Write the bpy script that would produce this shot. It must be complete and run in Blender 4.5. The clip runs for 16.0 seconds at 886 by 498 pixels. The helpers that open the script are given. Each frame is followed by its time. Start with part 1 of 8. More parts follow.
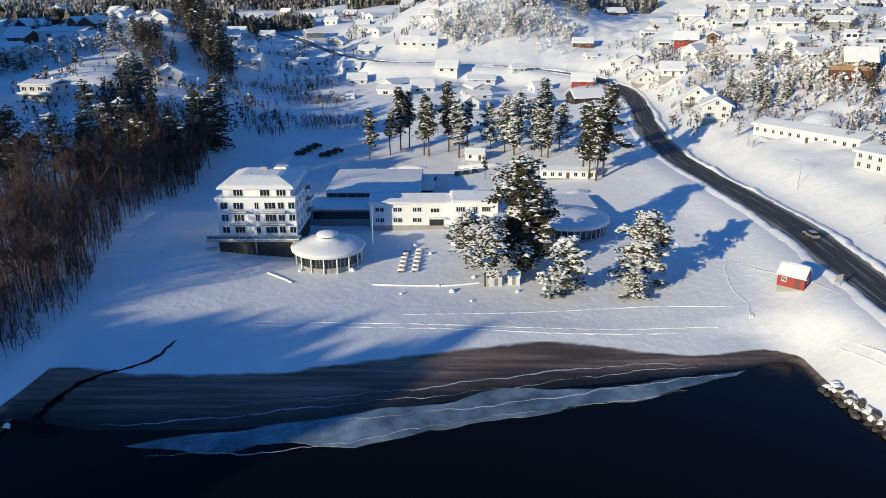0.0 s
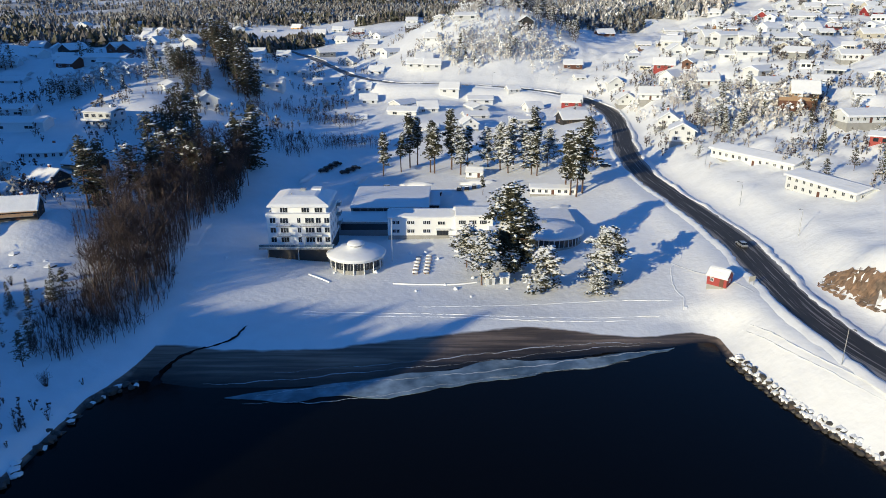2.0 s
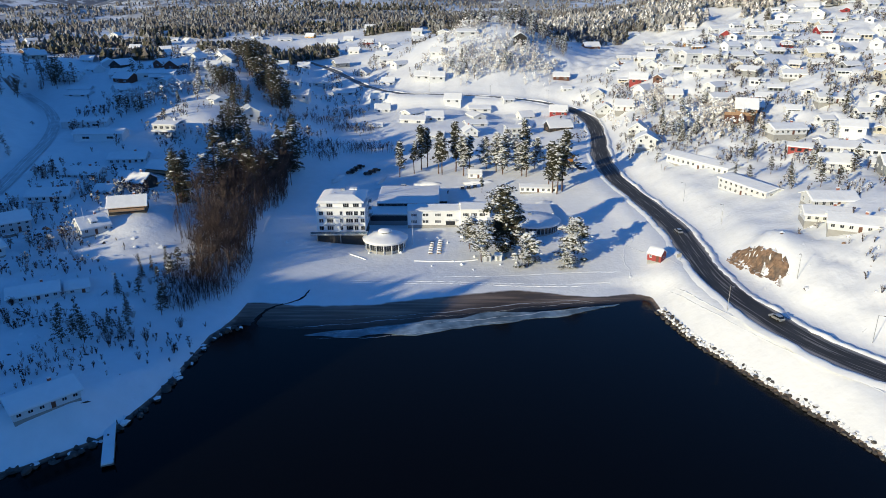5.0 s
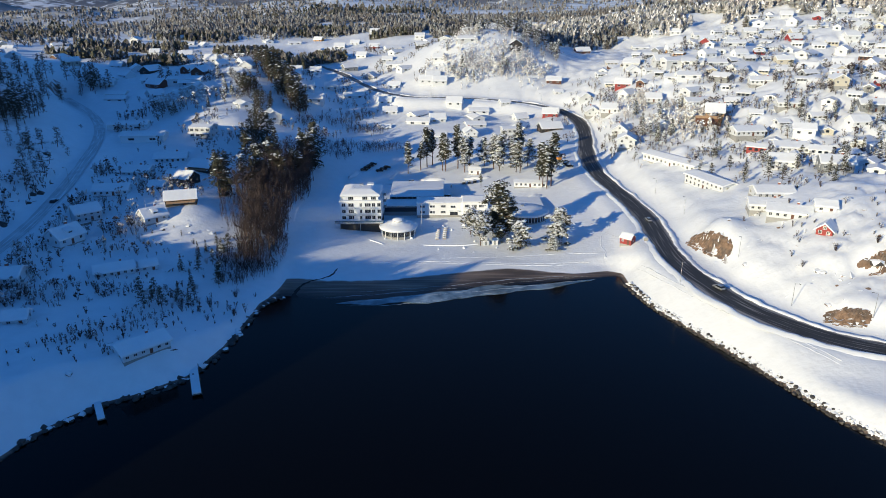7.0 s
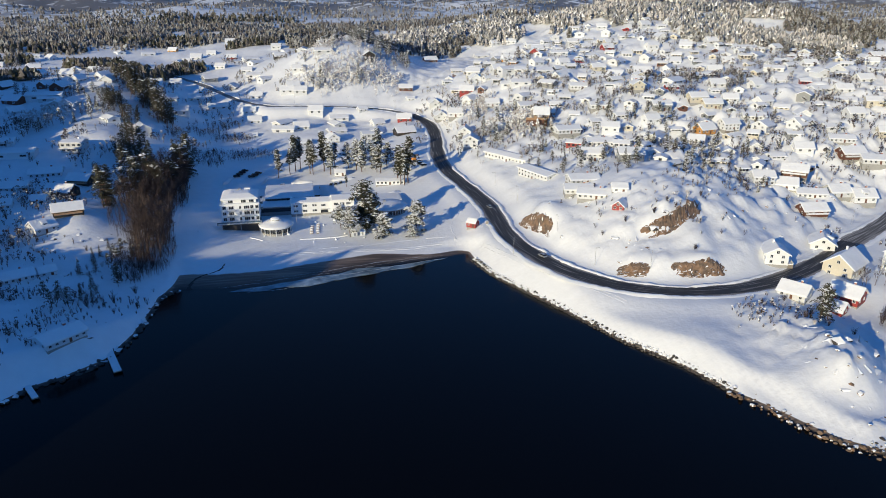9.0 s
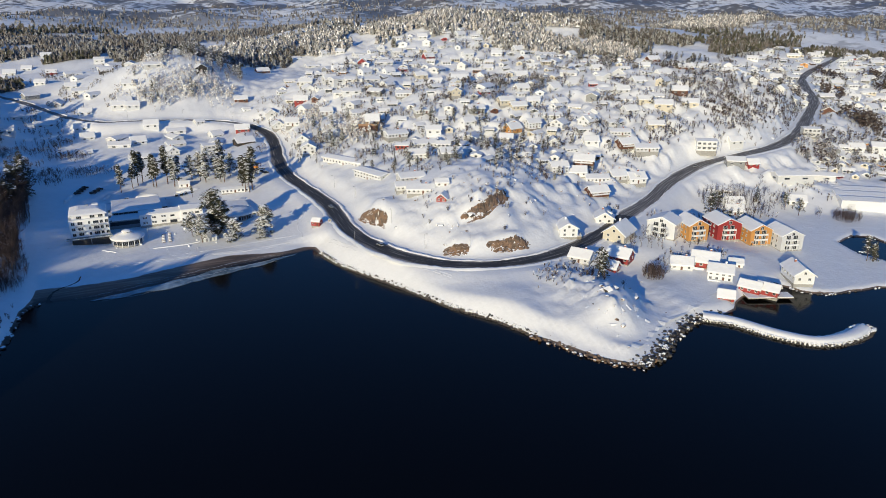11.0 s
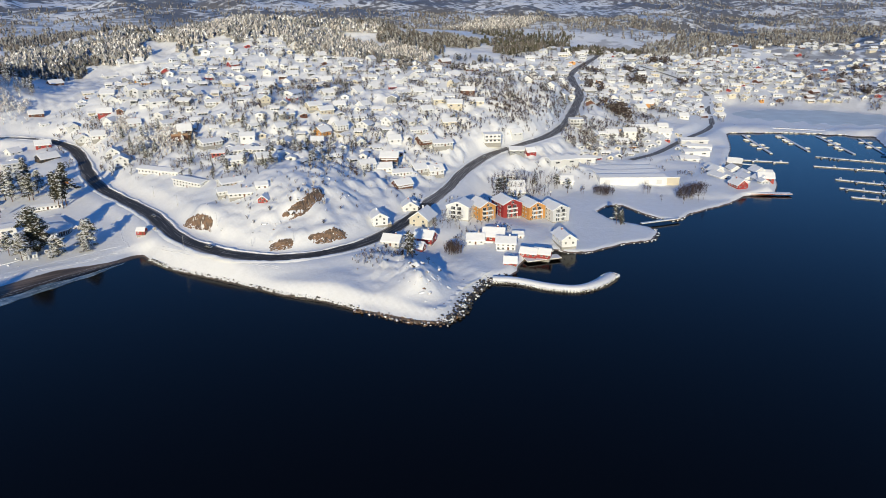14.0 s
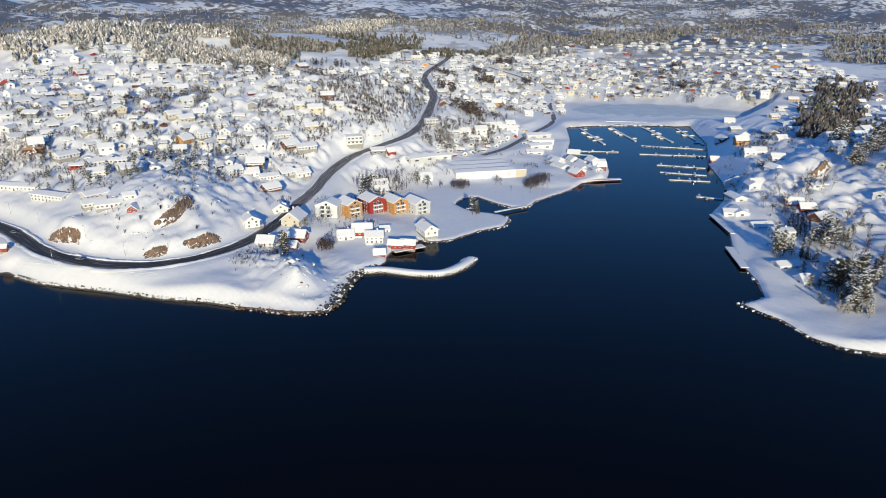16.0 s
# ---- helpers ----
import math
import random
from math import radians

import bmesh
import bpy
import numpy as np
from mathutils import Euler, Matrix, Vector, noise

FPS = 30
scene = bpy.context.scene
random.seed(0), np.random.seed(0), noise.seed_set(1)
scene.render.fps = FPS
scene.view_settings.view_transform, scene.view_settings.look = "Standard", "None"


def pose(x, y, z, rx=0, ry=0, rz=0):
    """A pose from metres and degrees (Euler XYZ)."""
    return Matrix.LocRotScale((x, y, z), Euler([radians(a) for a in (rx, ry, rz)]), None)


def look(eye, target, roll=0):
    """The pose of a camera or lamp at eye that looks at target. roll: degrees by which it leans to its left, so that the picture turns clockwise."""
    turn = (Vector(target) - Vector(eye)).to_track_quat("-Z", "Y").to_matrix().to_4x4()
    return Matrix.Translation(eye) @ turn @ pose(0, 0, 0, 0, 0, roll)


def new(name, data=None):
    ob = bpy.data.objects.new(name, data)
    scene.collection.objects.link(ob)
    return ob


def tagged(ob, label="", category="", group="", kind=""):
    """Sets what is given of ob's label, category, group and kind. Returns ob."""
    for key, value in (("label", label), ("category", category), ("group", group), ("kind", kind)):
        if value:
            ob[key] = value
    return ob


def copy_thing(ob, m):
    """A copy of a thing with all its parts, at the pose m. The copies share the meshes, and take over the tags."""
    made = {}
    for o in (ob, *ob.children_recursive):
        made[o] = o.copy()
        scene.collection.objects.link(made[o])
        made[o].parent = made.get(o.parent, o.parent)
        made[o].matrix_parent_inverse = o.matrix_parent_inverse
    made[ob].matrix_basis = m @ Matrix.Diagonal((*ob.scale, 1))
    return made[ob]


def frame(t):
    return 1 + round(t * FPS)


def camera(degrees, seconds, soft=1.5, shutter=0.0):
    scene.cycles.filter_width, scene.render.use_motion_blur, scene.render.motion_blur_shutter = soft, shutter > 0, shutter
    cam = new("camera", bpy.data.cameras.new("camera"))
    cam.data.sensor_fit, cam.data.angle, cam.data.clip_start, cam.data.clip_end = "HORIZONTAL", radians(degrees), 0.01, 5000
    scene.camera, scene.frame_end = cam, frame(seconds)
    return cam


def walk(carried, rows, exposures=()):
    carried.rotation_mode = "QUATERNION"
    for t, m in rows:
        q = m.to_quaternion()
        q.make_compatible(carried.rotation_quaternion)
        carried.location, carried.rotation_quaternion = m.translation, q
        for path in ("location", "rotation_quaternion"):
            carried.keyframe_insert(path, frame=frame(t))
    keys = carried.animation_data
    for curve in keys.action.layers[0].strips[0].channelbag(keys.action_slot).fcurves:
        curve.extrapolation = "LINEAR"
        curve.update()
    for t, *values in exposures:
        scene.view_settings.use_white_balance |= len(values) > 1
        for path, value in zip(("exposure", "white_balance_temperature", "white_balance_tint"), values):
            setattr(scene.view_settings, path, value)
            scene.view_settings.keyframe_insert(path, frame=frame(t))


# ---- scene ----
cam = camera(64.90, 16.0, 0.9)
ROWS = (  # seconds, x, y, z, heading, tilt down, lean
    (0.0, 0.00, 0.00, 60.00, 0.004, 19.382, -0.205),
    (0.5, -0.38, -9.08, 63.65, 0.008, 19.384, -0.194),
    (1.0, -0.69, -18.40, 67.52, -0.005, 19.404, -0.196),
    (1.5, -0.98, -28.17, 71.47, -0.016, 19.366, -0.221),
    (2.0, -1.48, -38.04, 75.14, -0.025, 19.325, -0.179),
    (2.5, -2.08, -48.03, 78.44, -0.002, 19.318, -0.169),
    (3.0, -2.64, -58.21, 81.44, -0.052, 19.455, -0.196),
    (3.5, -3.17, -68.26, 84.38, -0.059, 19.597, -0.180),
    (4.0, -3.68, -78.52, 87.29, -0.039, 19.643, -0.191),
    (6.5, -7.40, -131.86, 102.09, 0.181, 20.121, -0.221),
    (7.0, -7.79, -144.03, 105.08, 0.133, 20.194, -0.295),
    (7.5, -8.02, -156.47, 108.11, 1.938, 20.286, -0.292),
    (8.0, -9.01, -168.70, 110.93, 5.200, 20.317, -0.237),
    (8.5, -10.68, -181.03, 113.71, 8.720, 20.185, -0.102),
    (9.0, -12.96, -193.41, 116.50, 11.804, 20.092, -0.005),
    (9.5, -15.61, -206.03, 119.29, 15.176, 20.037, 0.068),
    (10.0, -18.44, -217.91, 121.96, 19.061, 19.953, 0.049),
    (12.5, -34.89, -257.95, 132.48, 32.168, 19.928, -0.012),
    (13.0, -38.93, -264.56, 134.28, 34.734, 19.979, -0.020),
    (13.5, -43.30, -270.90, 136.19, 37.343, 20.021, 0.027),
    (14.0, -48.21, -277.22, 138.15, 40.701, 20.041, 0.062),
    (14.5, -53.77, -283.23, 140.10, 44.179, 20.059, 0.139),
    (15.0, -59.56, -288.80, 141.98, 47.093, 20.074, 0.164),
    (15.5, -65.90, -294.00, 143.80, 49.738, 20.070, 0.172),
    (16.0, -72.43, -299.10, 145.65, 52.287, 20.032, 0.217),
)
walk(cam, [(t, pose(x, y, z, 90 - tilt, 0, -head) @ pose(0, 0, 0, 0, 0, lean))
           for t, x, y, z, head, tilt, lean in ROWS],
     exposures=((0.0, 0.38, 4330, 9), (4.2, 0.42, 4300, 9), (7.0, 0.43, 4300, 9), (10.0, 0.21, 4350, 11), (13.0, 0.22, 4370, 11), (16.0, 0.36, 4310, 10)))

# ---- world ----
SUN_HIGH, SUN_FROM = 14.0, 229.0  # degrees above the horizon, compass bearing that it shines from
sky_world = bpy.data.worlds.new("winter_sky")
sky_world.use_nodes = True
scene.world = sky_world
sky_nodes = sky_world.node_tree.nodes
sky = sky_nodes.new("ShaderNodeTexSky")
sky.sky_type, sky.sun_disc = "NISHITA", False
sky.sun_elevation, sky.sun_rotation = radians(SUN_HIGH), radians(SUN_FROM)
sky.air_density, sky.dust_density, sky.ozone_density = 1.0, 0.0, 3.0
sky_nodes["Background"].inputs["Strength"].default_value = 0.073
sky_world.node_tree.links.new(sky.outputs["Color"], sky_nodes["Background"].inputs["Color"])
sun_data = bpy.data.lights.new("sun", "SUN")
sun_data.energy, sun_data.angle, sun_data.color = 5.0, radians(0.5), (1.0, 0.64, 0.23)
sun = new("sun", sun_data)
a, e = radians(SUN_FROM), radians(SUN_HIGH)
sun.matrix_world = look((math.sin(a) * math.cos(e) * 500, math.cos(a) * math.cos(e) * 500, math.sin(e) * 500), (0, 0, 0))


# ---- materials ----
def material(name, color, rough=0.6, metal=0.0, grain=0.0, grain_size=1.0, bump=0.0, bump_size=1.0, second=None, mix_size=8.0,
             mix_low=0.45, mix_high=0.6, random_tint=0.0, spec=0.5):
    """A principled surface: two-scale colour variation, fine relief and an optional second colour in patches."""
    m = bpy.data.materials.new(name)
    m.use_nodes = True
    n, l = m.node_tree.nodes, m.node_tree.links
    b = n["Principled BSDF"]
    b.inputs["Roughness"].default_value, b.inputs["Metallic"].default_value = rough, metal
    b.inputs["Specular IOR Level"].default_value = spec
    place = n.new("ShaderNodeNewGeometry").outputs["Position"]

    def noise_at(size, detail=4.0):
        t = n.new("ShaderNodeTexNoise")
        t.inputs["Scale"].default_value, t.inputs["Detail"].default_value = 1.0 / size, detail
        l.new(place, t.inputs["Vector"])
        return t.outputs["Fac"]

    base = n.new("ShaderNodeRGB")
    base.outputs[0].default_value = (*color, 1)
    out = base.outputs[0]
    if second:
        ramp = n.new("ShaderNodeMapRange")
        ramp.inputs["From Min"].default_value, ramp.inputs["From Max"].default_value = mix_low, mix_high
        l.new(noise_at(mix_size, 6.0), ramp.inputs["Value"])
        mix = n.new("ShaderNodeMix")
        mix.data_type = "RGBA"
        l.new(ramp.outputs[0], mix.inputs["Factor"])
        l.new(out, mix.inputs["A"])
        mix.inputs["B"].default_value = (*second, 1)
        out = mix.outputs["Result"]
    if grain:
        hsv = n.new("ShaderNodeHueSaturation")
        spread = n.new("ShaderNodeMapRange")
        spread.inputs["To Min"].default_value, spread.inputs["To Max"].default_value = 1 - grain, 1 + grain
        spread.inputs["From Min"].default_value, spread.inputs["From Max"].default_value = 0.25, 0.75
        l.new(noise_at(grain_size), spread.inputs["Value"])
        l.new(spread.outputs[0], hsv.inputs["Value"])
        l.new(out, hsv.inputs["Color"])
        out = hsv.outputs[0]
    if random_tint:
        info = n.new("ShaderNodeObjectInfo")
        spread = n.new("ShaderNodeMapRange")
        spread.inputs["To Min"].default_value, spread.inputs["To Max"].default_value = 1 - random_tint, 1 + random_tint
        l.new(info.outputs["Random"], spread.inputs["Value"])
        hsv = n.new("ShaderNodeHueSaturation")
        l.new(spread.outputs[0], hsv.inputs["Value"])
        l.new(out, hsv.inputs["Color"])
        out = hsv.outputs[0]
    l.new(out, b.inputs["Base Color"])
    if bump:
        bp = n.new("ShaderNodeBump")
        bp.inputs["Strength"].default_value, bp.inputs["Distance"].default_value = bump, bump_size * 0.25
        l.new(noise_at(bump_size, 8.0), bp.inputs["Height"])
        l.new(bp.outputs[0], b.inputs["Normal"])
    return m


SNOW = material("snow", (0.80, 0.82, 0.85), 0.55, grain=0.04, grain_size=3, bump=0.35, bump_size=1.2)
ROOF_SNOW = material("roof_snow", (0.80, 0.82, 0.85), 0.55, grain=0.03, grain_size=2, bump=0.3, bump_size=2.5)
WHITE = material("white_boards", (0.60, 0.62, 0.65), 0.5, grain=0.06, grain_size=0.4, random_tint=0.14)
CREAM = material("cream_boards", (0.52, 0.49, 0.40), 0.55, grain=0.06, grain_size=0.4)
YELLOW = material("ochre_boards", (0.45, 0.24, 0.05), 0.55, grain=0.08, grain_size=0.4)
RED = material("red_boards", (0.24, 0.028, 0.022), 0.55, grain=0.1, grain_size=0.4)
BROWN = material("brown_boards", (0.10, 0.045, 0.025), 0.6, grain=0.15, grain_size=0.4)
GREY = material("grey_boards", (0.22, 0.23, 0.24), 0.6, grain=0.1, grain_size=0.4)
TAN = material("oiled_wood", (0.30, 0.20, 0.11), 0.6, grain=0.15, grain_size=0.5)
CONCRETE = material("concrete", (0.30, 0.30, 0.29), 0.85, grain=0.12, grain_size=1.5, bump=0.2, bump_size=0.5)
DARK = material("dark_timber", (0.03, 0.028, 0.026), 0.6, grain=0.2, grain_size=0.6)
GLASS = material("window_glass", (0.02, 0.024, 0.03), 0.08, spec=0.7)
METAL = material("galvanised_metal", (0.45, 0.46, 0.47), 0.45, metal=0.8, grain=0.1, grain_size=0.5)
PLASTER = material("white_plaster", (0.77, 0.785, 0.80), 0.75, grain=0.03, grain_size=1.5)
BRICK = material("chimney_brick", (0.28, 0.12, 0.08), 0.8, grain=0.2, grain_size=0.3)
ROCK = material("granite", (0.20, 0.135, 0.085), 0.85, grain=0.5, grain_size=1.3, bump=0.8, bump_size=1.5, second=(0.13, 0.10, 0.075), mix_size=3.0)
SHORE_ROCK = material("dark_shore_rock", (0.055, 0.05, 0.045), 0.6, grain=0.3, grain_size=1.0, bump=0.6, bump_size=0.8)
BARK = material("pine_bark", (0.10, 0.06, 0.04), 0.9, grain=0.3, grain_size=0.3)
PALE_BARK = material("grey_bark", (0.16, 0.12, 0.095), 0.9, grain=0.3, grain_size=0.3)
NEEDLES = material("pine_needles", (0.046, 0.046, 0.024), 0.7, grain=0.3, grain_size=0.5)
CROWN_SNOW = material("snow_on_branches", (0.78, 0.80, 0.83), 0.6, grain=0.05, grain_size=0.7)
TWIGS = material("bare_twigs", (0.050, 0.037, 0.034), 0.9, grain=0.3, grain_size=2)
RIME_TWIGS = material("frosted_twigs", (0.50, 0.48, 0.47), 0.8, grain=0.2, grain_size=2)
ICE = material("shore_ice", (0.08, 0.115, 0.155), 0.25, grain=0.35, grain_size=2.5, bump=0.15, bump_size=0.8, second=(0.26, 0.33, 0.40), mix_size=9.0, mix_low=0.38, mix_high=0.66)
LAGOON_ICE = material("lagoon_ice", (0.60, 0.66, 0.70), 0.5, grain=0.12, grain_size=20.0)
# greyer and paler than TWIGS: distance haze is put into the colour
FAR_HAZED_TWIGS = material("far_bare_wood_hazed", (0.115, 0.106, 0.100), 0.9, grain=0.35, grain_size=12)
RIME = material("rimed_needles", (0.24, 0.245, 0.25), 0.8, grain=0.4, grain_size=3.0)
FOAM = material("ice_crust", (0.55, 0.58, 0.62), 0.5, grain=0.1, grain_size=0.8, bump=0.5, bump_size=0.5)
CAR_BLACK = material("black_car_paint", (0.012, 0.012, 0.014), 0.25, spec=0.6)
CAR_SILVER = material("silver_car_paint", (0.42, 0.43, 0.44), 0.3, metal=0.6)
TYRE = material("tyre_rubber", (0.015, 0.015, 0.015), 0.8)
EXCAVATOR = material("yellow_machine_paint", (0.65, 0.28, 0.02), 0.45)
PLANKS = material("grey_dock_planks", (0.20, 0.18, 0.155), 0.8, grain=0.2, grain_size=0.5)


def water_material():
    m = material("sea_water", (0.0030, 0.0030, 0.0034), 0.12, spec=0.07)
    n, l = m.node_tree.nodes, m.node_tree.links
    place = n.new("ShaderNodeNewGeometry").outputs["Position"]
    t = n.new("ShaderNodeTexNoise")
    t.inputs["Scale"].default_value, t.inputs["Detail"].default_value = 0.55, 5
    l.new(place, t.inputs["Vector"])
    b = n.new("ShaderNodeBump")
    b.inputs["Strength"].default_value, b.inputs["Distance"].default_value = 0.3, 0.12
    l.new(t.outputs["Fac"], b.inputs["Height"])
    l.new(b.outputs[0], n["Principled BSDF"].inputs["Normal"])
    return m


def ground_material():
    """Snow on the level, bare rock where it is too steep for snow to lie, wet sand and dark rock at the tide line."""
    m = material("snowy_ground", (0.80, 0.82, 0.85), 0.55, grain=0.035, grain_size=4)
    n, l = m.node_tree.nodes, m.node_tree.links
    shader = n["Principled BSDF"]
    snow_color = shader.inputs["Base Color"].links[0].from_socket
    geo = n.new("ShaderNodeNewGeometry")
    part_xyz, norm_xyz = n.new("ShaderNodeSeparateXYZ"), n.new("ShaderNodeSeparateXYZ")
    l.new(geo.outputs["Position"], part_xyz.inputs[0])
    l.new(geo.outputs["True Normal"], norm_xyz.inputs[0])

    def noise_at(size, detail=6.0):
        t = n.new("ShaderNodeTexNoise")
        t.inputs["Scale"].default_value, t.inputs["Detail"].default_value = 1.0 / size, detail
        l.new(geo.outputs["Position"], t.inputs["Vector"])
        return t.outputs["Fac"]

    def math_node(kind, a, b):
        k = n.new("ShaderNodeMath")
        k.operation = kind
        for i, v in enumerate((a, b)):
            if isinstance(v, (int, float)):
                k.inputs[i].default_value = v
            else:
                l.new(v, k.inputs[i])
        return k.outputs[0]

    def ranged(v, low, high):
        r = n.new("ShaderNodeMapRange")
        r.inputs["From Min"].default_value, r.inputs["From Max"].default_value = low, high
        l.new(v, r.inputs["Value"])
        return r.outputs[0]

    def mixed(f, a, color):
        x = n.new("ShaderNodeMix")
        x.data_type = "RGBA"
        l.new(f, x.inputs["Factor"])
        l.new(a, x.inputs["A"])
        x.inputs["B"].default_value = (*color, 1)
        return x.outputs["Result"]

    rough_slope = math_node("ADD", norm_xyz.outputs["Z"], math_node("MULTIPLY", math_node("SUBTRACT", noise_at(3.0), 0.5), 0.35))
    out = mixed(ranged(rough_slope, 0.50, 0.40), snow_color, (0.15, 0.115, 0.085))
    tide = math_node("ADD", part_xyz.outputs["Z"], math_node("MULTIPLY", math_node("SUBTRACT", noise_at(5.0), 0.5), 0.14))
    lay = n.new("ShaderNodeMapping")
    lay.inputs["Rotation"].default_value = (0, 0, radians(-13))
    lay.inputs["Scale"].default_value = (0.05, 0.7, 0.7)
    l.new(geo.outputs["Position"], lay.inputs["Vector"])
    streak = n.new("ShaderNodeTexNoise")
    streak.inputs["Scale"].default_value, streak.inputs["Detail"].default_value = 1.0, 7
    l.new(lay.outputs[0], streak.inputs["Vector"])
    sand = n.new("ShaderNodeMix")
    sand.data_type = "RGBA"
    l.new(ranged(streak.outputs["Fac"], 0.40, 0.66), sand.inputs["Factor"])
    sand.inputs["A"].default_value, sand.inputs["B"].default_value = (0.075, 0.060, 0.047, 1), (0.23, 0.18, 0.135, 1)
    shore_mix = n.new("ShaderNodeMix")
    shore_mix.data_type = "RGBA"
    l.new(ranged(tide, 0.70, 0.62), shore_mix.inputs["Factor"])
    l.new(out, shore_mix.inputs["A"])
    l.new(sand.outputs["Result"], shore_mix.inputs["B"])
    out = mixed(ranged(tide, 0.34, 0.05), shore_mix.outputs["Result"], (0.007, 0.0065, 0.0065))
    spread = n.new("ShaderNodeVectorMath")
    spread.operation = "LENGTH"
    l.new(geo.outputs["Position"], spread.inputs[0])
    woods = math_node("MULTIPLY", ranged(spread.outputs["Value"], 800, 1500), ranged(math_node("ADD", noise_at(240.0, 5.0), math_node("MULTIPLY", math_node("SUBTRACT", noise_at(22.0, 4.0), 0.5), 0.9)), 0.40, 0.52))
    out = mixed(woods, out, (0.15, 0.148, 0.148))
    l.new(out, shader.inputs["Base Color"])
    bumped = n.new("ShaderNodeBump")
    bumped.inputs["Strength"].default_value, bumped.inputs["Distance"].default_value = 0.24, 0.5
    l.new(math_node("ADD", noise_at(1.6), math_node("MULTIPLY", noise_at(6.0), 1.6)), bumped.inputs["Height"])
    l.new(bumped.outputs[0], shader.inputs["Normal"])
    return m


GROUND = ground_material()
WATER = water_material()


# ---- the lie of the land ----
FAR_HILLS = (  # x, y, reach, height
    (-2000, -800, 1300, 18.4), (-2000, 600, 1300, 34.0), (-2000, 2000, 1300, 73.7), (-2000, 3400, 1300, 33.7),
    (-600, -800, 1300, 43.1), (-600, 600, 1300, 13.0), (-600, 2000, 1300, 19.5), (-600, 3400, 1300, 85.6),
    (800, -800, 1300, 2.1), (800, 600, 1300, 27.0), (800, 2000, 1300, 49.2), (800, 3400, 1300, 40.4),
    (2200, -800, 1300, 39.5), (2200, 600, 1300, -25.9), (2200, 2000, 1300, 83.1), (2200, 3400, 1300, 67.3),
    (3600, -800, 1300, 12.6), (3600, 600, 1300, 46.7), (3600, 2000, 1300, 26.7), (3600, 3400, 1300, 31.7),
    (5000, -800, 1300, 33.0), (5000, 600, 1300, 80.8), (5000, 2000, 1300, 67.5), (5000, 3400, 1300, 31.0),
)
BROAD_HILLS = (  # x, y, reach, height
    (16, 145, 230, -68.9), (85, 446, 230, -15.6), (-158, 658, 230, -4.1), (321, 545, 230, 6.1),
    (509, 737, 230, 14.6), (650, 515, 230, 21.8), (1105, 686, 230, 18.4), (945, 277, 230, -28.4),
    (643, 218, 230, -38.5), (373, 47, 230, -38.9), (410, 290, 230, 19.7), (-234, 312, 230, -13.7),
    (-559, 845, 230, -17.3), (813, -88, 230, -35.3), (519, -175, 230, 7.7), (290, -250, 230, -37.8),
    (-245, 20, 230, 37.0), (0, 900, 230, 1.5), (-200, 1200, 230, 14.6), (1000, -400, 230, -5.5),
    (-800, 300, 230, 12.4), (-700, -300, 230, -6.2), (900, 550, 230, -2.9),
)
MID_HILLS_SOUTH = (  # x, y, reach, height
    (16, 145, 130, 7.4), (373, 47, 130, -3.7), (228, 192, 130, 16.6), (134, 94, 130, -5.6),
    (249, 21, 130, -6.2), (-147, 113, 130, -27.3), (813, -88, 130, 7.6), (519, -175, 130, -4.2),
    (363, -209, 130, -8.2), (560, 20, 130, -7.7), (-245, 20, 130, -40.4), (-330, 150, 130, 37.5),
    (860, 120, 130, -7.1),
)
MID_HILLS_NORTH = (  # x, y, reach, height
    (101, 291, 130, 19.0), (85, 446, 130, -2.8), (-87, 491, 130, 5.0), (-158, 658, 130, -6.3),
    (194, 555, 130, -16.1), (321, 545, 130, 25.3), (375, 706, 130, 0.8), (543, 490, 130, -14.5),
    (509, 737, 130, 2.3), (807, 383, 130, 19.7), (209, 730, 130, -5.7), (945, 277, 130, 17.6),
    (643, 218, 130, 14.9), (352, 256, 130, -5.9), (-146, 263, 130, -25.7), (-420, 350, 130, 24.5),
    (-350, 560, 130, -13.0), (-200, 420, 130, -5.5), (900, 550, 130, 0.7), (750, 650, 130, 3.4),
    (600, 350, 130, 0.9), (480, 200, 130, 7.2), (250, 370, 130, -2.6),
)
KNOLLS_NORTH = (  # x, y, reach, height
    (16, 145, 65, 6.7), (-67, 157, 65, 12.2), (83, 150, 65, 1.3), (101, 291, 65, -9.6),
    (161, 268, 65, -0.6), (67, 359, 65, -10.2), (85, 446, 65, -5.5), (199, 431, 65, 10.6),
    (30, 482, 65, 23.0), (-87, 491, 65, -8.8), (-33, 392, 65, 1.0), (298, 494, 65, -2.2),
    (425, 520, 65, -6.7), (421, 141, 65, 12.0), (331, 153, 65, 3.6), (352, 256, 65, 6.6),
    (410, 290, 65, 7.3), (228, 192, 65, 6.1), (-146, 263, 65, 19.9), (-129, 182, 65, 20.8),
    (-110, 335, 65, 17.0), (-40, 250, 65, 9.1), (0, 300, 65, -3.8), (30, 220, 65, 2.0),
)
KNOLLS_SOUTH = (  # x, y, reach, height
    (373, 47, 65, 1.2), (421, 5, 65, 3.1), (134, 94, 65, 25.4), (220, 114, 65, 4.9),
    (249, 21, 65, 9.0), (139, -16, 65, 2.3), (214, -46, 65, 1.3), (-147, 113, 65, 4.3),
    (-168, 45, 65, 1.6), (-150, -20, 65, -16.8), (-116, 147, 13, 4.0), (400, 600, 70, 9.0), 
    (-120, 400, 65, -5.1), (280, 320, 65, 2.1), (160, 350, 65, 4.1),
)
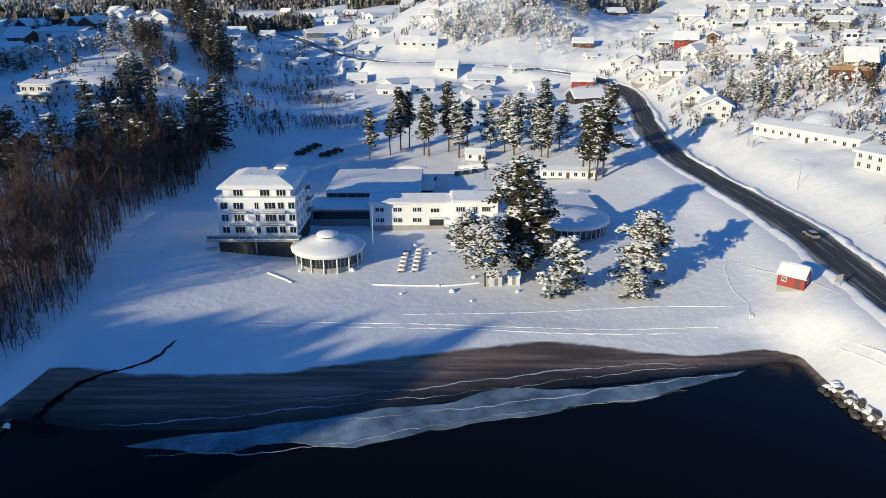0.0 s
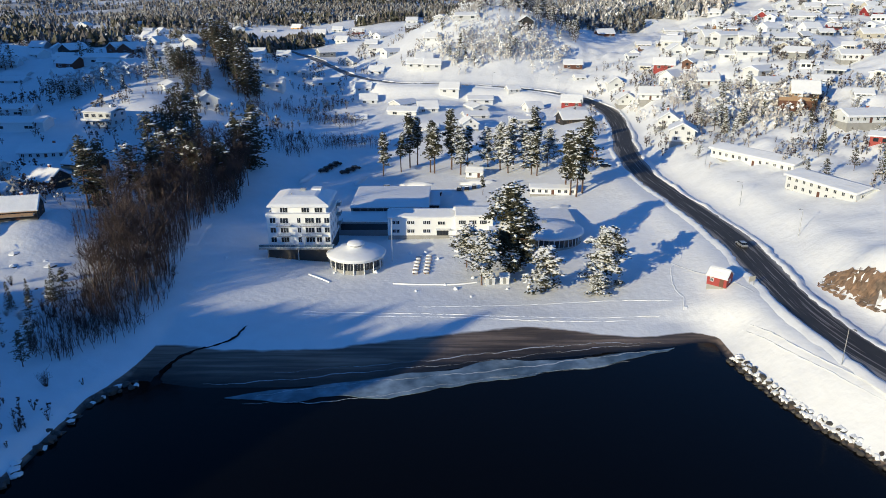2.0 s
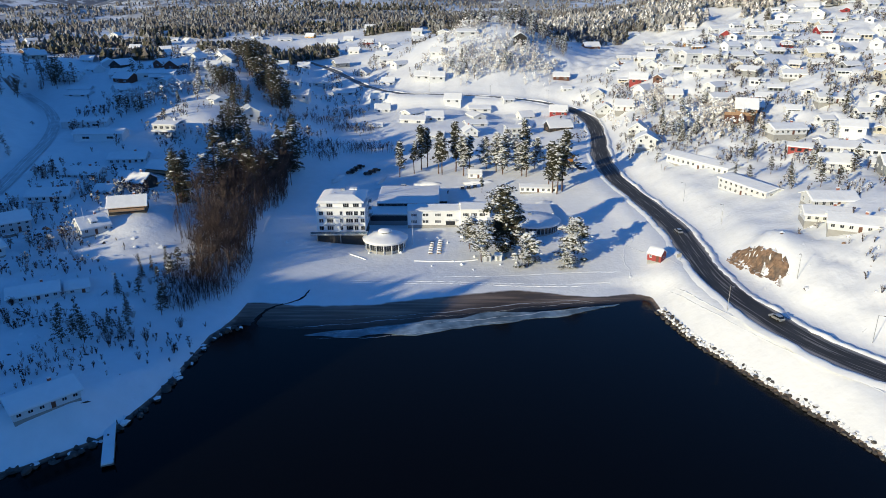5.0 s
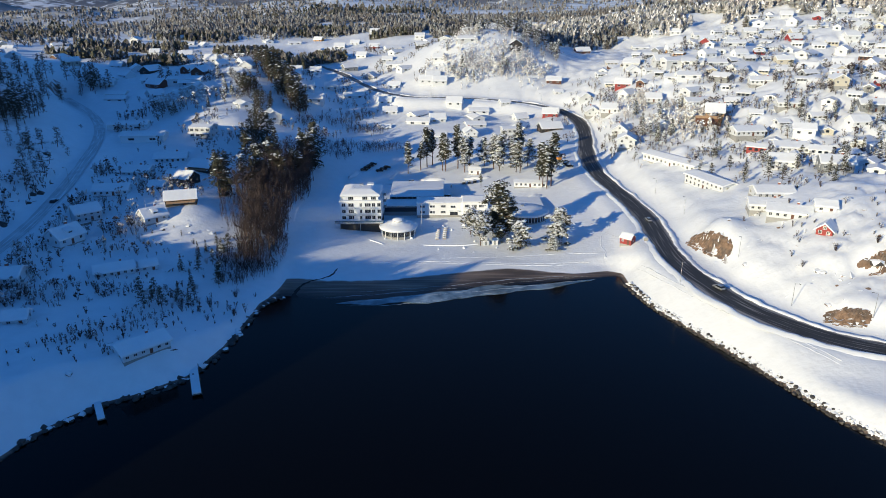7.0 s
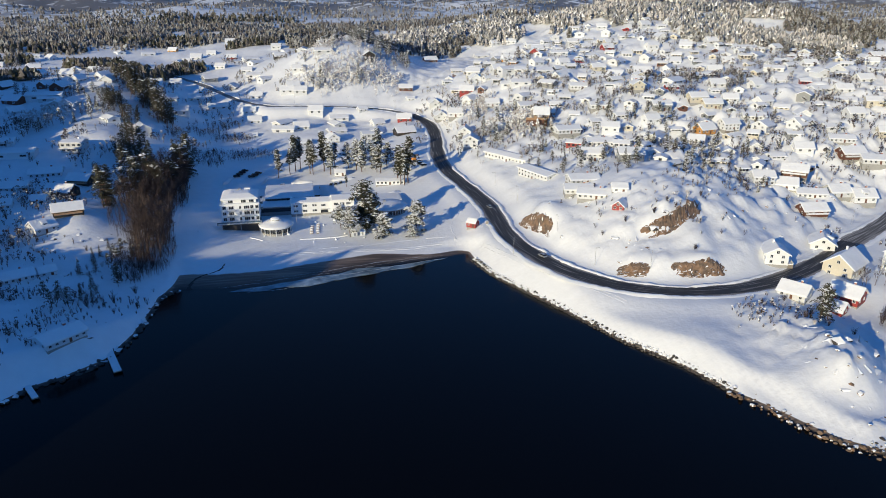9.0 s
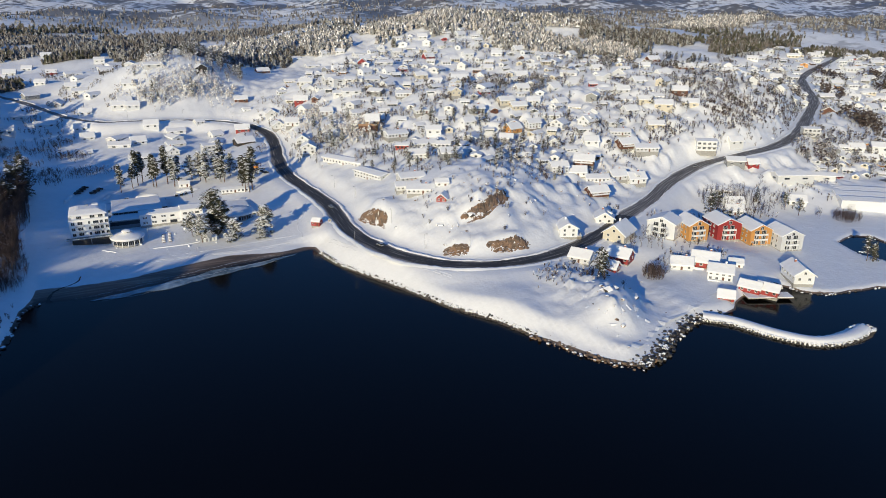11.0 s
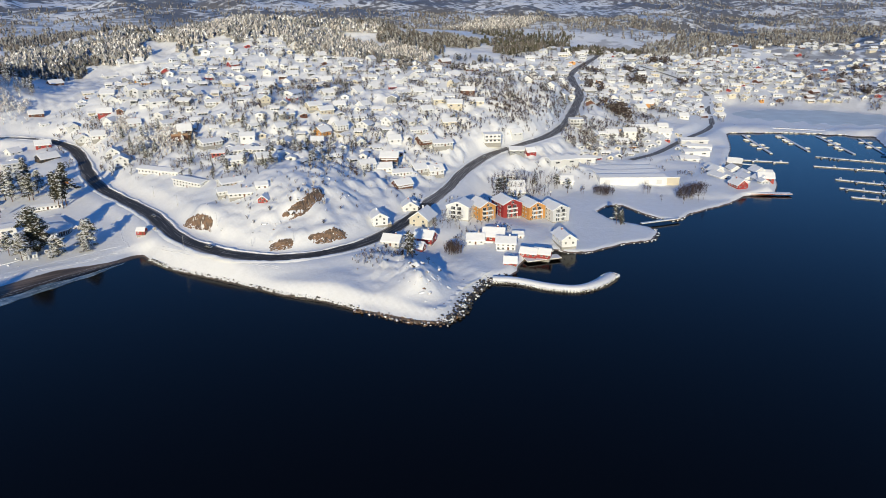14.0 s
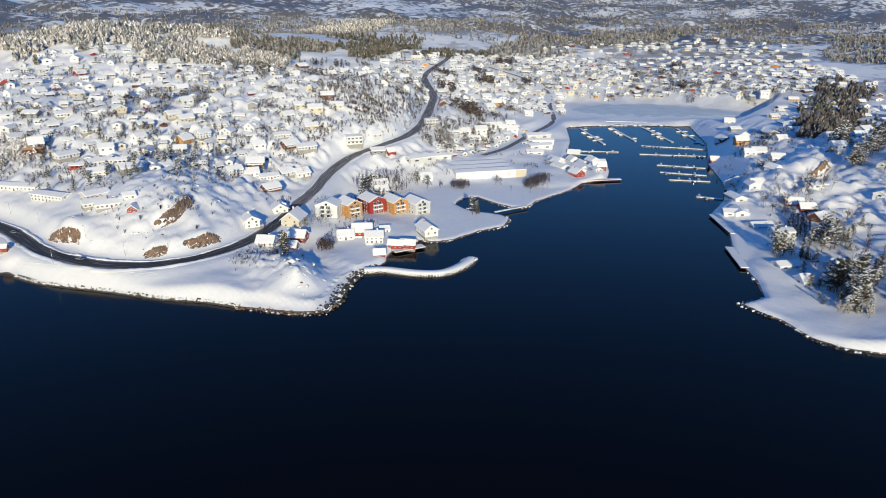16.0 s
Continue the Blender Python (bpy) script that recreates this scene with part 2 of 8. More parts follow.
RELIEF_A = (  # x, y, reach, height
    (-250, -80, 85, 0.9), (-215, -60, 85, -1.3), (-150, 20, 85, 4.6), (-120, 60, 85, -8.5),
    (-20, 110, 85, 73.2), (-60, 130, 85, -170.4), (-108, 137, 85, 223.2), (-10, 140, 85, 63.2),
    (-132, 141, 85, -133.3), (-27, 156, 85, 164.6), (-60, 160, 85, -108.2), (-186, 163, 85, 17.7),
    (0, 165, 85, -81.2), (-44, 169, 85, 89.0), (-127, 181, 85, 3.8), (0, 184, 85, -146.3),
    (-35, 190, 85, 20.4), (-70, 200, 85, -53.7), (-10, 225, 85, 111.5), (-104, 227, 85, 4.3),
    (-25, 240, 85, 71.4), (-81, 244, 85, 40.9), (-45, 260, 85, -392.3), (-146, 262, 85, -45.5),
    (-60, 268, 85, 266.2), (-187, 274, 85, 60.1), (-211, 278, 85, -37.6), (-120, 300, 85, -16.6),
    (-15, 314, 85, 17.7), (-44, 325, 85, 90.5), (-114, 341, 85, 51.3),
)
RELIEF_B = (  # x, y, reach, height
    (-22, 349, 85, 28.5), (-72, 349, 85, -196.6), (-124, 378, 85, 42.3), (-5, 378, 85, -24.8),
    (-46, 392, 85, 88.7), (-188, 394, 85, -6.7), (-88, 431, 85, -29.6), (-165, 447, 85, 18.1),
    (-77, 504, 85, -2.1), (-141, 652, 85, -6.3), (-32, 680, 85, 5.3), (-468, 786, 85, 1.8),
    (300, -300, 85, -19.3), (340, -290, 85, -7.1), (262, -278, 85, 53.1), (292, -275, 85, 44.6),
    (268, -266, 85, -115.1), (285, -250, 85, 45.1), (320, -245, 85, -9.2), (146, -42, 85, -62.7),
    (250, -40, 85, -5.6), (146, -35, 85, 84.6), (380, -10, 85, 2.6), (120, 0, 85, -49.5),
    (280, 10, 85, -12.1), (233, 21, 85, 39.9), (105, 30, 85, 38.1), (411, 36, 85, -5.5),
    (330, 40, 85, 3.9), (178, 43, 85, -80.5), (149, 61, 85, 135.7),
)
RELIEF_C = (  # x, y, reach, height
    (187, 66, 85, -136.6), (160, 66, 85, 91.2), (219, 77, 85, 24.5), (126, 83, 85, -118.4),
    (227, 84, 85, -32.4), (183, 86, 85, 19.8), (209, 89, 85, 92.5), (129, 90, 85, 26.9),
    (113, 93, 85, -95.4), (500, 100, 85, 4.4), (600, 100, 85, -1.1), (300, 101, 85, -11.3),
    (30, 110, 85, -84.8), (395, 115, 85, 20.3), (68, 128, 85, 244.8), (50, 130, 85, 55.8),
    (231, 137, 85, -112.8), (42, 137, 85, -67.2), (16, 145, 85, -72.1), (440, 149, 85, -47.9),
    (17, 150, 85, -53.1), (83, 150, 85, -181.0), (130, 151, 85, 135.7), (211, 158, 85, -141.1),
    (363, 159, 85, 8.0), (110, 159, 85, -63.2), (229, 161, 85, 253.6), (33, 175, 85, 184.6),
    (456, 186, 85, 47.3), (182, 189, 85, 15.7), (20, 195, 85, -25.9),
)
RELIEF_D = (  # x, y, reach, height
    (45, 210, 85, 1.8), (223, 215, 85, -153.3), (30, 235, 85, -42.6), (260, 240, 85, -8.6),
    (113, 250, 85, 13.0), (215, 253, 85, 145.2), (150, 256, 85, 11.3), (5, 258, 85, 19.7),
    (176, 278, 85, -63.9), (14, 313, 85, -25.8), (66, 330, 85, 29.0), (46, 336, 85, -23.3),
    (247, 343, 85, -17.3), (144, 351, 85, 1.6), (30, 375, 85, 13.3), (194, 398, 85, 20.5),
    (193, 414, 85, -6.7), (8, 418, 85, -47.6), (587, 460, 85, 5.9), (32, 484, 85, 27.1),
    (545, 556, 85, 18.3), (82, 576, 85, 9.3), (330, 640, 85, 1.5), (200, 640, 85, 15.3),
    (142, 692, 85, 0.9), (420, 700, 85, 9.0), (151, 772, 85, 2.8), (287, 812, 85, 18.2),
)
MAIN_ROAD = ((-190, 640, 47), (-106, 516, 38), (-83, 478, 34), (-58, 428, 31), (-35, 406, 29.5), (-12, 404, 29), (14, 404, 28), (40, 402, 26.5),
             (62, 397, 24.5), (80, 383, 22.5), (89, 350, 20), (87, 312, 17), (80, 270, 14), (78, 234, 11.5), (81, 206, 10.2), (84, 179, 9.4),
             (85, 155, 9), (83, 130, 8.8), (82, 105, 8.6), (85, 84, 8.4), (93, 60, 8.2), (108, 41, 8), (128, 31, 8), (150, 29, 8), (174, 34, 8),
             (204, 48, 8), (233, 65, 9))
HARBOUR_ROAD = ((233, 65, 9), (264, 80, 11), (299, 101, 14), (339, 115, 18), (378, 116, 21.5), (412, 118, 24), (457, 137, 27), (537, 190, 30),
                (590, 229, 34), (656, 295, 39), (698, 327, 43), (771, 357, 51), (817, 379, 54), (870, 430, 55), (938, 491, 53))
WEST_LANE = ((-176, 60, 11), (-175, 108, 15.5), (-177, 142, 19.5), (-185, 190, 25), (-205, 257, 29), (-232, 308, 32), (-275, 360, 36))
QUAY_STREET = ((455, 62, 6), (501, 66, 5), (578, 86, 4), (654, 104, 3), (700, 125, 3), (760, 165, 6), (834, 210, 13), (856, 263, 27), (840, 320, 42))
ROADS = ((MAIN_ROAD, 5.0, 15), (HARBOUR_ROAD, 5.0, 14), (WEST_LANE, 3.5, 10), (QUAY_STREET, 4.0, 12))
SHORE_WEST = ((-3000, -1000), (-700, -430), (-420, -320), (-270, -240), (-165, -150), (-128, -60), (-114, -4), (-110, 7), (-101, 19),
              (-92, 24), (-81, 34), (-76, 52), (-73, 75), (-72, 84), (-66, 90))
SHORE_BEACH = ((-53, 87), (-35, 87), (-24, 88), (-13, 91), (6, 96), (29, 101), (45, 105), (62, 109))
SHORE_ROAD = ((62, 100), (66, 81), (73, 64), (84, 39), (95, 11), (106, -8), (113, -27), (120, -44), (126, -56), (135, -65), (149, -62), (164, -52),
              (183, -44), (196, -46), (206, -43), (212, -38), (219, -35), (237, -36), (244, -28), (249, -44), (259, -50), (285, -54), (302, -61),
              (319, -55), (324, -44), (318, -20), (325, -3), (341, 1), (350, -5), (345, -24), (343, -40), (350, -50), (368, -47), (413, -52))
SHORE_HARBOUR = ((438, -49), (462, -60), (488, -50), (517, -34), (503, 2), (591, 43), (663, 87), (715, 41), (758, -25), (666, -75), (575, -106),
                 (519, -135), (478, -154), (415, -160), (379, -184), (339, -199), (306, -221), (287, -229), (272, -222), (266, -234), (264, -243),
                 (252, -259), (251, -273), (256, -287), (300, -345), (430, -440), (700, -620), (1500, -1100), (6500, -2600))
LAND = SHORE_WEST + SHORE_BEACH + SHORE_ROAD + SHORE_HARBOUR + ((6500, 6500), (-3000, 6500))
POINT_KNOLL = (  # x, y, reach, height
    (145, -29, 15, -3.8), (147, -37, 15, 11.9), (142, -34, 15, 4.3), (152, -10, 15, -0.7), (157, -20, 15, 8.7), (166, -30, 15, -4.9), (174, -13, 15, -5.8), (172, 0, 15, 2.2), (188, 4, 15, -1.0), (150, 2, 15, 3.5), (163, -19, 15, 1.1), (137, -22, 15, -1.3), (128, -35, 15, -1.9), (140, -46, 15, -7.8), (152, -46, 15, -6.1), (160, -42, 15, -1.3), (182, -24, 15, 1.8), (135, 0, 15, -1.3), (125, -10, 15, 0.9), (165, 14, 15, -2.1), (195, -30, 15, -2.1), (190, -12, 15, 1.0), (180, 28, 15, 0.3),
)
WEST_SHADE_RIDGE = ((-222, -58, 36, 1), (-215, -95, 40, 22), (-255, -95, 40, 14), (-345, 285, 55, 16), (-326, -39, 45, -13), (-348, 86, 50, -9), (-244, -80, 34, -24), (-300, 135, 55, -24), (-283, 98, 25, 40), (-280, 12, 30, -10))  # unseen hill shaped to keep low sun off the bay's western side and valley
EAST_SHADE_RIDGE = ((540, -264, 34, 16), (300, -326, 30, 15), (400, -335, 40, 24))  # wooded crest of the eastern headland, raised out of view to shade its slope
LAGOON = ((716, 117), (848, 189), (925, 50), (952, -60), (829, -56))


def edge_distance(x, y, ring):
    """Distance to a closed outline and whether each place lies inside it."""
    p = np.array(ring, float)
    q = np.roll(p, -1, 0)
    best = np.full(x.shape, 1e9)
    inside = np.zeros(x.shape, bool)
    for (ax, ay), (bx, by) in zip(p, q):
        dx, dy = bx - ax, by - ay
        t = np.clip(((x - ax) * dx + (y - ay) * dy) / (dx * dx + dy * dy), 0, 1)
        best = np.minimum(best, np.hypot(x - ax - t * dx, y - ay - t * dy))
        if ay != by:
            inside ^= ((ay > y) != (by > y)) & (x < (bx - ax) * (y - ay) / (by - ay) + ax)
    return best, inside


def smooth(a, b, v):
    t = np.clip((v - a) / (b - a), 0, 1)
    return t * t * (3 - 2 * t)


def waves(x, y, step, seed):
    """Soft random relief between -1 and 1."""
    rng = np.random.RandomState(seed)
    total = np.zeros(x.shape)
    for k in range(7):
        a, ph, s = rng.uniform(0, 6.283), rng.uniform(0, 6.283), step * rng.uniform(0.6, 1.7)
        total += np.sin((x * math.cos(a) + y * math.sin(a)) * 6.283 / s + ph + 1.3 * np.sin((x * math.sin(a) - y * math.cos(a)) * 4.1 / s))
    return total / 4.5


def hill_height(x, y):
    h = np.zeros(x.shape)
    for hx, hy, reach, height in WEST_SHADE_RIDGE + EAST_SHADE_RIDGE + FAR_HILLS + BROAD_HILLS + MID_HILLS_SOUTH + MID_HILLS_NORTH + KNOLLS_SOUTH + KNOLLS_NORTH + RELIEF_A + RELIEF_B + RELIEF_C + RELIEF_D + POINT_KNOLL:
        h += height * np.exp(-((x - hx) ** 2 + (y - hy) ** 2) / reach ** 2)
    far = smooth(650, 1500, np.hypot(x - 150, y - 150))
    h += far * (16 * waves(x, y, 420, 3) + 7 * waves(x, y, 150, 4)) + 75 * smooth(2300, 4300, np.hypot(x, y))
    h += smooth(900, 1700, np.hypot(x - 150, y - 150)) * (16 * np.abs(waves(x, y, 380, 13)) + 8 * waves(x, y, 130, 14))
    near = smooth(60, 220, np.hypot(x - 10, y - 130))
    h += near * (1 - far) * (1.6 * waves(x, y, 70, 5) + 0.5 * waves(x, y, 31, 6))
    rocky = near * (1 - smooth(500, 900, np.hypot(x - 150, y - 150))) * smooth(5, 13, h)
    rocky = rocky * (1 - 0.6 * np.exp(-((x - 160) ** 2 + (y + 5) ** 2) / 60 ** 2))
    h += rocky * (3.4 * np.abs(waves(x, y, 33, 8)) + 2.4 * np.abs(waves(x, y, 17, 9)) + 0.9 * np.abs(waves(x, y, 9, 10)) - 3.3) * (0.3 + 0.7 * smooth(40, 110, x)) * (1 - 0.6 * smooth(210, 290, y))
    h += 2.0 * waves(x, y, 54, 21) * smooth(110, 170, x) * smooth(120, 200, y) * (1 - smooth(600, 900, np.hypot(x - 150, y - 150)))
    h += (3.0 * np.abs(waves(x, y, 13, 15)) + 1.6 * np.abs(waves(x, y, 7, 17)) - 1.0) * np.exp(-((x - 157) ** 2 + (y + 16) ** 2) / 26 ** 2)
    h += (1.8 * np.abs(waves(x, y, 14, 18)) + 1.2 * np.abs(waves(x, y, 8, 19)) - 1.0) * np.exp(-((x - 135) / 34) ** 2 - ((y - 82) / 34) ** 2)
    h += 1.6 * np.abs(waves(x, y, 12, 16)) * np.exp(-((x + 150) / 50) ** 2 - ((y - 90) / 80) ** 2)
    return np.maximum(h, 1.2)


def path_near(x, y, line):
    """Distance to a winding line of (x, y, z) and the line's height beside each place."""
    best, high = np.full(x.shape, 1e9), np.zeros(x.shape)
    for (ax, ay, az), (bx, by, bz) in zip(line, line[1:]):
        dx, dy = bx - ax, by - ay
        t = np.clip(((x - ax) * dx + (y - ay) * dy) / (dx * dx + dy * dy), 0, 1)
        d = np.hypot(x - ax - t * dx, y - ay - t * dy)
        m = d < best
        best, high = np.where(m, d, best), np.where(m, az + t * (bz - az), high)
    return best, high


CLIFFS = (  # low side on the right of the line; height, reach of the rise behind
    (((93, 128), (92.5, 120), (94, 111), (96.5, 102), (97.5, 94)), 6.5, 22),
    (((127, 69), (134, 66), (143, 67), (152, 71), (160, 76), (166, 83)), 5.0, 24),
    (((110, 53), (116, 49), (124, 46)), 3.6, 12), (((130, 44.5), (138, 42), (147, 41), (157, 41.5)), 3.6, 12),
    (((498, -205), (515, -212), (535, -212)), 7.0, 40), (((545, -205), (560, -212), (575, -210)), 6.0, 40))


def cliff_rise(x, y):
    """How much the ground steps up behind the rock faces."""
    total = np.zeros(x.shape)
    for line, tall, reach in CLIFFS:
        best, signed, t_at = np.full(x.shape, 1e9), np.zeros(x.shape), np.zeros(x.shape)
        n = len(line) - 1
        for i, ((ax, ay), (bx, by)) in enumerate(zip(line, line[1:])):
            dx, dy = bx - ax, by - ay
            t = np.clip(((x - ax) * dx + (y - ay) * dy) / (dx * dx + dy * dy), 0, 1)
            d = np.hypot(x - ax - t * dx, y - ay - t * dy)
            side = np.sign(dx * (y - ay) - dy * (x - ax))
            m = d < best
            best, signed, t_at = np.where(m, d, best), np.where(m, d * side, signed), np.where(m, (i + t) / n, t_at)
        ends = np.sin(np.pi * np.clip(t_at, 0, 1)) ** 2 * 0.7 + 0.3
        total += tall * ends * smooth(0.2, 2.6, signed) * (1 - smooth(reach * 0.3, reach, best))
    return total


def land_height(x, y, roads=True):
    x, y = np.asarray(x, float), np.asarray(y, float)
    h = hill_height(x, y) + cliff_rise(x, y)
    if roads:
        for line, half, edge in ROADS:
            d, z = path_near(x, y, line)
            h = h + (z - 0.25 - h) * (1 - smooth(half + 1.0, half + edge, d))
    d, inside = edge_distance(x, y, LAND)
    beach = (1 - smooth(0, 12, np.abs(y - 100) - 18)) * (1 - smooth(0, 14, x - 58)) * (1 - smooth(0, 10, -68 - x))
    ledge = smooth(108, 122, x) * (1 - smooth(190, 205, x)) * (1 - smooth(-30, -18, y))  # low rocks bared by the tide round the point
    steep = 0.1 + (0.75 - 0.5 * ledge) * np.minimum(d, 6) + 0.75 * np.maximum(d - 6, 0) + 8 * smooth(40, 110, d)
    reach = 18 - 13 * smooth(15, 50, x)
    flat = np.where(d < reach, -0.1 + 0.75 * d / reach, 0.65 + 0.14 * (d - reach))
    cap = steep * (1 - beach) + flat * beach
    h = np.where(inside, np.minimum(h, cap), -0.3 - np.minimum(d * 0.25, 6) * (1 - beach * 0.8))
    d, inside = edge_distance(x, y, LAGOON)
    return np.where(inside, 0.95, np.where(h > 0, 0.95 + (h - 0.95) * smooth(0, 14, d), h))

# ---- land mesh ----
def mesh_object(name, verts, faces, mat, parent=None, smooth_faces=False):
    me = bpy.data.meshes.new(name)
    me.from_pydata([tuple(v) for v in verts], [], [tuple(f) for f in faces])
    for m in (mat if isinstance(mat, (list, tuple)) else (mat,)):
        me.materials.append(m)
    if smooth_faces:
        me.polygons.foreach_set("use_smooth", [True] * len(me.polygons))
    me.update()
    ob = new(name, me)
    if parent:
        ob.parent = parent
    return ob


def stretch_lines(low, high, step, start, end, grow=1.055):
    """Grid lines, evenly spaced from low to high and ever wider towards start and end."""
    lines = list(np.arange(low, high, step))
    s, v = step, lines[-1]
    while v < end:
        s *= grow
        v += s
        lines.append(v)
    s, v = step, lines[0]
    while v > start:
        s *= grow
        v -= s
        lines.insert(0, v)
    return np.array(lines)


gx = stretch_lines(-250, 480, 2.3, -2900, 5800)
gy = stretch_lines(-300, 540, 2.3, -2400, 6000)
mx, my = np.meshgrid(gx, gy)
mz = land_height(mx, my)
ground_mesh = bpy.data.meshes.new("ground")
nx, ny = len(gx), len(gy)
cells = (np.arange(ny - 1)[:, None] * nx + np.arange(nx - 1)).ravel()
quads = np.stack([cells, cells + 1, cells + nx + 1, cells + nx], 1)
ground_mesh.vertices.add(nx * ny)
ground_mesh.vertices.foreach_set("co", np.stack([mx, my, mz], -1).ravel())
ground_mesh.loops.add(quads.size)
ground_mesh.loops.foreach_set("vertex_index", quads.ravel())
ground_mesh.polygons.add(len(quads))
ground_mesh.polygons.foreach_set("loop_start", np.arange(0, quads.size, 4))
ground_mesh.polygons.foreach_set("use_smooth", np.ones(len(quads), bool))
ground_mesh.update(calc_edges=True)
ground_mesh.validate()
ground_mesh.materials.append(GROUND)
ground = tagged(new("ground", ground_mesh), "rolling coastal ground under deep fresh snow", "ground", kind="structure")


def ground_z(x, y):
    return float(land_height(np.array([x]), np.array([y]))[0])


water = mesh_object("water", [(-3000, -5000, 0), (6000, -5000, 0), (6000, 1500, 0), (-3000, 1500, 0)], [(0, 1, 2, 3)], WATER)
tagged(water, "calm dark blue fjord water", "water", kind="structure")


def spline(points, step=3.0):
    """Points along a smooth curve through the given ones."""
    p = [Vector(q) for q in points]
    p = [p[0] * 2 - p[1]] + p + [p[-1] * 2 - p[-2]]
    out = []
    for i in range(1, len(p) - 2):
        n = max(2, int((p[i + 1] - p[i]).length / step))
        for k in range(n):
            t = k / n
            out.append(0.5 * ((2 * p[i]) + (p[i + 1] - p[i - 1]) * t + (2 * p[i - 1] - 5 * p[i] + 4 * p[i + 1] - p[i + 2]) * t * t
                              + (3 * p[i] - p[i - 1] - 3 * p[i + 1] + p[i + 2]) * t ** 3))
    out.append(p[-2])
    return out


def ribbon(name, points, profile, mat, step=3.0, smooth_faces=False):
    """A strip along a curve; profile lists (sideways, up) across it. Carries a map of metres across and along."""
    line = spline(points, step)
    verts, faces, uv = [], [], []
    w = len(profile)
    along = 0.0
    for i, c in enumerate(line):
        d = (line[min(i + 1, len(line) - 1)] - line[max(i - 1, 0)])
        side = Vector((d.y, -d.x, 0)).normalized()
        along += (c - line[i - 1]).length if i else 0
        for s, up in profile:
            verts.append(c + side * s + Vector((0, 0, up)))
            uv.append((s, along))
    for i in range(len(line) - 1):
        for k in range(w - 1):
            faces.append((i * w + k, i * w + k + 1, (i + 1) * w + k + 1, (i + 1) * w + k))
    ob = mesh_object(name, verts, faces, mat, smooth_faces=smooth_faces)
    layer = ob.data.uv_layers.new(name="across")
    for lp in ob.data.loops:
        layer.data[lp.index].uv = uv[lp.vertex_index]
    return ob


def road_material(name, dark, slush, tracks):
    m = material(name, dark, 0.72, grain=0.25, grain_size=6, bump=0.1, bump_size=0.4)
    n, l = m.node_tree.nodes, m.node_tree.links
    shader = n["Principled BSDF"]
    base = shader.inputs["Base Color"].links[0].from_socket
    uv = n.new("ShaderNodeUVMap")
    uv.uv_map = "across"
    sep = n.new("ShaderNodeSeparateXYZ")
    l.new(uv.outputs[0], sep.inputs[0])
    squeeze = n.new("ShaderNodeMapping")
    squeeze.inputs["Scale"].default_value = (0.9, 0.03, 1)
    l.new(uv.outputs[0], squeeze.inputs["Vector"])
    t = n.new("ShaderNodeTexNoise")
    t.inputs["Scale"].default_value, t.inputs["Detail"].default_value = 1.6, 5
    l.new(squeeze.outputs[0], t.inputs["Vector"])
    r = n.new("ShaderNodeMapRange")
    r.inputs["From Min"].default_value, r.inputs["From Max"].default_value = tracks, tracks + 0.14
    l.new(t.outputs["Fac"], r.inputs["Value"])
    mix = n.new("ShaderNodeMix")
    mix.data_type = "RGBA"
    away = n.new("ShaderNodeMath")
    away.operation = "ABSOLUTE"
    l.new(sep.outputs["X"], away.inputs[0])
    ragged = n.new("ShaderNodeMath")
    ragged.operation = "MULTIPLY_ADD"
    ragged.inputs[1].default_value, ragged.inputs[2].default_value = 3.0, -1.5
    l.new(t.outputs["Fac"], ragged.inputs[0])
    verge = n.new("ShaderNodeMath")
    verge.operation = "ADD"
    l.new(away.outputs[0], verge.inputs[0])
    l.new(ragged.outputs[0], verge.inputs[1])
    edge = n.new("ShaderNodeMapRange")
    edge.inputs["From Min"].default_value, edge.inputs["From Max"].default_value = 3.5, 4.6
    l.new(verge.outputs[0], edge.inputs["Value"])
    most = n.new("ShaderNodeMath")
    most.operation = "MAXIMUM"
    l.new(r.outputs[0], most.inputs[0])
    l.new(edge.outputs[0], most.inputs[1])
    l.new(most.outputs[0], mix.inputs["Factor"])
    l.new(base, mix.inputs["A"])
    mix.inputs["B"].default_value = (*slush, 1)
    l.new(mix.outputs["Result"], shader.inputs["Base Color"])
    return m


ROAD_WET = road_material("ploughed_wet_asphalt", (0.030, 0.031, 0.034), (0.30, 0.285, 0.27), 0.55)
ROAD_SLUSH = road_material("slushy_asphalt", (0.095, 0.092, 0.090), (0.36, 0.355, 0.35), 0.48)
ROAD_PACKED = road_material("packed_snow_lane", (0.55, 0.56, 0.58), (0.80, 0.82, 0.85), 0.5)
flat = ((-5.4, -0.02), (-4.4, -0.02), (-2.3, 0.05), (0, 0.10), (2.3, 0.05), (4.4, -0.02), (5.4, -0.02))
narrow = ((-3.0, -0.02), (0, 0.06), (3.0, -0.02))
slim = ((-4.0, -0.02), (-3.1, -0.02), (-1.6, 0.04), (0, 0.07), (1.6, 0.04), (3.1, -0.02), (4.0, -0.02))
tagged(ribbon("road", MAIN_ROAD[9:], flat, ROAD_WET), "ploughed wet asphalt road curving along the shore", "road", kind="structure")
tagged(ribbon("road", MAIN_ROAD[:10], slim, ROAD_SLUSH), "narrower slushy road through the upper valley", "road", kind="structure")
tagged(ribbon("road", HARBOUR_ROAD, flat, ROAD_SLUSH), "slushy grey main road climbing through the town", "road", kind="structure")
tagged(ribbon("road", WEST_LANE, narrow, ROAD_PACKED), "lane of packed snow between the hillside houses", "road", kind="structure")
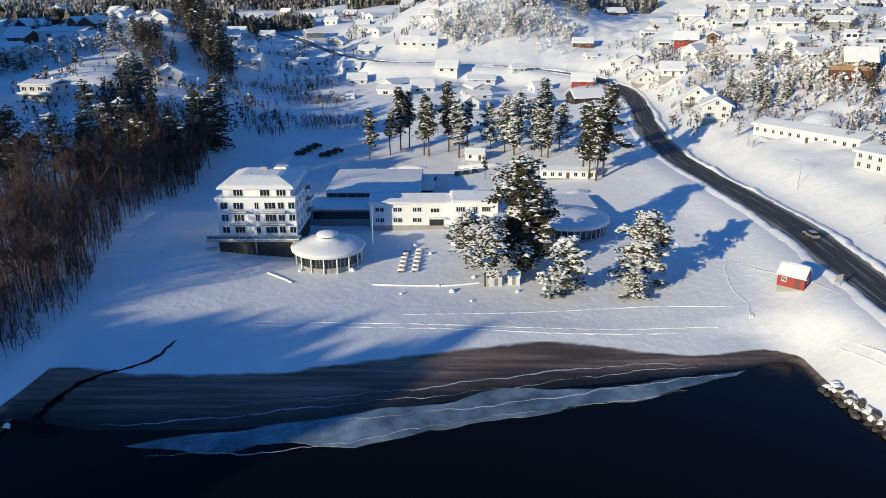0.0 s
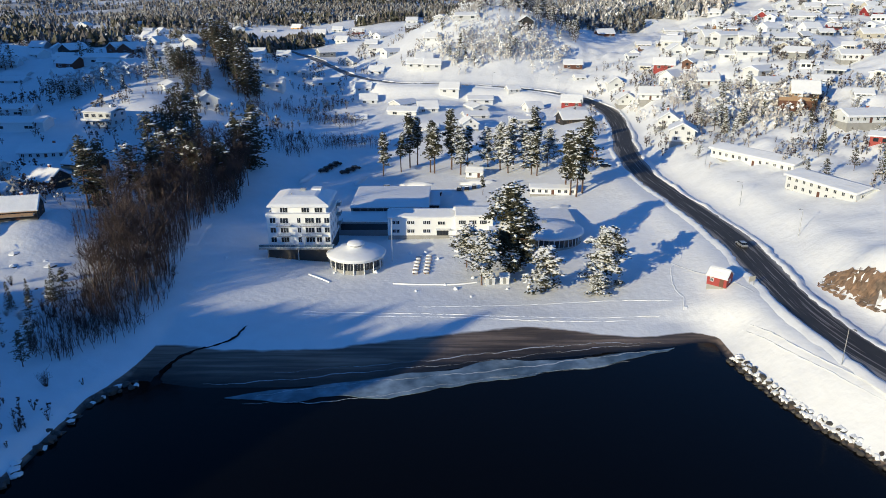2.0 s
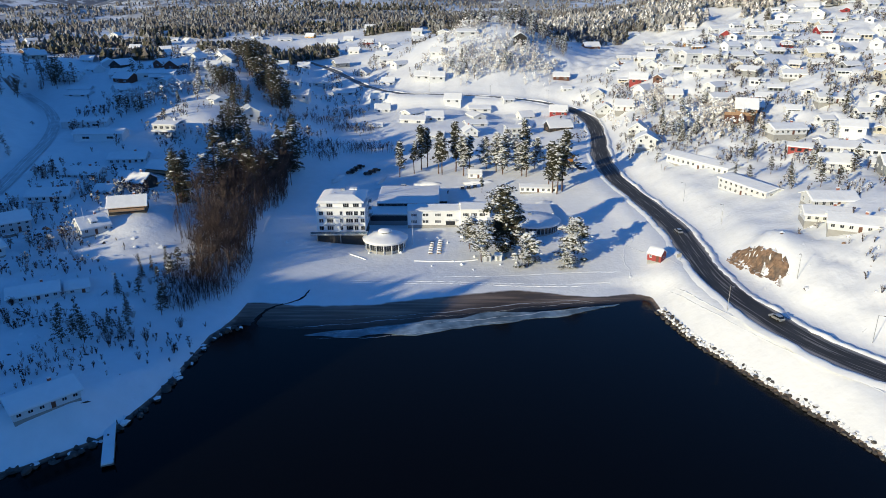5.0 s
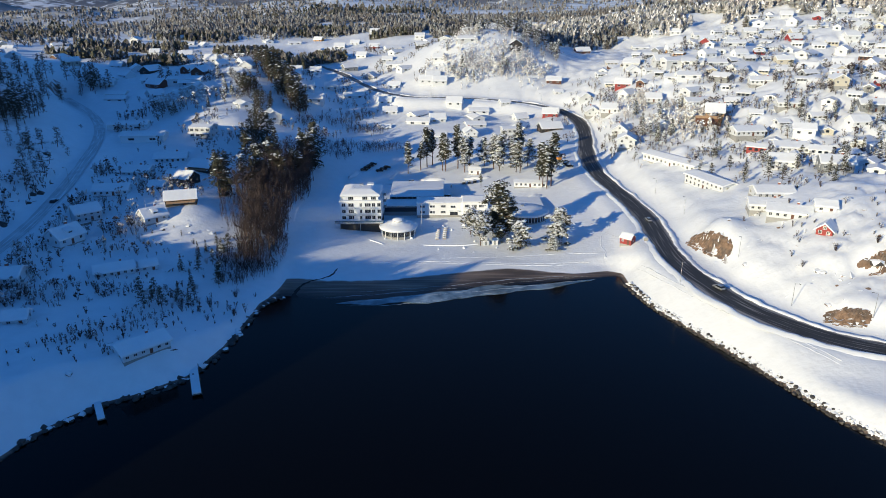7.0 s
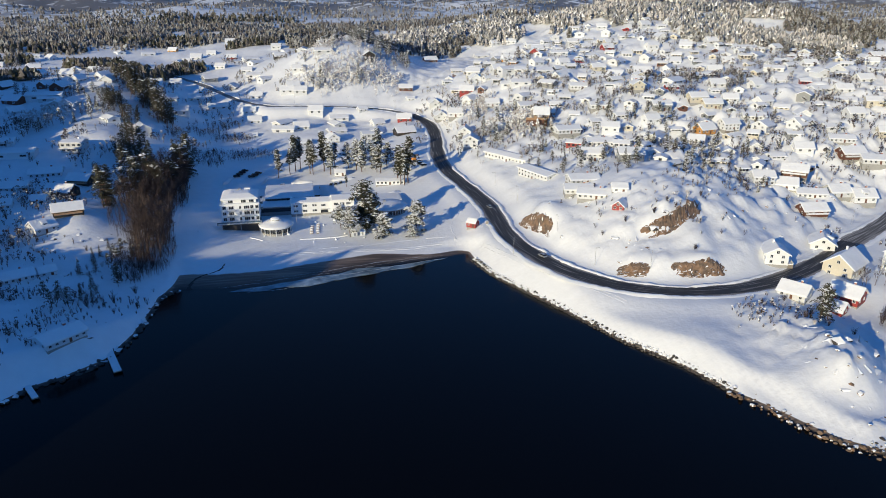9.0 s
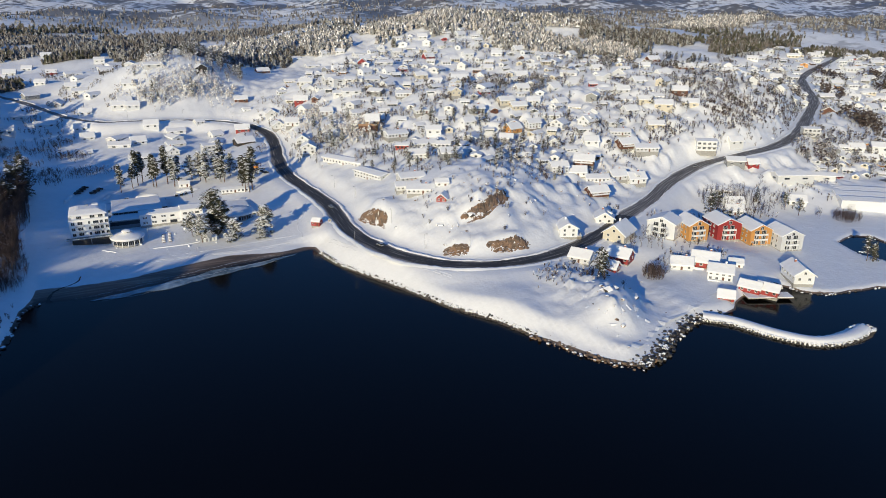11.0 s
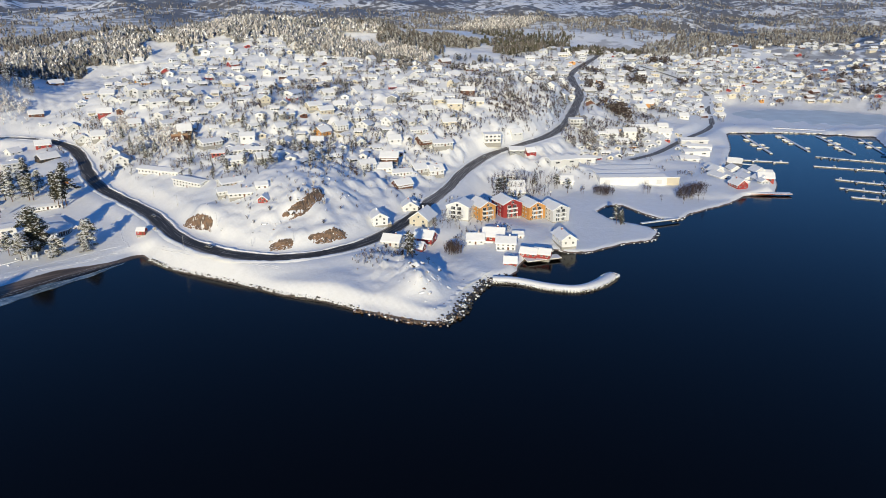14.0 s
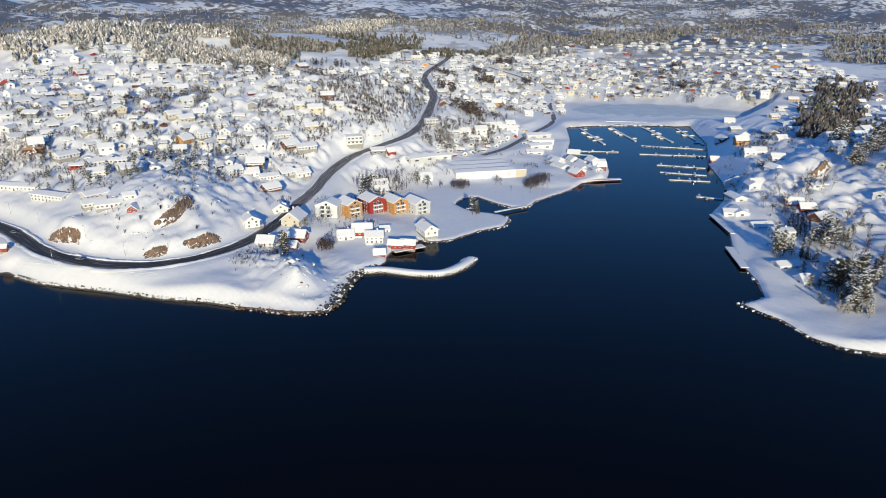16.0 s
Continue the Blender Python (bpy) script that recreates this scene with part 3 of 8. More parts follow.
tagged(ribbon("road", QUAY_STREET, narrow, ROAD_SLUSH), "slushy street along the harbour", "road", kind="structure")


# ---- kit ----
def part(name, bm, mat, parent, label="", at=None, smooth_faces=False):
    """Links a bmesh as one mesh object under a thing or under a part."""
    me = bpy.data.meshes.new(name)
    bm.to_mesh(me)
    bm.free()
    return part_mesh(name, me, mat, parent, label, at, smooth_faces)


def part_mesh(name, me, mat, parent, label="", at=None, smooth_faces=False):
    if not me.materials:
        for m in (mat if isinstance(mat, (list, tuple)) else (mat,)):
            me.materials.append(m)
    if smooth_faces:
        me.polygons.foreach_set("use_smooth", [True] * len(me.polygons))
    ob = new(name, me)
    ob.parent = parent
    if at is not None:
        ob.matrix_basis = at
    return tagged(ob, label) if label else ob


def thing(name, m, label, category, group=""):
    ob = new(name)
    ob.empty_display_size = 0.5
    ob.matrix_basis = m
    return tagged(ob, label, category, group)


def box(bm, x0, x1, y0, y1, z0, z1, mat=0):
    v = [bm.verts.new(p) for p in ((x0, y0, z0), (x1, y0, z0), (x1, y1, z0), (x0, y1, z0), (x0, y0, z1), (x1, y0, z1), (x1, y1, z1), (x0, y1, z1))]
    for q in ((3, 2, 1, 0), (4, 5, 6, 7), (0, 1, 5, 4), (1, 2, 6, 5), (2, 3, 7, 6), (3, 0, 4, 7)):
        f = bm.faces.new([v[i] for i in q])
        f.material_index = mat
    return v


def boxes(*rows):
    bm = bmesh.new()
    for r in rows:
        box(bm, *r)
    return bm


def prism(bm, outline, y0, y1, mat=0):
    """Extrudes an outline of (x, z) along y."""
    a = [bm.verts.new((x, y0, z)) for x, z in outline]
    b = [bm.verts.new((x, y1, z)) for x, z in outline]
    n = len(outline)
    bm.faces.new(a).material_index = mat
    bm.faces.new(b[::-1]).material_index = mat
    for i in range(n):
        bm.faces.new((a[i], b[i], b[(i + 1) % n], a[(i + 1) % n])).material_index = mat


def tube(bm, a, b, r0, r1, sides=6, mat=0):
    a, b = Vector(a), Vector(b)
    d = (b - a).normalized()
    u = d.orthogonal().normalized()
    w = d.cross(u)
    rings = []
    for c, r in ((a, r0), (b, r1)):
        rings.append([bm.verts.new(c + (u * math.cos(t) + w * math.sin(t)) * r) for t in (6.2832 * k / sides for k in range(sides))])
    for k in range(sides):
        bm.faces.new((rings[0][k], rings[0][(k + 1) % sides], rings[1][(k + 1) % sides], rings[1][k])).material_index = mat
    bm.faces.new(rings[1]).material_index = mat
    bm.faces.new(rings[0][::-1]).material_index = mat


def disc_rings(bm, rings, sides=32, cap=True):
    """A turned shape from (radius, height) rings, bottom to top."""
    all_rings = []
    for r, z in rings:
        all_rings.append([bm.verts.new((r * math.cos(6.2832 * k / sides), r * math.sin(6.2832 * k / sides), z)) for k in range(sides)])
    for lo, hi in zip(all_rings, all_rings[1:]):
        for k in range(sides):
            bm.faces.new((lo[k], lo[(k + 1) % sides], hi[(k + 1) % sides], hi[k]))
    if cap:
        bm.faces.new(all_rings[-1])
        bm.faces.new(all_rings[0][::-1])


WINDOW_MESHES = {}


def window_mesh(w, h, bars=1, casing=None):
    """A glazed window facing -y with a frame, mullions and a snowy sill; its middle at the origin."""
    casing = casing or WHITE
    key = (w, h, bars, casing.name)
    if key not in WINDOW_MESHES:
        bm = bmesh.new()
        t = 0.11
        xs = [-w / 2 - t, -w / 2]
        for i in range(bars):
            x = -w / 2 + w * (i + 1) / (bars + 1)
            xs += [x - 0.04, x + 0.04]
        xs += [w / 2, w / 2 + t]
        zs = [-h / 2 - t, -h / 2, h / 2, h / 2 + t]
        front = [[bm.verts.new((x, -0.08 - (0.06 if j == 0 else 0), z)) for x in xs] for j, z in enumerate(zs)]
        for j in range(3):
            for i in range(len(xs) - 1):
                q = (front[j][i], front[j][i + 1], front[j + 1][i + 1], front[j + 1][i])
                if j == 1 and i % 2 == 1:
                    inner = [bm.verts.new((v.co.x, -0.015, v.co.z)) for v in q]
                    for n in range(4):
                        bm.faces.new((q[n], q[(n + 1) % 4], inner[(n + 1) % 4], inner[n]))
                    bm.faces.new(inner).material_index = 1
                else:
                    bm.faces.new(q)
        rim = front[0] + [r[-1] for r in front[1:-1]] + front[-1][::-1] + [r[0] for r in front[-2:0:-1]]
        back = [bm.verts.new((v.co.x, 0.04, v.co.z)) for v in rim]
        for n in range(len(rim)):
            bm.faces.new((rim[n], back[n], back[(n + 1) % len(rim)], rim[(n + 1) % len(rim)]))
        me = bpy.data.meshes.new("window")
        bm.to_mesh(me)
        bm.free()
        me.materials.append(casing)
        me.materials.append(GLASS)
        WINDOW_MESHES[key] = me
    return WINDOW_MESHES[key]


def put_window(parent, x, y, z, facing, w=1.1, h=1.2, bars=1, casing=None, name="window"):
    """facing: degrees by which the window's outside is turned from -y."""
    return part_mesh(name, window_mesh(w, h, bars, casing), None, parent, at=pose(x, y, z, 0, 0, facing))


def gable_roof(length, depth, eave, rise, over=0.85, thick=0.62):
    """Snow lying on a pitched roof, its ridge along x, with rounded, slightly uneven edges."""
    bm = bmesh.new()
    half = depth / 2 + over
    drop = rise * over / (depth / 2)
    lo = eave - drop
    across = [(-half, lo + 0.05), (-half - 0.08, lo + thick * 0.55), (-half + 0.25, lo + thick * 0.95 + 0.25 * rise / half), (-half * 0.5, eave + rise * 0.5 + thick * 0.95 - drop * 0.5),
              (-0.5, eave + rise + thick * 0.86 - 0.35 * rise / half), (0, eave + rise + thick * 0.92)]
    across += [(-x, z) for x, z in across[-2::-1]]
    under = [(half, lo + 0.04), (0, eave + rise + 0.04), (-half, lo + 0.04)]
    rng = random.Random(int(length * 10 + depth * 7))
    ends = length / 2 + over * 0.8
    rings = []
    for x, f in ((-ends, 0.55), (-ends + 0.25, 0.95), (-ends * 0.4, 1.05), (ends * 0.3, 0.97), (ends - 0.25, 1.0), (ends, 0.55)):
        ring = [bm.verts.new((x, y, z - (1 - f) * thick * (0.9 if i not in (0, len(across) - 1) else 0) + rng.uniform(-0.05, 0.05))) for i, (y, z) in enumerate(across)]
        ring += [bm.verts.new((x, y, z)) for y, z in under[1:2]]
        rings.append(ring)
    n = len(rings[0])
    for a, b in zip(rings, rings[1:]):
        for i in range(n):
            bm.faces.new((a[i], a[(i + 1) % n], b[(i + 1) % n], b[i]))
    bm.faces.new(rings[0][::-1])
    bm.faces.new(rings[-1])
    bmesh.ops.recalc_face_normals(bm, faces=bm.faces)
    return bm


def gable_walls(length, depth, eave, rise, base=0.0):
    bm = bmesh.new()
    v = {}
    for sx in (-1, 1):
        for k, (y, z) in enumerate(((-depth / 2, base), (depth / 2, base), (depth / 2, eave), (0, eave + rise), (-depth / 2, eave))):
            v[sx, k] = bm.verts.new((sx * length / 2, y, z))
    for sx in (-1, 1):
        bm.faces.new([v[sx, k] for k in range(5)][::-sx])
    for k in (4, 1, 2, 3):
        bm.faces.new((v[-1, k], v[1, k], v[1, (k + 1) % 5], v[-1, (k + 1) % 5]))
    bm.faces.new((v[-1, 0], v[-1, 1], v[1, 1], v[1, 0]))
    bmesh.ops.recalc_face_normals(bm, faces=bm.faces)
    return bm


def chimney_part(parent, x, y, z0, z1, mat):
    c = part("chimney", boxes((x - 0.4, x + 0.4, y - 0.35, y + 0.35, z0, z1)), mat, parent)
    part("chimney_snow", boxes((x - 0.46, x + 0.46, y - 0.41, y + 0.41, z1 + 0.004, z1 + 0.3)), ROOF_SNOW, c)


def gable_house(name, length, depth, eave, rise, wall, label, category="house", rows=1, per_row=4, ends=2, dormer=False, porch=False, balcony=False,
                chimney=True, trim=None, window=(1.0, 1.1), plain_back=False, simple=False, over=0.85):
    """A timber house with plinth, walls, snow-laden roof, windows, door and chimney; ridge along x, front towards -y."""
    h = thing(name, Matrix(), label, category)
    if not simple:
        part("plinth", boxes((-length / 2 + 0.05, length / 2 - 0.05, -depth / 2 + 0.05, depth / 2 - 0.05, -3.0, 0.35)), CONCRETE, h)
    part("wall", gable_walls(length, depth, eave, rise, -3.0 if simple else 0.35), wall, h)
    roof = part("roof", gable_roof(length, depth, eave, rise, over, 0.62 if over > 0.5 else 0.4), ROOF_SNOW, h, "thick snow on a pitched roof")
    low = eave - rise * over / (depth / 2)
    if not simple:
        part("eaves_board", boxes((-length / 2 - 0.4, length / 2 + 0.4, -depth / 2 - over - 0.05, -depth / 2 - over + 0.05, low - 0.16, low + 0.04)), trim or WHITE, roof)
    tall = (eave - 0.35) / rows
    casing = trim or WHITE
    for r in range(rows):
        z = 0.35 + tall * (r + 0.56)
        for side in ((-1,) if plain_back else (-1, 1)):
            for k in range(per_row):
                x = -length / 2 + length * (k + 0.5) / per_row
                if r == 0 and side == -1 and k == per_row // 2 and not simple:
                    part("door", boxes((x - 0.5, x + 0.5, -depth / 2 - 0.06, -depth / 2 + 0.02, 0.38, 2.4)), BROWN, h)
                    continue
                put_window(h, x, side * depth / 2, z, 0 if side < 0 else 180, window[0], window[1], 1, casing)
        for side in ((-1,) if simple else (-1, 1)):
            for k in range(ends):
                y = -depth / 2 + depth * (k + 0.5) / ends
                put_window(h, side * length / 2, y, z, 90 * side, window[0], window[1], 1, casing)
    if rise > 2.0 and not simple:
        for side in (-1, 1):
            put_window(h, side * length / 2, 0, eave + rise * 0.35, 90 * side, 1.0, 1.1, 1, casing)
    if dormer:
        d = part("dormer", gable_walls(2.6, depth * 0.42, eave + rise * 0.62, 0.8, eave + 0.1), wall, h, at=pose(0, -depth * 0.22, 0, 0, 0, 0))
        part("dormer_roof", gable_roof(2.6, depth * 0.42, eave + rise * 0.62, 0.8, 0.3, 0.4), ROOF_SNOW, d)
        part_mesh("window", window_mesh(1.4, 0.9, 1, casing), None, d, at=pose(0, -depth * 0.21, eave + rise * 0.36))
    if porch:
        p = part("porch", boxes((-length / 2 + 0.5, 0, -depth / 2 - 2.2, -depth / 2, -1.5, 0.5)), PLANKS, h)
        part("porch_snow", boxes((-length / 2 + 0.55, -0.05, -depth / 2 - 2.15, -depth / 2, 0.504, 0.8)), ROOF_SNOW, p)
        part("railing", boxes((-length / 2 + 0.5, 0, -depth / 2 - 2.24, -depth / 2 - 2.16, 0.8, 1.45)), WHITE, p)
    if balcony:
        p = part("balcony", boxes((-length / 2 + 0.6, length / 2 - 0.6, -depth / 2 - 1.6, -depth / 2, eave * 0.5, eave * 0.5 + 0.18)), PLANKS, h)
        part("railing", boxes((-length / 2 + 0.6, length / 2 - 0.6, -depth / 2 - 1.64, -depth / 2 - 1.54, eave * 0.5 + 0.18, eave * 0.5 + 1.05)), trim or WHITE, p)
        part("balcony_snow", boxes((-length / 2 + 0.65, length / 2 - 0.65, -depth / 2 - 1.52, -depth / 2 - 0.02, eave * 0.5 + 0.184, eave * 0.5 + 0.4)), ROOF_SNOW, p)
    if chimney:
        chimney_part(h, length * 0.18, depth * 0.08, eave + rise * 0.6, eave + rise + 1.1, BRICK if rows == 1 else PLASTER)
    return h


def block_house(name, length, depth, tall, wall, label, rows=2, per_row=5, category="house", terrace=False):
    """A square-built house under a nearly flat snow-laden roof."""
    h = thing(name, Matrix(), label, category)
    part("plinth", boxes((-length / 2 + 0.05, length / 2 - 0.05, -depth / 2 + 0.05, depth / 2 - 0.05, -3.0, 0.3)), CONCRETE, h)
    part("wall", boxes((-length / 2, length / 2, -depth / 2, depth / 2, 0.3, tall)), wall, h)
    part("roof", gable_roof(length, depth, tall, 0.9, 0.5, 0.5), ROOF_SNOW, h, "smooth snow on a low roof")
    for r in range(rows):
        z = 0.3 + (tall - 0.3) * (r + 0.55) / rows
        for side in (-1, 1):
            for k in range(per_row):
                put_window(h, -length / 2 + length * (k + 0.5) / per_row, side * depth / 2, z, 0 if side < 0 else 180, length / per_row * 0.55, 1.25, 2)
            for k in (-1, 1):
                put_window(h, side * length / 2, k * depth / 4, z, 90 * side, 1.3, 1.25, 1)
    if terrace:
        p = part("balcony", boxes((-length / 2, length / 2, -depth / 2 - 2.0, -depth / 2, tall * 0.48, tall * 0.48 + 0.2)), CONCRETE, h)
        part("railing", boxes((-length / 2, length / 2, -depth / 2 - 2.0, -depth / 2 - 1.9, tall * 0.48 + 0.2, tall * 0.48 + 1.0)), WHITE, p)
    chimney_part(h, length * 0.2, depth * 0.1, tall, tall + 1.9, PLASTER)
    return h


# ---- the hotel by the beach ----
def hotel_block():
    """Four storeys in plaster over a dark basement, with balconies, a set-back attic and a hipped snowy roof."""
    w, d = 18.8, 18.0
    h = thing("hotel_building", pose(-44.6, 169.2, 3.4), "white plastered four-storey hotel with balconies and a set-back attic", "hotel")
    part("basement", boxes((-w / 2 + 0.3, w / 2 - 0.3, -d / 2 - 2.2, d / 2 - 0.3, -2.5, 3.6)), DARK, h, "dark glazed basement storey")
    slab = part("terrace_slab", boxes((-w / 2 - 2.2, w / 2 + 1.0, -d / 2 - 3.2, -d / 2 + 0.5, 3.3, 3.7)), CONCRETE, h)
    part("terrace_snow", boxes((-w / 2 - 2.1, w / 2 + 0.9, -d / 2 - 3.0, -d / 2 - 0.01, 3.704, 3.95)), ROOF_SNOW, slab)
    rail = bmesh.new()
    for k in range(15):
        x = -w / 2 - 2.1 + k * (w + 3.0) / 14
        tube(rail, (x, -d / 2 - 3.1, 3.7), (x, -d / 2 - 3.1, 4.8), 0.04, 0.04, 4)
    box(rail, -w / 2 - 2.15, w / 2 + 0.95, -d / 2 - 3.14, -d / 2 - 3.06, 4.75, 4.83)
    part("terrace_railing", rail, METAL, slab)
    part("terrace_glass", boxes((-w / 2 - 2.1, w / 2 + 0.9, -d / 2 - 3.11, -d / 2 - 3.09, 3.95, 4.7)), ICE, slab)
    for k in range(3):
        x = -w / 2 + 0.4 + k * 9.0
        part("basement_column", boxes((x - 0.15, x + 0.15, -d / 2 - 2.9, -d / 2 - 2.6, -2.0, 3.3)), CONCRETE, h)
    part("wall", boxes((-w / 2, w / 2, -d / 2, d / 2, 3.6, 12.6)), PLASTER, h)
    part("parapet", boxes((-w / 2 - 0.15, w / 2 + 0.15, -d / 2 - 0.15, -d / 2 + 0.15, 12.5, 13.1), (-w / 2 - 0.15, -w / 2 + 0.15, -d / 2 + 0.15, d / 2, 12.5, 13.1),
                          (w / 2 - 0.15, w / 2 + 0.15, -d / 2 + 0.15, d / 2, 12.5, 13.1)), PLASTER, h)
    part("parapet_snow", boxes((-w / 2 - 0.2, w / 2 + 0.2, -d / 2 - 0.22, -d / 2 + 1.6, 13.104, 13.35)), ROOF_SNOW, h)
    part("attic_wall", boxes((-w / 2 + 1.3, w / 2 - 1.3, -d / 2 + 1.6, d / 2 - 0.5, 12.6, 15.4)), PLASTER, h)
    roof = bmesh.new()
    rings = []
    for gx_, y0, y1, z in ((w / 2 - 0.3, -d / 2 + 0.4, d / 2 + 0.3, 15.2), (w / 2 - 0.2, -d / 2 + 0.3, d / 2 + 0.4, 15.6), (w / 2 - 0.8, -d / 2 + 0.9, d / 2 - 0.2, 16.1),
                           (w / 2 - 4.2, -d / 2 + 4.4, d / 2 - 3.5, 17.4), (w / 2 - 5.2, -d / 2 + 5.4, d / 2 - 4.5, 17.6)):
        rings.append([roof.verts.new(p) for p in ((-gx_, y0, z), (gx_, y0, z), (gx_, y1, z), (-gx_, y1, z))])
    for lo, hi in zip(rings, rings[1:]):
        for k in range(4):
            roof.faces.new((lo[k], lo[(k + 1) % 4], hi[(k + 1) % 4], hi[k]))
    roof.faces.new(rings[-1])
    roof.faces.new(rings[0][::-1])
    top = part("roof", roof, ROOF_SNOW, h, "smooth deep snow on a hipped roof")
    part("roof_vent", boxes((-1.0, 0.6, 2.0, 3.4, 16.8, 18.3)), METAL, top)
    part("vent_pipe", boxes((-3.2, -2.9, -2.0, -1.7, 16.6, 17.9)), METAL, top)
    part("lift_housing", boxes((2.2, 5.2, 3.0, 6.0, 16.6, 18.0)), PLASTER, top)
    for x in (-4.4, 2.0, 5.9):
        put_window(h, x, -d / 2 + 1.6, 14.1, 0, 2.2, 1.4, 2, WHITE)
    for r in range(3):
        z = 3.6 + 3.0 * r + 1.75
        for x, wide in ((-7.6, 1.6), (-4.2, 2.3), (0.2, 0.9), (3.4, 2.6), (6.0, 1.4), (8.5, 1.4)):
            put_window(h, x, -d / 2, z, 0, wide, 1.5, 2 if wide > 2 else 1, WHITE)
        for y in (-6.5, -3.0, 1.0, 5.0):
            put_window(h, w / 2, y, z, 90, 1.1, 1.3, 1, WHITE)
            put_window(h, -w / 2, y, z, -90, 1.1, 1.3, 1, WHITE)
        if r:
            for x, wide in ((-4.2, 4.2), (3.9, 6.4)):
                b = part("balcony", boxes((x - wide / 2, x + wide / 2, -d / 2 - 1.5, -d / 2 - 0.01, z - 1.55, z - 1.38)), CONCRETE, h)
                rail = boxes((x - wide / 2, x + wide / 2, -d / 2 - 1.5, -d / 2 - 1.44, z - 0.55, z - 0.48))
                for k in range(int(wide * 2) + 1):
                    tube(rail, (x - wide / 2 + k * 0.5, -d / 2 - 1.47, z - 1.38), (x - wide / 2 + k * 0.5, -d / 2 - 1.47, z - 0.5), 0.025, 0.025, 4)
                part("railing", rail, METAL, b)
                part("balcony_snow", boxes((x - wide / 2 + 0.05, x + wide / 2 - 0.05, -d / 2 - 1.4, -d / 2 - 0.02, z - 1.376, z - 1.2)), ROOF_SNOW, b)
    for k in range(3):
        b = part("side_balcony", boxes((w / 2 + 0.01, w / 2 + 1.4, 3.2, 7.2, 6.2 + 3 * k, 6.35 + 3 * k)), CONCRETE, h)
        part("railing", boxes((w / 2 + 1.34, w / 2 + 1.4, 3.2, 7.2, 6.354 + 3 * k, 7.2 + 3 * k)), METAL, b)
    return h


def pavilion():
    p = thing("round_pavilion", pose(-27.2, 156.4, 2.5), "round glazed pavilion under a conical snow-covered roof", "pavilion")
    bm = bmesh.new()
    disc_rings(bm, [(7.5, -2.0), (7.5, 0.35)])
    part("base", bm, CONCRETE, p)
    bm = bmesh.new()
    disc_rings(bm, [(7.2, 0.3), (7.2, 3.0)], 48)
    part("glass_wall", bm, GLASS, p, "dark curved window wall")
    for k in range(16):
        a = 6.2832 * k / 16
        c = bmesh.new()
        tube(c, (7.75 * math.cos(a), 7.75 * math.sin(a), -1.5), (7.75 * math.cos(a), 7.75 * math.sin(a), 3.0), 0.16, 0.16, 8)
        part("column", c, PLASTER, p)
    for k in range(48):
        if k % 3:
            a = 6.2832 * k / 48
            c = boxes((7.16, 7.28, -0.03, 0.03, 0.3, 3.0))
            part("glazing_bar", c, METAL, p, at=pose(0, 0, 0, 0, 0, math.degrees(a)))
    bm = bmesh.new()
    disc_rings(bm, [(8.5, 2.9), (8.7, 3.1), (8.72, 3.25)], 48)
    part("roof_rim", bm, PLASTER, p)
    bm = bmesh.new()
    disc_rings(bm, [(8.65, 3.254), (8.8, 3.6), (8.4, 3.95), (5.6, 4.75), (2.6, 5.5), (2.4, 5.7)], 48)
    part("roof", bm, ROOF_SNOW, p, "even snow on a conical roof", smooth_faces=True)
    bm = bmesh.new()
    disc_rings(bm, [(1.9, 5.6), (1.9, 6.1)], 24)
    cup = part("cupola", bm, GLASS, p)
    bm = bmesh.new()
    disc_rings(bm, [(2.5, 6.1), (2.7, 6.3), (2.5, 6.65), (1.2, 7.0), (0.3, 7.1)], 24)
    part("cupola_roof", bm, ROOF_SNOW, cup, smooth_faces=True)
    return p


def hotel_wing():
    """Two-storey white wing stepping back towards the trees."""
    h = thing("hotel_wing", pose(-2.5, 184.0, 3.4), "long white two-storey hotel wing with small paired windows", "hotel")
    part("plinth", boxes((-17.0, 17.0, -4.9, 4.9, -2.0, 0.4)), CONCRETE, h)
    part("wall", boxes((-17.1, 5.0, -5.0, 5.0, 0.4, 6.4), (5.0, 17.1, -6.2, 5.0, 0.4, 7.2)), PLASTER, h)
    part("roof", gable_roof(22.2, 10, 6.4, 1.2, 0.35, 0.5), ROOF_SNOW, h, "snow with melt tongues on a low roof", at=pose(-6.0, 0, 0))
    part("upper_roof", gable_roof(12.0, 11.2, 7.2, 1.2, 0.35, 0.5), ROOF_SNOW, h, at=pose(11.1, -0.6, 0))
    for z in (1.9, 4.8):
        for x in (-14.4, -9.6, -4.4):
            for dx in (-0.62, 0.62):
                put_window(h, x + dx, -5.0, z, 0, 0.95, 1.05, 1, WHITE)
    put_window(h, 0.4, -5.0, 4.6, 0, 2.2, 1.0, 2, WHITE)
    put_window(h, 0.8, -5.0, 1.4, 0, 3.6, 1.8, 3, DARK)
    for x in (7.2, 10.6, 14.0):
        put_window(h, x, -6.2, 5.2, 0, 2.2, 1.2, 3)
    put_window(h, 7.4, -6.2, 1.4, 0, 3.4, 1.9, 3, DARK)
    put_window(h, 12.4, -6.2, 1.6, 0, 2.6, 1.4, 2, DARK)
    part("entrance_canopy", boxes((-1.4, 3.2, -6.4, -5.0, 2.5, 2.75)), PLASTER, h)
    part("chimney", boxes((4.4, 5.4, -1.0, 0.2, 6.6, 8.8)), PLASTER, h)
    return h


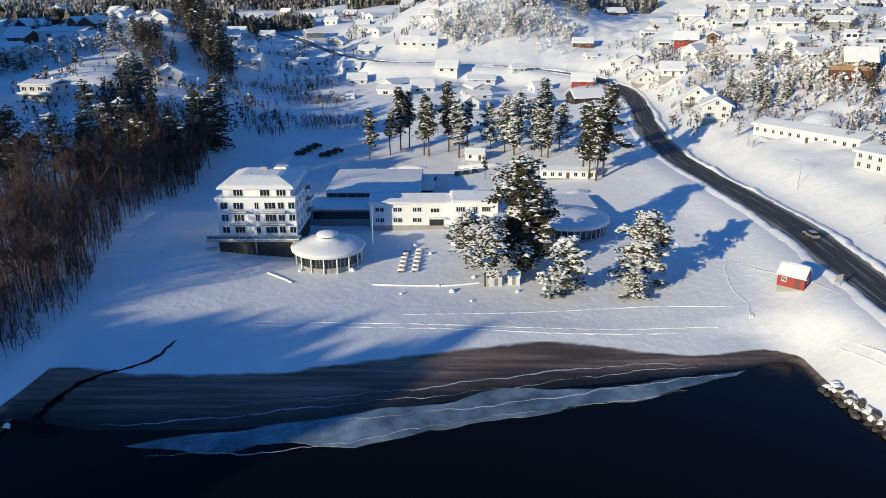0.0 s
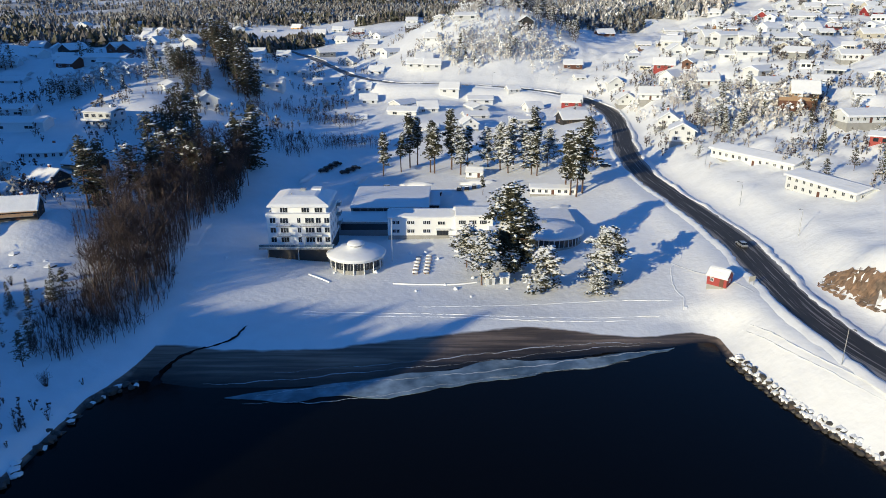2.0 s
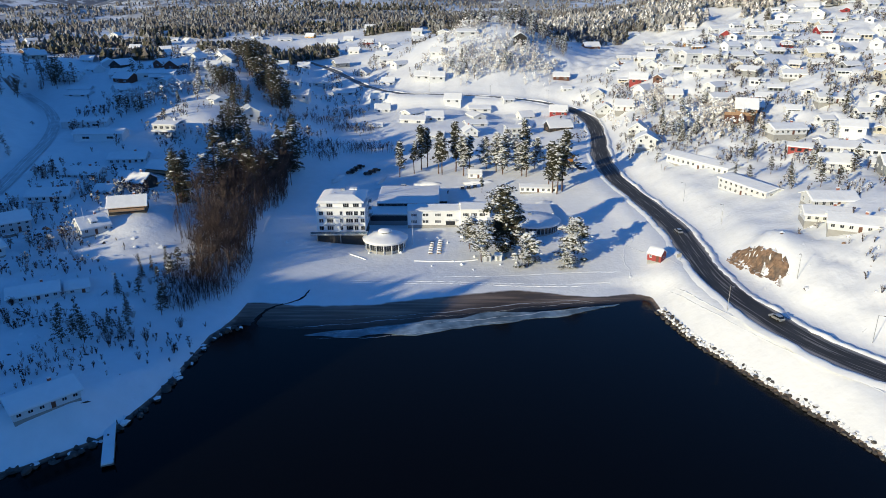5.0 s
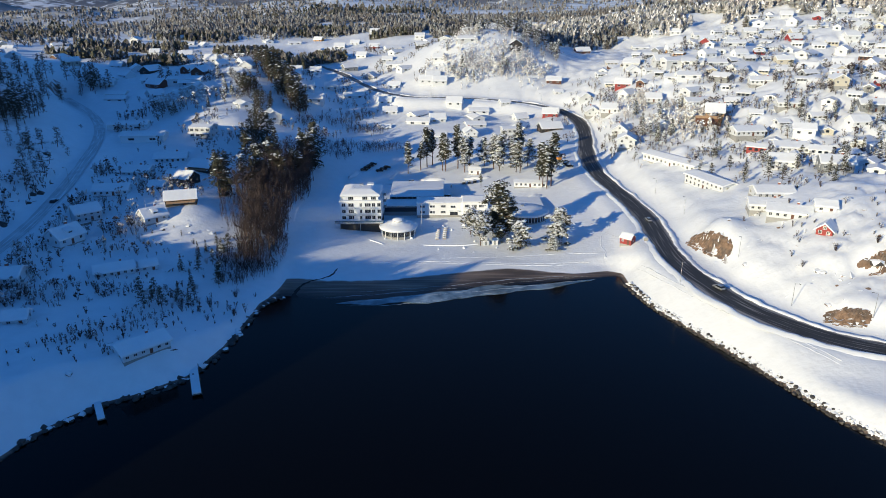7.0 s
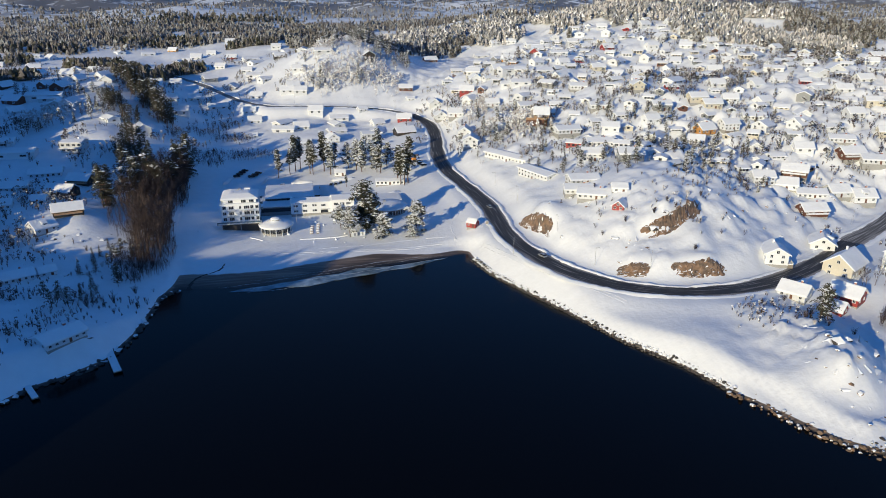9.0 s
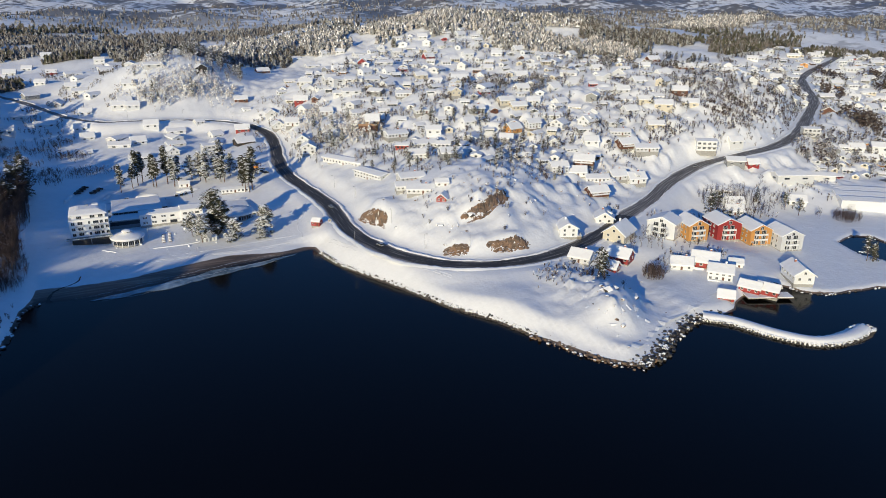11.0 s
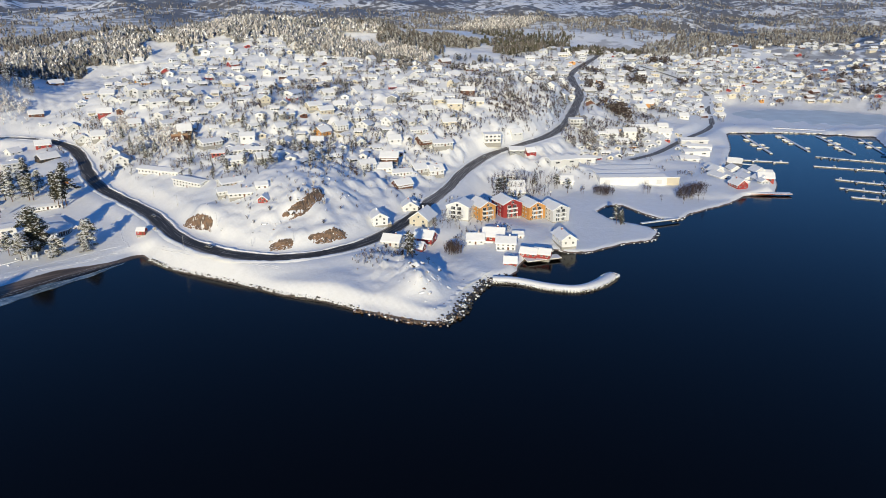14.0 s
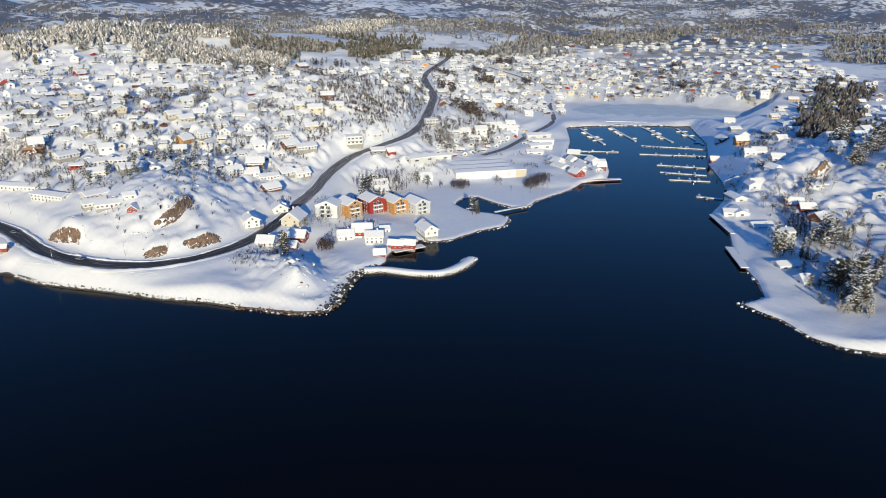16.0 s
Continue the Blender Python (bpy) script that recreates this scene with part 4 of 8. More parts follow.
def flat_hall():
    h = thing("conference_hall", pose(-20.0, 208.5, 3.6), "low flat-roofed hall with a clerestory window band in snow", "hall")
    part("wall", boxes((-13.5, 13.0, -14.0, 14.0, -2, 5.3)), GREY, h)
    part("roof", gable_roof(26.5, 28, 5.3, 0.3, 0.6, 0.5), ROOF_SNOW, h, "level sheet of roof snow")
    for k in range(9):
        put_window(h, -11.6 + k * 2.7, -14.0, 4.3, 0, 2.2, 1.1, 1, DARK)
    link = part("link_wall", boxes((-16.5, 1.5, -25.4, -14.01, -2, 3.6)), GREY, h)
    part("link_roof", boxes((-16.9, 1.6, -25.8, -14.4, 3.604, 4.1)), ROOF_SNOW, link)
    part("link_window", boxes((-15.5, 0.8, -25.46, -25.41, 0.8, 2.9)), GLASS, link)
    side = part("store_wall", boxes((13.01, 17.0, -6, 12, -2, 3.8)), DARK, h)
    part("store_roof", boxes((13.02, 17.3, -6.3, 12.3, 3.804, 4.2)), ROOF_SNOW, side)
    return h


def round_restaurant():
    p = thing("round_restaurant", pose(32.6, 174.6, 3.3), "low round restaurant with a curved window front and deep roof snow", "restaurant")
    bm = bmesh.new()
    disc_rings(bm, [(10.2, -2.0), (10.2, 0.9)], 48)
    part("base", bm, CONCRETE, p)
    bm = bmesh.new()
    disc_rings(bm, [(10.0, 0.9), (10.0, 3.4)], 48)
    part("glass_wall", bm, GLASS, p, "curved dark window front")
    for k in range(40):
        part("window_post", boxes((9.95, 10.2, -0.08, 0.08, 0.9, 3.4)), WHITE, p, at=pose(0, 0, 0, 0, 0, 9 * k))
    bm = bmesh.new()
    disc_rings(bm, [(10.6, 3.4), (10.9, 3.7), (10.8, 4.2), (10.2, 4.6), (4.0, 5.1), (0.5, 5.2)], 48)
    part("roof", bm, ROOF_SNOW, p, "rounded cap of roof snow", smooth_faces=True)
    link = part("link_wall", boxes((-19.0, -8.0, -1.0, 9.5, -2.0, 3.6)), PLASTER, p)
    part("link_roof", boxes((-19.4, -7.0, -1.4, 9.9, 3.604, 4.15)), ROOF_SNOW, link)
    for k in range(4):
        part_mesh("link_window", window_mesh(1.6, 1.3, 1), None, link, at=pose(-17.5 + 2.4 * k, -1.0, 1.9))
    back = part("rear_wall", boxes((-6.0, 9.0, 8.0, 22.0, -2.0, 3.9)), PLASTER, p)
    part("rear_roof", boxes((-6.4, 9.4, 7.6, 22.4, 3.904, 4.4)), ROOF_SNOW, back)
    part("roof_vent", boxes((-2.0, -0.6, 3.0, 4.4, 4.8, 5.9)), METAL, p)
    return p


hotel_block()
pavilion()
hotel_wing()
flat_hall()
round_restaurant()
hut = None
for x, y, turn in ((11.4, 142.3, 8), (15.6, 142.6, -6)):
    m = pose(x, y, ground_z(x, y), 0, 0, turn)
    if hut:
        copy_thing(hut, m)
    else:
        hut = thing("beach_hut", m, "small white beach hut capped with snow", "hut", "huts on the lawn")
        part("wall", gable_walls(2.6, 2.4, 2.0, 0.7, -0.6), WHITE, hut)
        part("roof", gable_roof(2.6, 2.4, 2.0, 0.7, 0.25, 0.35), ROOF_SNOW, hut)
        part("door", boxes((-0.4, 0.4, -1.24, -1.19, 0.05, 1.8)), GREY, hut)
pole = thing("flagpole", pose(-16.8, 158.9, ground_z(-16.8, 158.9)), "tall white flagpole on the snowy lawn", "flagpole")
bm = bmesh.new()
tube(bm, (0, 0, -0.5), (0, 0, 13.5), 0.10, 0.05, 8)
part("mast", bm, WHITE, pole)
bm = bmesh.new()
disc_rings(bm, [(0.05, 13.5), (0.14, 13.58), (0.14, 13.68), (0.02, 13.78)], 10)
part("knob", bm, YELLOW, pole)
for x, y in ((-130, 133), (-149, 81), (-105, 97), (-102, 161)):
    far_pole = copy_thing(pole, pose(x, y, ground_z(x, y)))
    far_pole.scale = (0.8, 0.8, 0.7)
    tagged(far_pole, "white flagpole in a snowy western garden")
table = None
for col in range(2):
    for r in range(6):
        x, y = -9.6 + col * 3.2 + r * 0.12, 150.5 + r * 2.5
        m = pose(x, y, ground_z(x, y) - 0.42, 0, 0, 4 * math.sin(5 * r + col))
        if table:
            copy_thing(table, m)
        else:
            table = thing("picnic_table", m, "wooden picnic table buried under a cushion of snow", "table", "tables on the lawn")
            part("top", boxes((-0.8, 0.8, -0.4, 0.4, 0.68, 0.76)), TAN, table)
            for s in (-1, 1):
                part("bench", boxes((-0.8, 0.8, s * 0.72 - 0.13, s * 0.72 + 0.13, 0.4, 0.46)), TAN, table)
                part("leg", boxes((s * 0.6 - 0.05, s * 0.6 + 0.05, -0.7, 0.7, -0.3, 0.68)), TAN, table)
            bm = bmesh.new()
            disc_rings(bm, [(0.86, 0.72), (0.98, 0.86), (0.8, 1.08), (0.3, 1.16)], 12)
            part("snow_cushion", bm, ROOF_SNOW, table, at=Matrix.Diagonal((1, 0.6, 1, 1)), smooth_faces=True)
wall_line = [(-15.6, 143.2), (-10, 142.6), (-4, 142.2), (2, 142.0), (8, 143.0)]
low_wall = ribbon("garden_wall", [(x, y, ground_z(x, y) + 0.15) for x, y in wall_line], ((-0.2, -0.6), (-0.17, 0.06), (-0.08, 0.16), (0.09, 0.15), (0.17, 0.06), (0.2, -0.6)), SNOW, 2.0)
tagged(low_wall, "low garden wall rounded over with snow", "wall")
terrace_wall = ribbon("terrace_edge", [(-40, 148, ground_z(-40, 148)), (-36, 145.5, ground_z(-36, 145.5)), (-33.5, 143.5, ground_z(-33.5, 143.5))],
                      ((-0.3, -0.6), (-0.2, 0.2), (0, 0.32), (0.2, 0.2), (0.3, -0.6)), SNOW, 2.0)
tagged(terrace_wall, "short snow-topped wall at the edge of the terrace", "wall")

# ---- apartment houses and sheds on the point ----
def apartment(x, y, turn, wall, label, tall=8.6, deep=13.0, wide=9.5):
    """Gable end towards -y with three tiers of balconies; ridge along y."""
    h = thing("apartment_house", pose(x, y, max(ground_z(x, y), 1.5), 0, 0, turn), label, "apartment house", "gabled houses at the cove")
    part("plinth", boxes((-wide / 2 + 0.1, wide / 2 - 0.1, -deep / 2 + 0.1, deep / 2 - 0.1, -3, 0.3)), CONCRETE, h)
    quarter = pose(0, 0, 0, 0, 0, 90)
    part("wall", gable_walls(deep, wide, tall, 3.0, 0.3), wall, h, at=quarter)
    part("roof", gable_roof(deep, wide, tall, 3.0, 0.6, 0.5), ROOF_SNOW, h, "thick snow on a steep gable", at=quarter)
    for r in range(3):
        z = 0.3 + 2.8 * r + 1.4
        for xx in (-2.6, 1.4):
            put_window(h, xx, -deep / 2, z, 0, 2.4, 1.9, 2)
        for yy in (-4, -0.5, 3.5):
            put_window(h, -wide / 2, yy, z, -90, 1.1, 1.3, 1)
            put_window(h, wide / 2, yy, z, 90, 1.1, 1.3, 1)
        if r:
            b = part("balcony", boxes((-3.9, 2.9, -deep / 2 - 1.8, -deep / 2 - 0.01, z - 1.4, z - 1.22)), WHITE, h)
            part("railing", boxes((-3.9, 2.9, -deep / 2 - 1.8, -deep / 2 - 1.72, z - 0.9, z - 0.35), (-3.9, -3.82, -deep / 2 - 1.72, -deep / 2 - 0.01, z - 0.9, z - 0.35)), WHITE, b)
            part("balcony_snow", boxes((-3.8, 2.8, -deep / 2 - 1.6, -deep / 2 - 0.02, z - 1.216, z - 1.0)), ROOF_SNOW, b)
    for xx in (-3.9, -0.5, 2.9):
        part("post", boxes((xx - 0.09, xx + 0.09, -deep / 2 - 1.8, -deep / 2 - 1.62, -1, 6.2)), WHITE, h)
    put_window(h, 0.0, -deep / 2, tall + 1.0, 0, 1.5, 1.5, 1)
    return h

apartment(233.0, 33.0, -62, WHITE, "white three-storey house with a long row of windows by the cove", 8.4, 12, 15)
apartment(245.0, 26.0, -14, YELLOW, "ochre three-storey gabled house with white balconies", 8.6, 15, 11)
apartment(267.0, 26.0, -16, RED, "red three-storey gabled house with white balconies", 9.0, 16, 13.5)
apartment(279.0, 15.5, -16, YELLOW, "ochre gabled house with balconies beside the red one", 8.4, 16, 12)
apartment(289.5, 4.5, -16, WHITE, "white three-storey gabled house with a glazed gable", 8.0, 16, 12.5)
quay_house = gable_house("quay_house", 15, 9, 4.6, 3.0, WHITE, "white gabled house on a stone quay", rows=1, per_row=5)
quay_house.matrix_basis = pose(255, -33, 2.2, 0, 0, 62)
for k, (x, y) in enumerate(((224.5, -33.5), (229.5, -39.0))):
    b = gable_house("boathouse", 9, 5.5, 3.2, 2.0, RED, "red boathouse with white trim over the water", "boathouse", per_row=3, ends=1, chimney=False)
    b.matrix_basis = pose(x, y, 1.4, 0, 0, 118)
long_house = gable_house("long_house", 36, 9, 4.0, 1.3, WHITE, "long low white terrace house under snow", per_row=12, ends=2, chimney=False)
long_house.matrix_basis = pose(115.0, 216.0, ground_z(111, 214) - 0.5, 0, 0, -62)
long_two = gable_house("long_house", 27, 10, 5.0, 1.2, WHITE, "white two-storey terrace house with tan end wall", rows=2, per_row=9, ends=2, chimney=False)
long_two.matrix_basis = pose(119.0, 172.0, ground_z(115, 170) - 1.0, 0, 0, -72)
part("end_cladding", boxes((13.502, 13.62, -4.9, 4.9, 0.4, 3.0)), TAN, long_two, "tan board cladding")
view_house = gable_house("hillside_house", 10, 8.5, 3.0, 3.8, TAN, "tan timber hillside house with a tall gable and wide deck", per_row=4, rows=1, chimney=True)
view_house.matrix_basis = pose(150, 259, ground_z(150, 257) + 0.5, 0, 0, -18)
deck = part("deck", boxes((-10.5, 4.0, -9.5, -5.0, -0.3, 0.2)), TAN, view_house)
part("deck_support", boxes((-10.2, 3.7, -9.3, -5.2, -4.5, -0.3)), BROWN, deck, "slatted brown deck base")
part("railing", boxes((-10.5, 4.0, -9.55, -9.45, 0.2, 1.2)), TAN, deck)
shed = gable_house("boat_shed", 5.0, 4.0, 3.0, 1.5, RED, "small red shed with a snow-laden roof beside the shore", "shed", per_row=2, ends=1, chimney=False, window=(0.7, 0.7), over=0.3)
shed.matrix_basis = pose(69.4, 128.0, ground_z(69.0, 127.4) + 0.1, 0, 0, -42)

warehouse = thing("warehouse", pose(411, 36, 3.2, 0, 0, -38), "large white three-bay warehouse with wide snowy roof", "warehouse")
for k in range(3):
    part("bay_wall", gable_walls(52, 14, 4.6, 1.1, -2), WHITE, warehouse, at=pose(0, -14 + 14 * k + 0.01 * k, 0))
    part("bay_roof", gable_roof(52, 14, 4.6, 1.1, 0.05, 0.35), ROOF_SNOW, warehouse, "snow on a shallow roof bay", at=pose(0, -14 + 14 * k, 0))
part("loading_bay", boxes((26.02, 36, -20, -4, -2, 4.2)), CREAM, warehouse)
part("loading_roof", boxes((26.03, 36.3, -20.3, -3.7, 4.204, 4.5)), ROOF_SNOW, warehouse)
for k in range(5):
    part("gate", boxes((-22 + 10 * k, -18 + 10 * k, -21.08, -21.0, -0.5, 2.8)), WHITE, warehouse)

garden_house = gable_house("garden_house", 7, 5, 2.8, 1.4, PLASTER, "small white garden house behind the hotel", "shed", per_row=2, ends=1, chimney=False, over=0.4)
garden_house.matrix_basis = pose(12, 250, ground_z(12, 250) - 0.2, 0, 0, -8)
annex = gable_house("hotel_annex", 17, 5.5, 2.6, 0.9, PLASTER, "long low white annex with small windows in snow", "annex", per_row=7, ends=1, chimney=False, over=0.4)
annex.matrix_basis = pose(40, 219, ground_z(40, 219) - 0.2, 0, 0, -6)

# houses: x, y, turn of the ridge, kind
HOUSES_VALLEY = (
    (-259, 391, 0, "b"), (-236, 357, -10, "b"), (-282, 467, 0, "v"), (-275, 496, 0, "v"), (-222, 384, 0, "v"), (-229, 485, 55, "v"),
    (-193, 442, -5, "v"), (-167, 391, 5, "b"), (-166, 437, 55, "v"), (-192, 373, -5, "B"), (-177, 346, 95, "v"), (-153, 724, -10, "y"),
    (-126, 639, 0, "v"), (-120, 669, -10, "v"), (-104, 680, -10, "v"), (-77, 619, 0, "r"), (-87, 741, -5, "v"), (-85, 570, -10, "v"),
    (-53, 751, -5, "b"), (-30, 651, -5, "v"), (-8, 469, 0, "v"), (-19, 440, -5, "v"), (-14, 444, 5, "v"), (-8, 436, 0, "v"),
)
HOUSES_VALLEY_B = (
    (-114, 419, 0, "v"), (-97, 443, -5, "v"), (-77, 425, 5, "b"), (-50, 402, 0, "v"), (-23, 351, -10, "b"), (-10, 356, 5, "v"),
    (-46, 343, 10, "s"), (-46, 387, 0, "v"), (-100, 378, 0, "v"), (3, 392, 0, "v"), (21, 387, 0, "b"), (41, 394, 5, "s"),
    (12, 323, 90, "v"), (39, 319, 10, "t"),
)
HOUSES_WEST = (
    (-135, 190, -22, "d"), (-131, 211, -12, "d"), (-146, 262, 0, "t"), (-176, 250, 4, "B"), (-195, 275, 4, "B"), (-168, 345, 70, "w"),
    (-188, 371, 4, "b"), (-188, 396, 75, "n"), (-201, 408, 60, "n"), (-212, 370, -30, "n"), (-249, 406, -35, "v"), (-235, 420, 60, "d"),
    (-181, 421, 70, "v"), (-161, 391, 10, "v"), (-159, 419, 80, "v"), (-253, 379, 5, "v"), (-231, 343, 5, "b"), (-154, 112, 65, "u"),
    (-157, 136, 50, "v"), (-158, 165, 10, "b"), (-129, 136, 40, "u"), (-121, 149, 15, "d"), (-128, 94, 30, "b"), (-118, 100, 25, "s"),
    (-141, 54, 20, "s"), (-162, 81, 10, "b"), (-96, 38, 50, "b"), (-160, 196, 6, "b"), (-152, 224, 4, "b"), (-141, 175, 5, "s"),
)
HOUSES_SLOPE_NORTH = (
    (72, 365, 0, "r"), (85, 439, -10, "n"), (106, 634, -5, "c"), (85, 414, 10, "s"), (101, 387, 80, "v"), (100, 356, 80, "v"),
    (107, 333, -5, "v"), (126, 375, -10, "r"), (124, 527, 10, "n"), (169, 633, 10, "b"), (172, 583, 5, "b"), (185, 553, 5, "b"),
    (205, 573, 5, "v"), (222, 567, -10, "v"), (139, 399, 85, "v"), (158, 395, 0, "v"), (176, 422, -5, "v"), (204, 437, 80, "r"),
    (167, 381, 10, "B"), (163, 348, 0, "b"), (190, 374, 0, "b"), (221, 419, -5, "b"), (259, 482, -5, "v"), (250, 421, -5, "b"),
)
HOUSES_SLOPE_NORTH_B = (
    (275, 436, 10, "r"), (154, 302, 5, "b"), (197, 308, -5, "b"), (237, 368, -10, "c"), (316, 386, -5, "v"), (284, 300, -20, "b"),
    (282, 379, -5, "b"), (382, 387, -15, "b"), (408, 351, 0, "b"), (382, 297, -15, "v"), (302, 512, -10, "v"), (335, 470, -10, "b"),
    (308, 466, -10, "b"), (234, 530, -5, "b"), (175, 423, -20, "y"), (175, 375, -20, "b"), (156, 353, -20, "b"), (135, 330, -15, "v"),
    (141, 413, -25, "v"),
)
HOUSES_SLOPE = (
    (155, 225, 5, "b"), (190, 254, -5, "b"), (104, 289, 80, "v"), (101, 260, 80, "v"), (128, 132, 5, "b"), (158, 271, -15, "y"),
    (221, 264, 80, "c"), (225, 236, -15, "g"), (238, 202, 15, "y"), (254, 201, -10, "v"), (227, 192, -25, "v"), (231, 90, -10, "n"),
    (226, 124, -20, "v"), (247, 112, -15, "b"), (254, 241, -10, "c"), (149, 170, -10, "v"), (164, 153, -15, "g"), (166, 198, -20, "b"),
    (122, 122, -20, "b"), (125, 110, -20, "b"), (135, 104, -20, "s"), (129, 90, 55, "R"), (251, 131, -35, "n"), (238, 120, -30, "v"),
)
HOUSES_TOWN = (
    (271, 191, 40, "v"), (291, 184, 20, "v"), (311, 178, -15, "b"), (295, 143, -5, "n"), (289, 275, -5, "v"), (261, 234, -5, "c"),
    (280, 242, -20, "v"), (316, 266, 0, "v"), (340, 275, -10, "v"), (278, 211, -15, "b"), (347, 238, -10, "b"), (359, 231, -10, "v"),
    (331, 186, -5, "v"), (529, 391, -10, "n"), (352, 194, -20, "c"), (304, 134, -25, "b"), (301, 159, -20, "b"), (359, 181, -45, "c"),
    (380, 175, -40, "c"), (349, 217, -30, "b"), (353, 128, -40, "t"), (381, 128, -25, "v"), (608, 230, -25, "g"), (658, 272, -45, "R"),
)
HOUSES_TOWN_B = (
    (592, 325, 20, "g"), (617, 321, 35, "g"), (860, 355, -40, "g"), (722, 248, -45, "v"), (658, 137, -40, "v"),
    (679, 213, -45, "v"), (672, 244, -50, "v"), (646, 174, -60, "y"),
)
HOUSES_HARBOUR = (
    (263, 112, -10, "v"), (274, 107, -10, "v"), (354, 101, -40, "g"), (366, 97, -25, "R"), (460, 128, -30, "t"), (494, 112, -35, "v"),
    (493, 99, -30, "v"), (555, 107, -45, "v"), (588, 118, -45, "v"), (547, 116, -45, "v"), (358, 52, -35, "v"), (321, 68, -30, "v"),
    (326, 85, -40, "b"), (376, 72, -25, "B"), (404, 75, -35, "B"), (312, 59, -35, "v"), (965, -53, -65, "v"), (556, 115, -50, "v"),
    (512, 105, -40, "v"), (561, 98, -45, "v"), (558, -3, -50, "s"), (541, 13, -60, "v"), (540, -1, -65, "v"), (507, -28, -55, "b"),
)
HOUSES_HARBOUR_B = (
    (480, -43, -50, "r"), (552, 55, -45, "B"), (526, 43, -40, "B"), (567, 70, -40, "B"), (505, 37, -45, "b"),
)
HOUSES_POINT = (
    (183, 51, 68, "w"), (217, 64, 62, "v"), (206, 37, 34, "W"), (171, 21, -50, "v"), (192, 18, -52, "r"), (181, 11, -52, "R"), (215, 0, -46, "v"),
    (226, -4, -54, "r"), (223, -17, -42, "v"), (240, -10, -50, "s"), (207, -36, -50, "R"),
)
HOUSES_EAST_SHORE = (
    (600, -126, -55, "y"), (547, -170, -50, "v"), (577, -111, -50, "R"), (554, -146, -65, "v"), (566, -150, -60, "v"), 
    (562, -210, -45, "v"), (657, -212, -45, "v"), (590, -226, -50, "v"), (476, -173, -40, "v"), (428, -227, -15, "n"),
    (350, -251, -45, "v"), (320, -243, -45, "v"), (417, -176, -55, "b"), (402, -197, -45, "b"), (382, -214, -55, "t"),
    (337, -228, -45, "b"), (929, -110, -65, "b"), (688, -95, -40, "g"), (762, -68, -60, "v"), (615, -156, -50, "v"),
)
HOUSES_EAST_SHORE_B = (
    (448, -206, -62, "r"), (440, -216, -62, "r"), (729, -196, -55, "R"), (668, -168, -50, "v"), (640, -190, -30, "v"), (702, -150, -50, "b"),
)
KINDS = {  # letter: name, length, depth, eave, rise, walls, label, rows, windows a row, extras
    "v": ("villa", 10.5, 8.5, 3.4, 2.8, WHITE, "white timber villa under a thick roof of snow", 1, 3, {}),
    "w": ("villa", 11, 9, 4.8, 2.4, WHITE, "white two-storey villa with a porch in snow", 2, 4, {"porch": True}),
    "W": ("villa", 14, 11, 5.2, 4.2, CREAM, "large pale cream villa under a broad snowy roof", 2, 4, {}),
    "u": ("villa", 10.5, 9, 3.6, 2.9, WHITE, "white villa with a roof dormer under snow", 1, 3, {"dormer": True}),
    "b": ("bungalow", 15, 9, 2.9, 1.7, WHITE, "long low white bungalow blanketed with snow", 1, 6, {}),
    "B": ("row_house", 24, 9, 5.0, 1.4, WHITE, "white two-storey row house with balconies", 2, 8, {"balcony": True}),
    "r": ("red_house", 11, 8, 4.0, 3.0, RED, "red timber house with white window frames", 1, 4, {"porch": True}),
    "R": ("red_cottage", 7, 5.5, 2.7, 2.2, RED, "small red cottage with white corner boards", 1, 2, {"chimney": False}),
    "y": ("ochre_house", 11, 8, 4.0, 3.0, YELLOW, "ochre timber house with a snowy roof", 1, 4, {}),
    "c": ("cream_house", 12, 8.5, 4.4, 2.4, CREAM, "cream-painted timber house on the slope", 1, 4, {}),
    "n": ("brown_house", 13, 9, 4.0, 2.8, BROWN, "dark brown timber house with white eaves", 1, 4, {"balcony": True, "trim": WHITE}),
    "d": ("dark_cabin", 14, 9, 3.8, 2.8, DARK, "dark stained timber house under a snowy gable", 1, 4, {"balcony": True, "trim": TAN}),
    "g": ("grey_house", 12, 9, 4.6, 2.0, GREY, "grey timber house with a low snowy roof", 1, 4, {}),
    "s": ("garage", 6.5, 5.5, 2.6, 1.4, WHITE, "small white garage with snow on its roof", 1, 2, {"chimney": False}),
}
built = {}
placed = [(115, 216), (119, 172), (150, 259), (68, 127), (411, 36), (420, 20), (395, 50), (255, -38), (241, 33), (252, 25), (271, 22), (280, 11), (289, -1),
          (-44, 169), (-20, 208), (0, 184), (33, 175)]


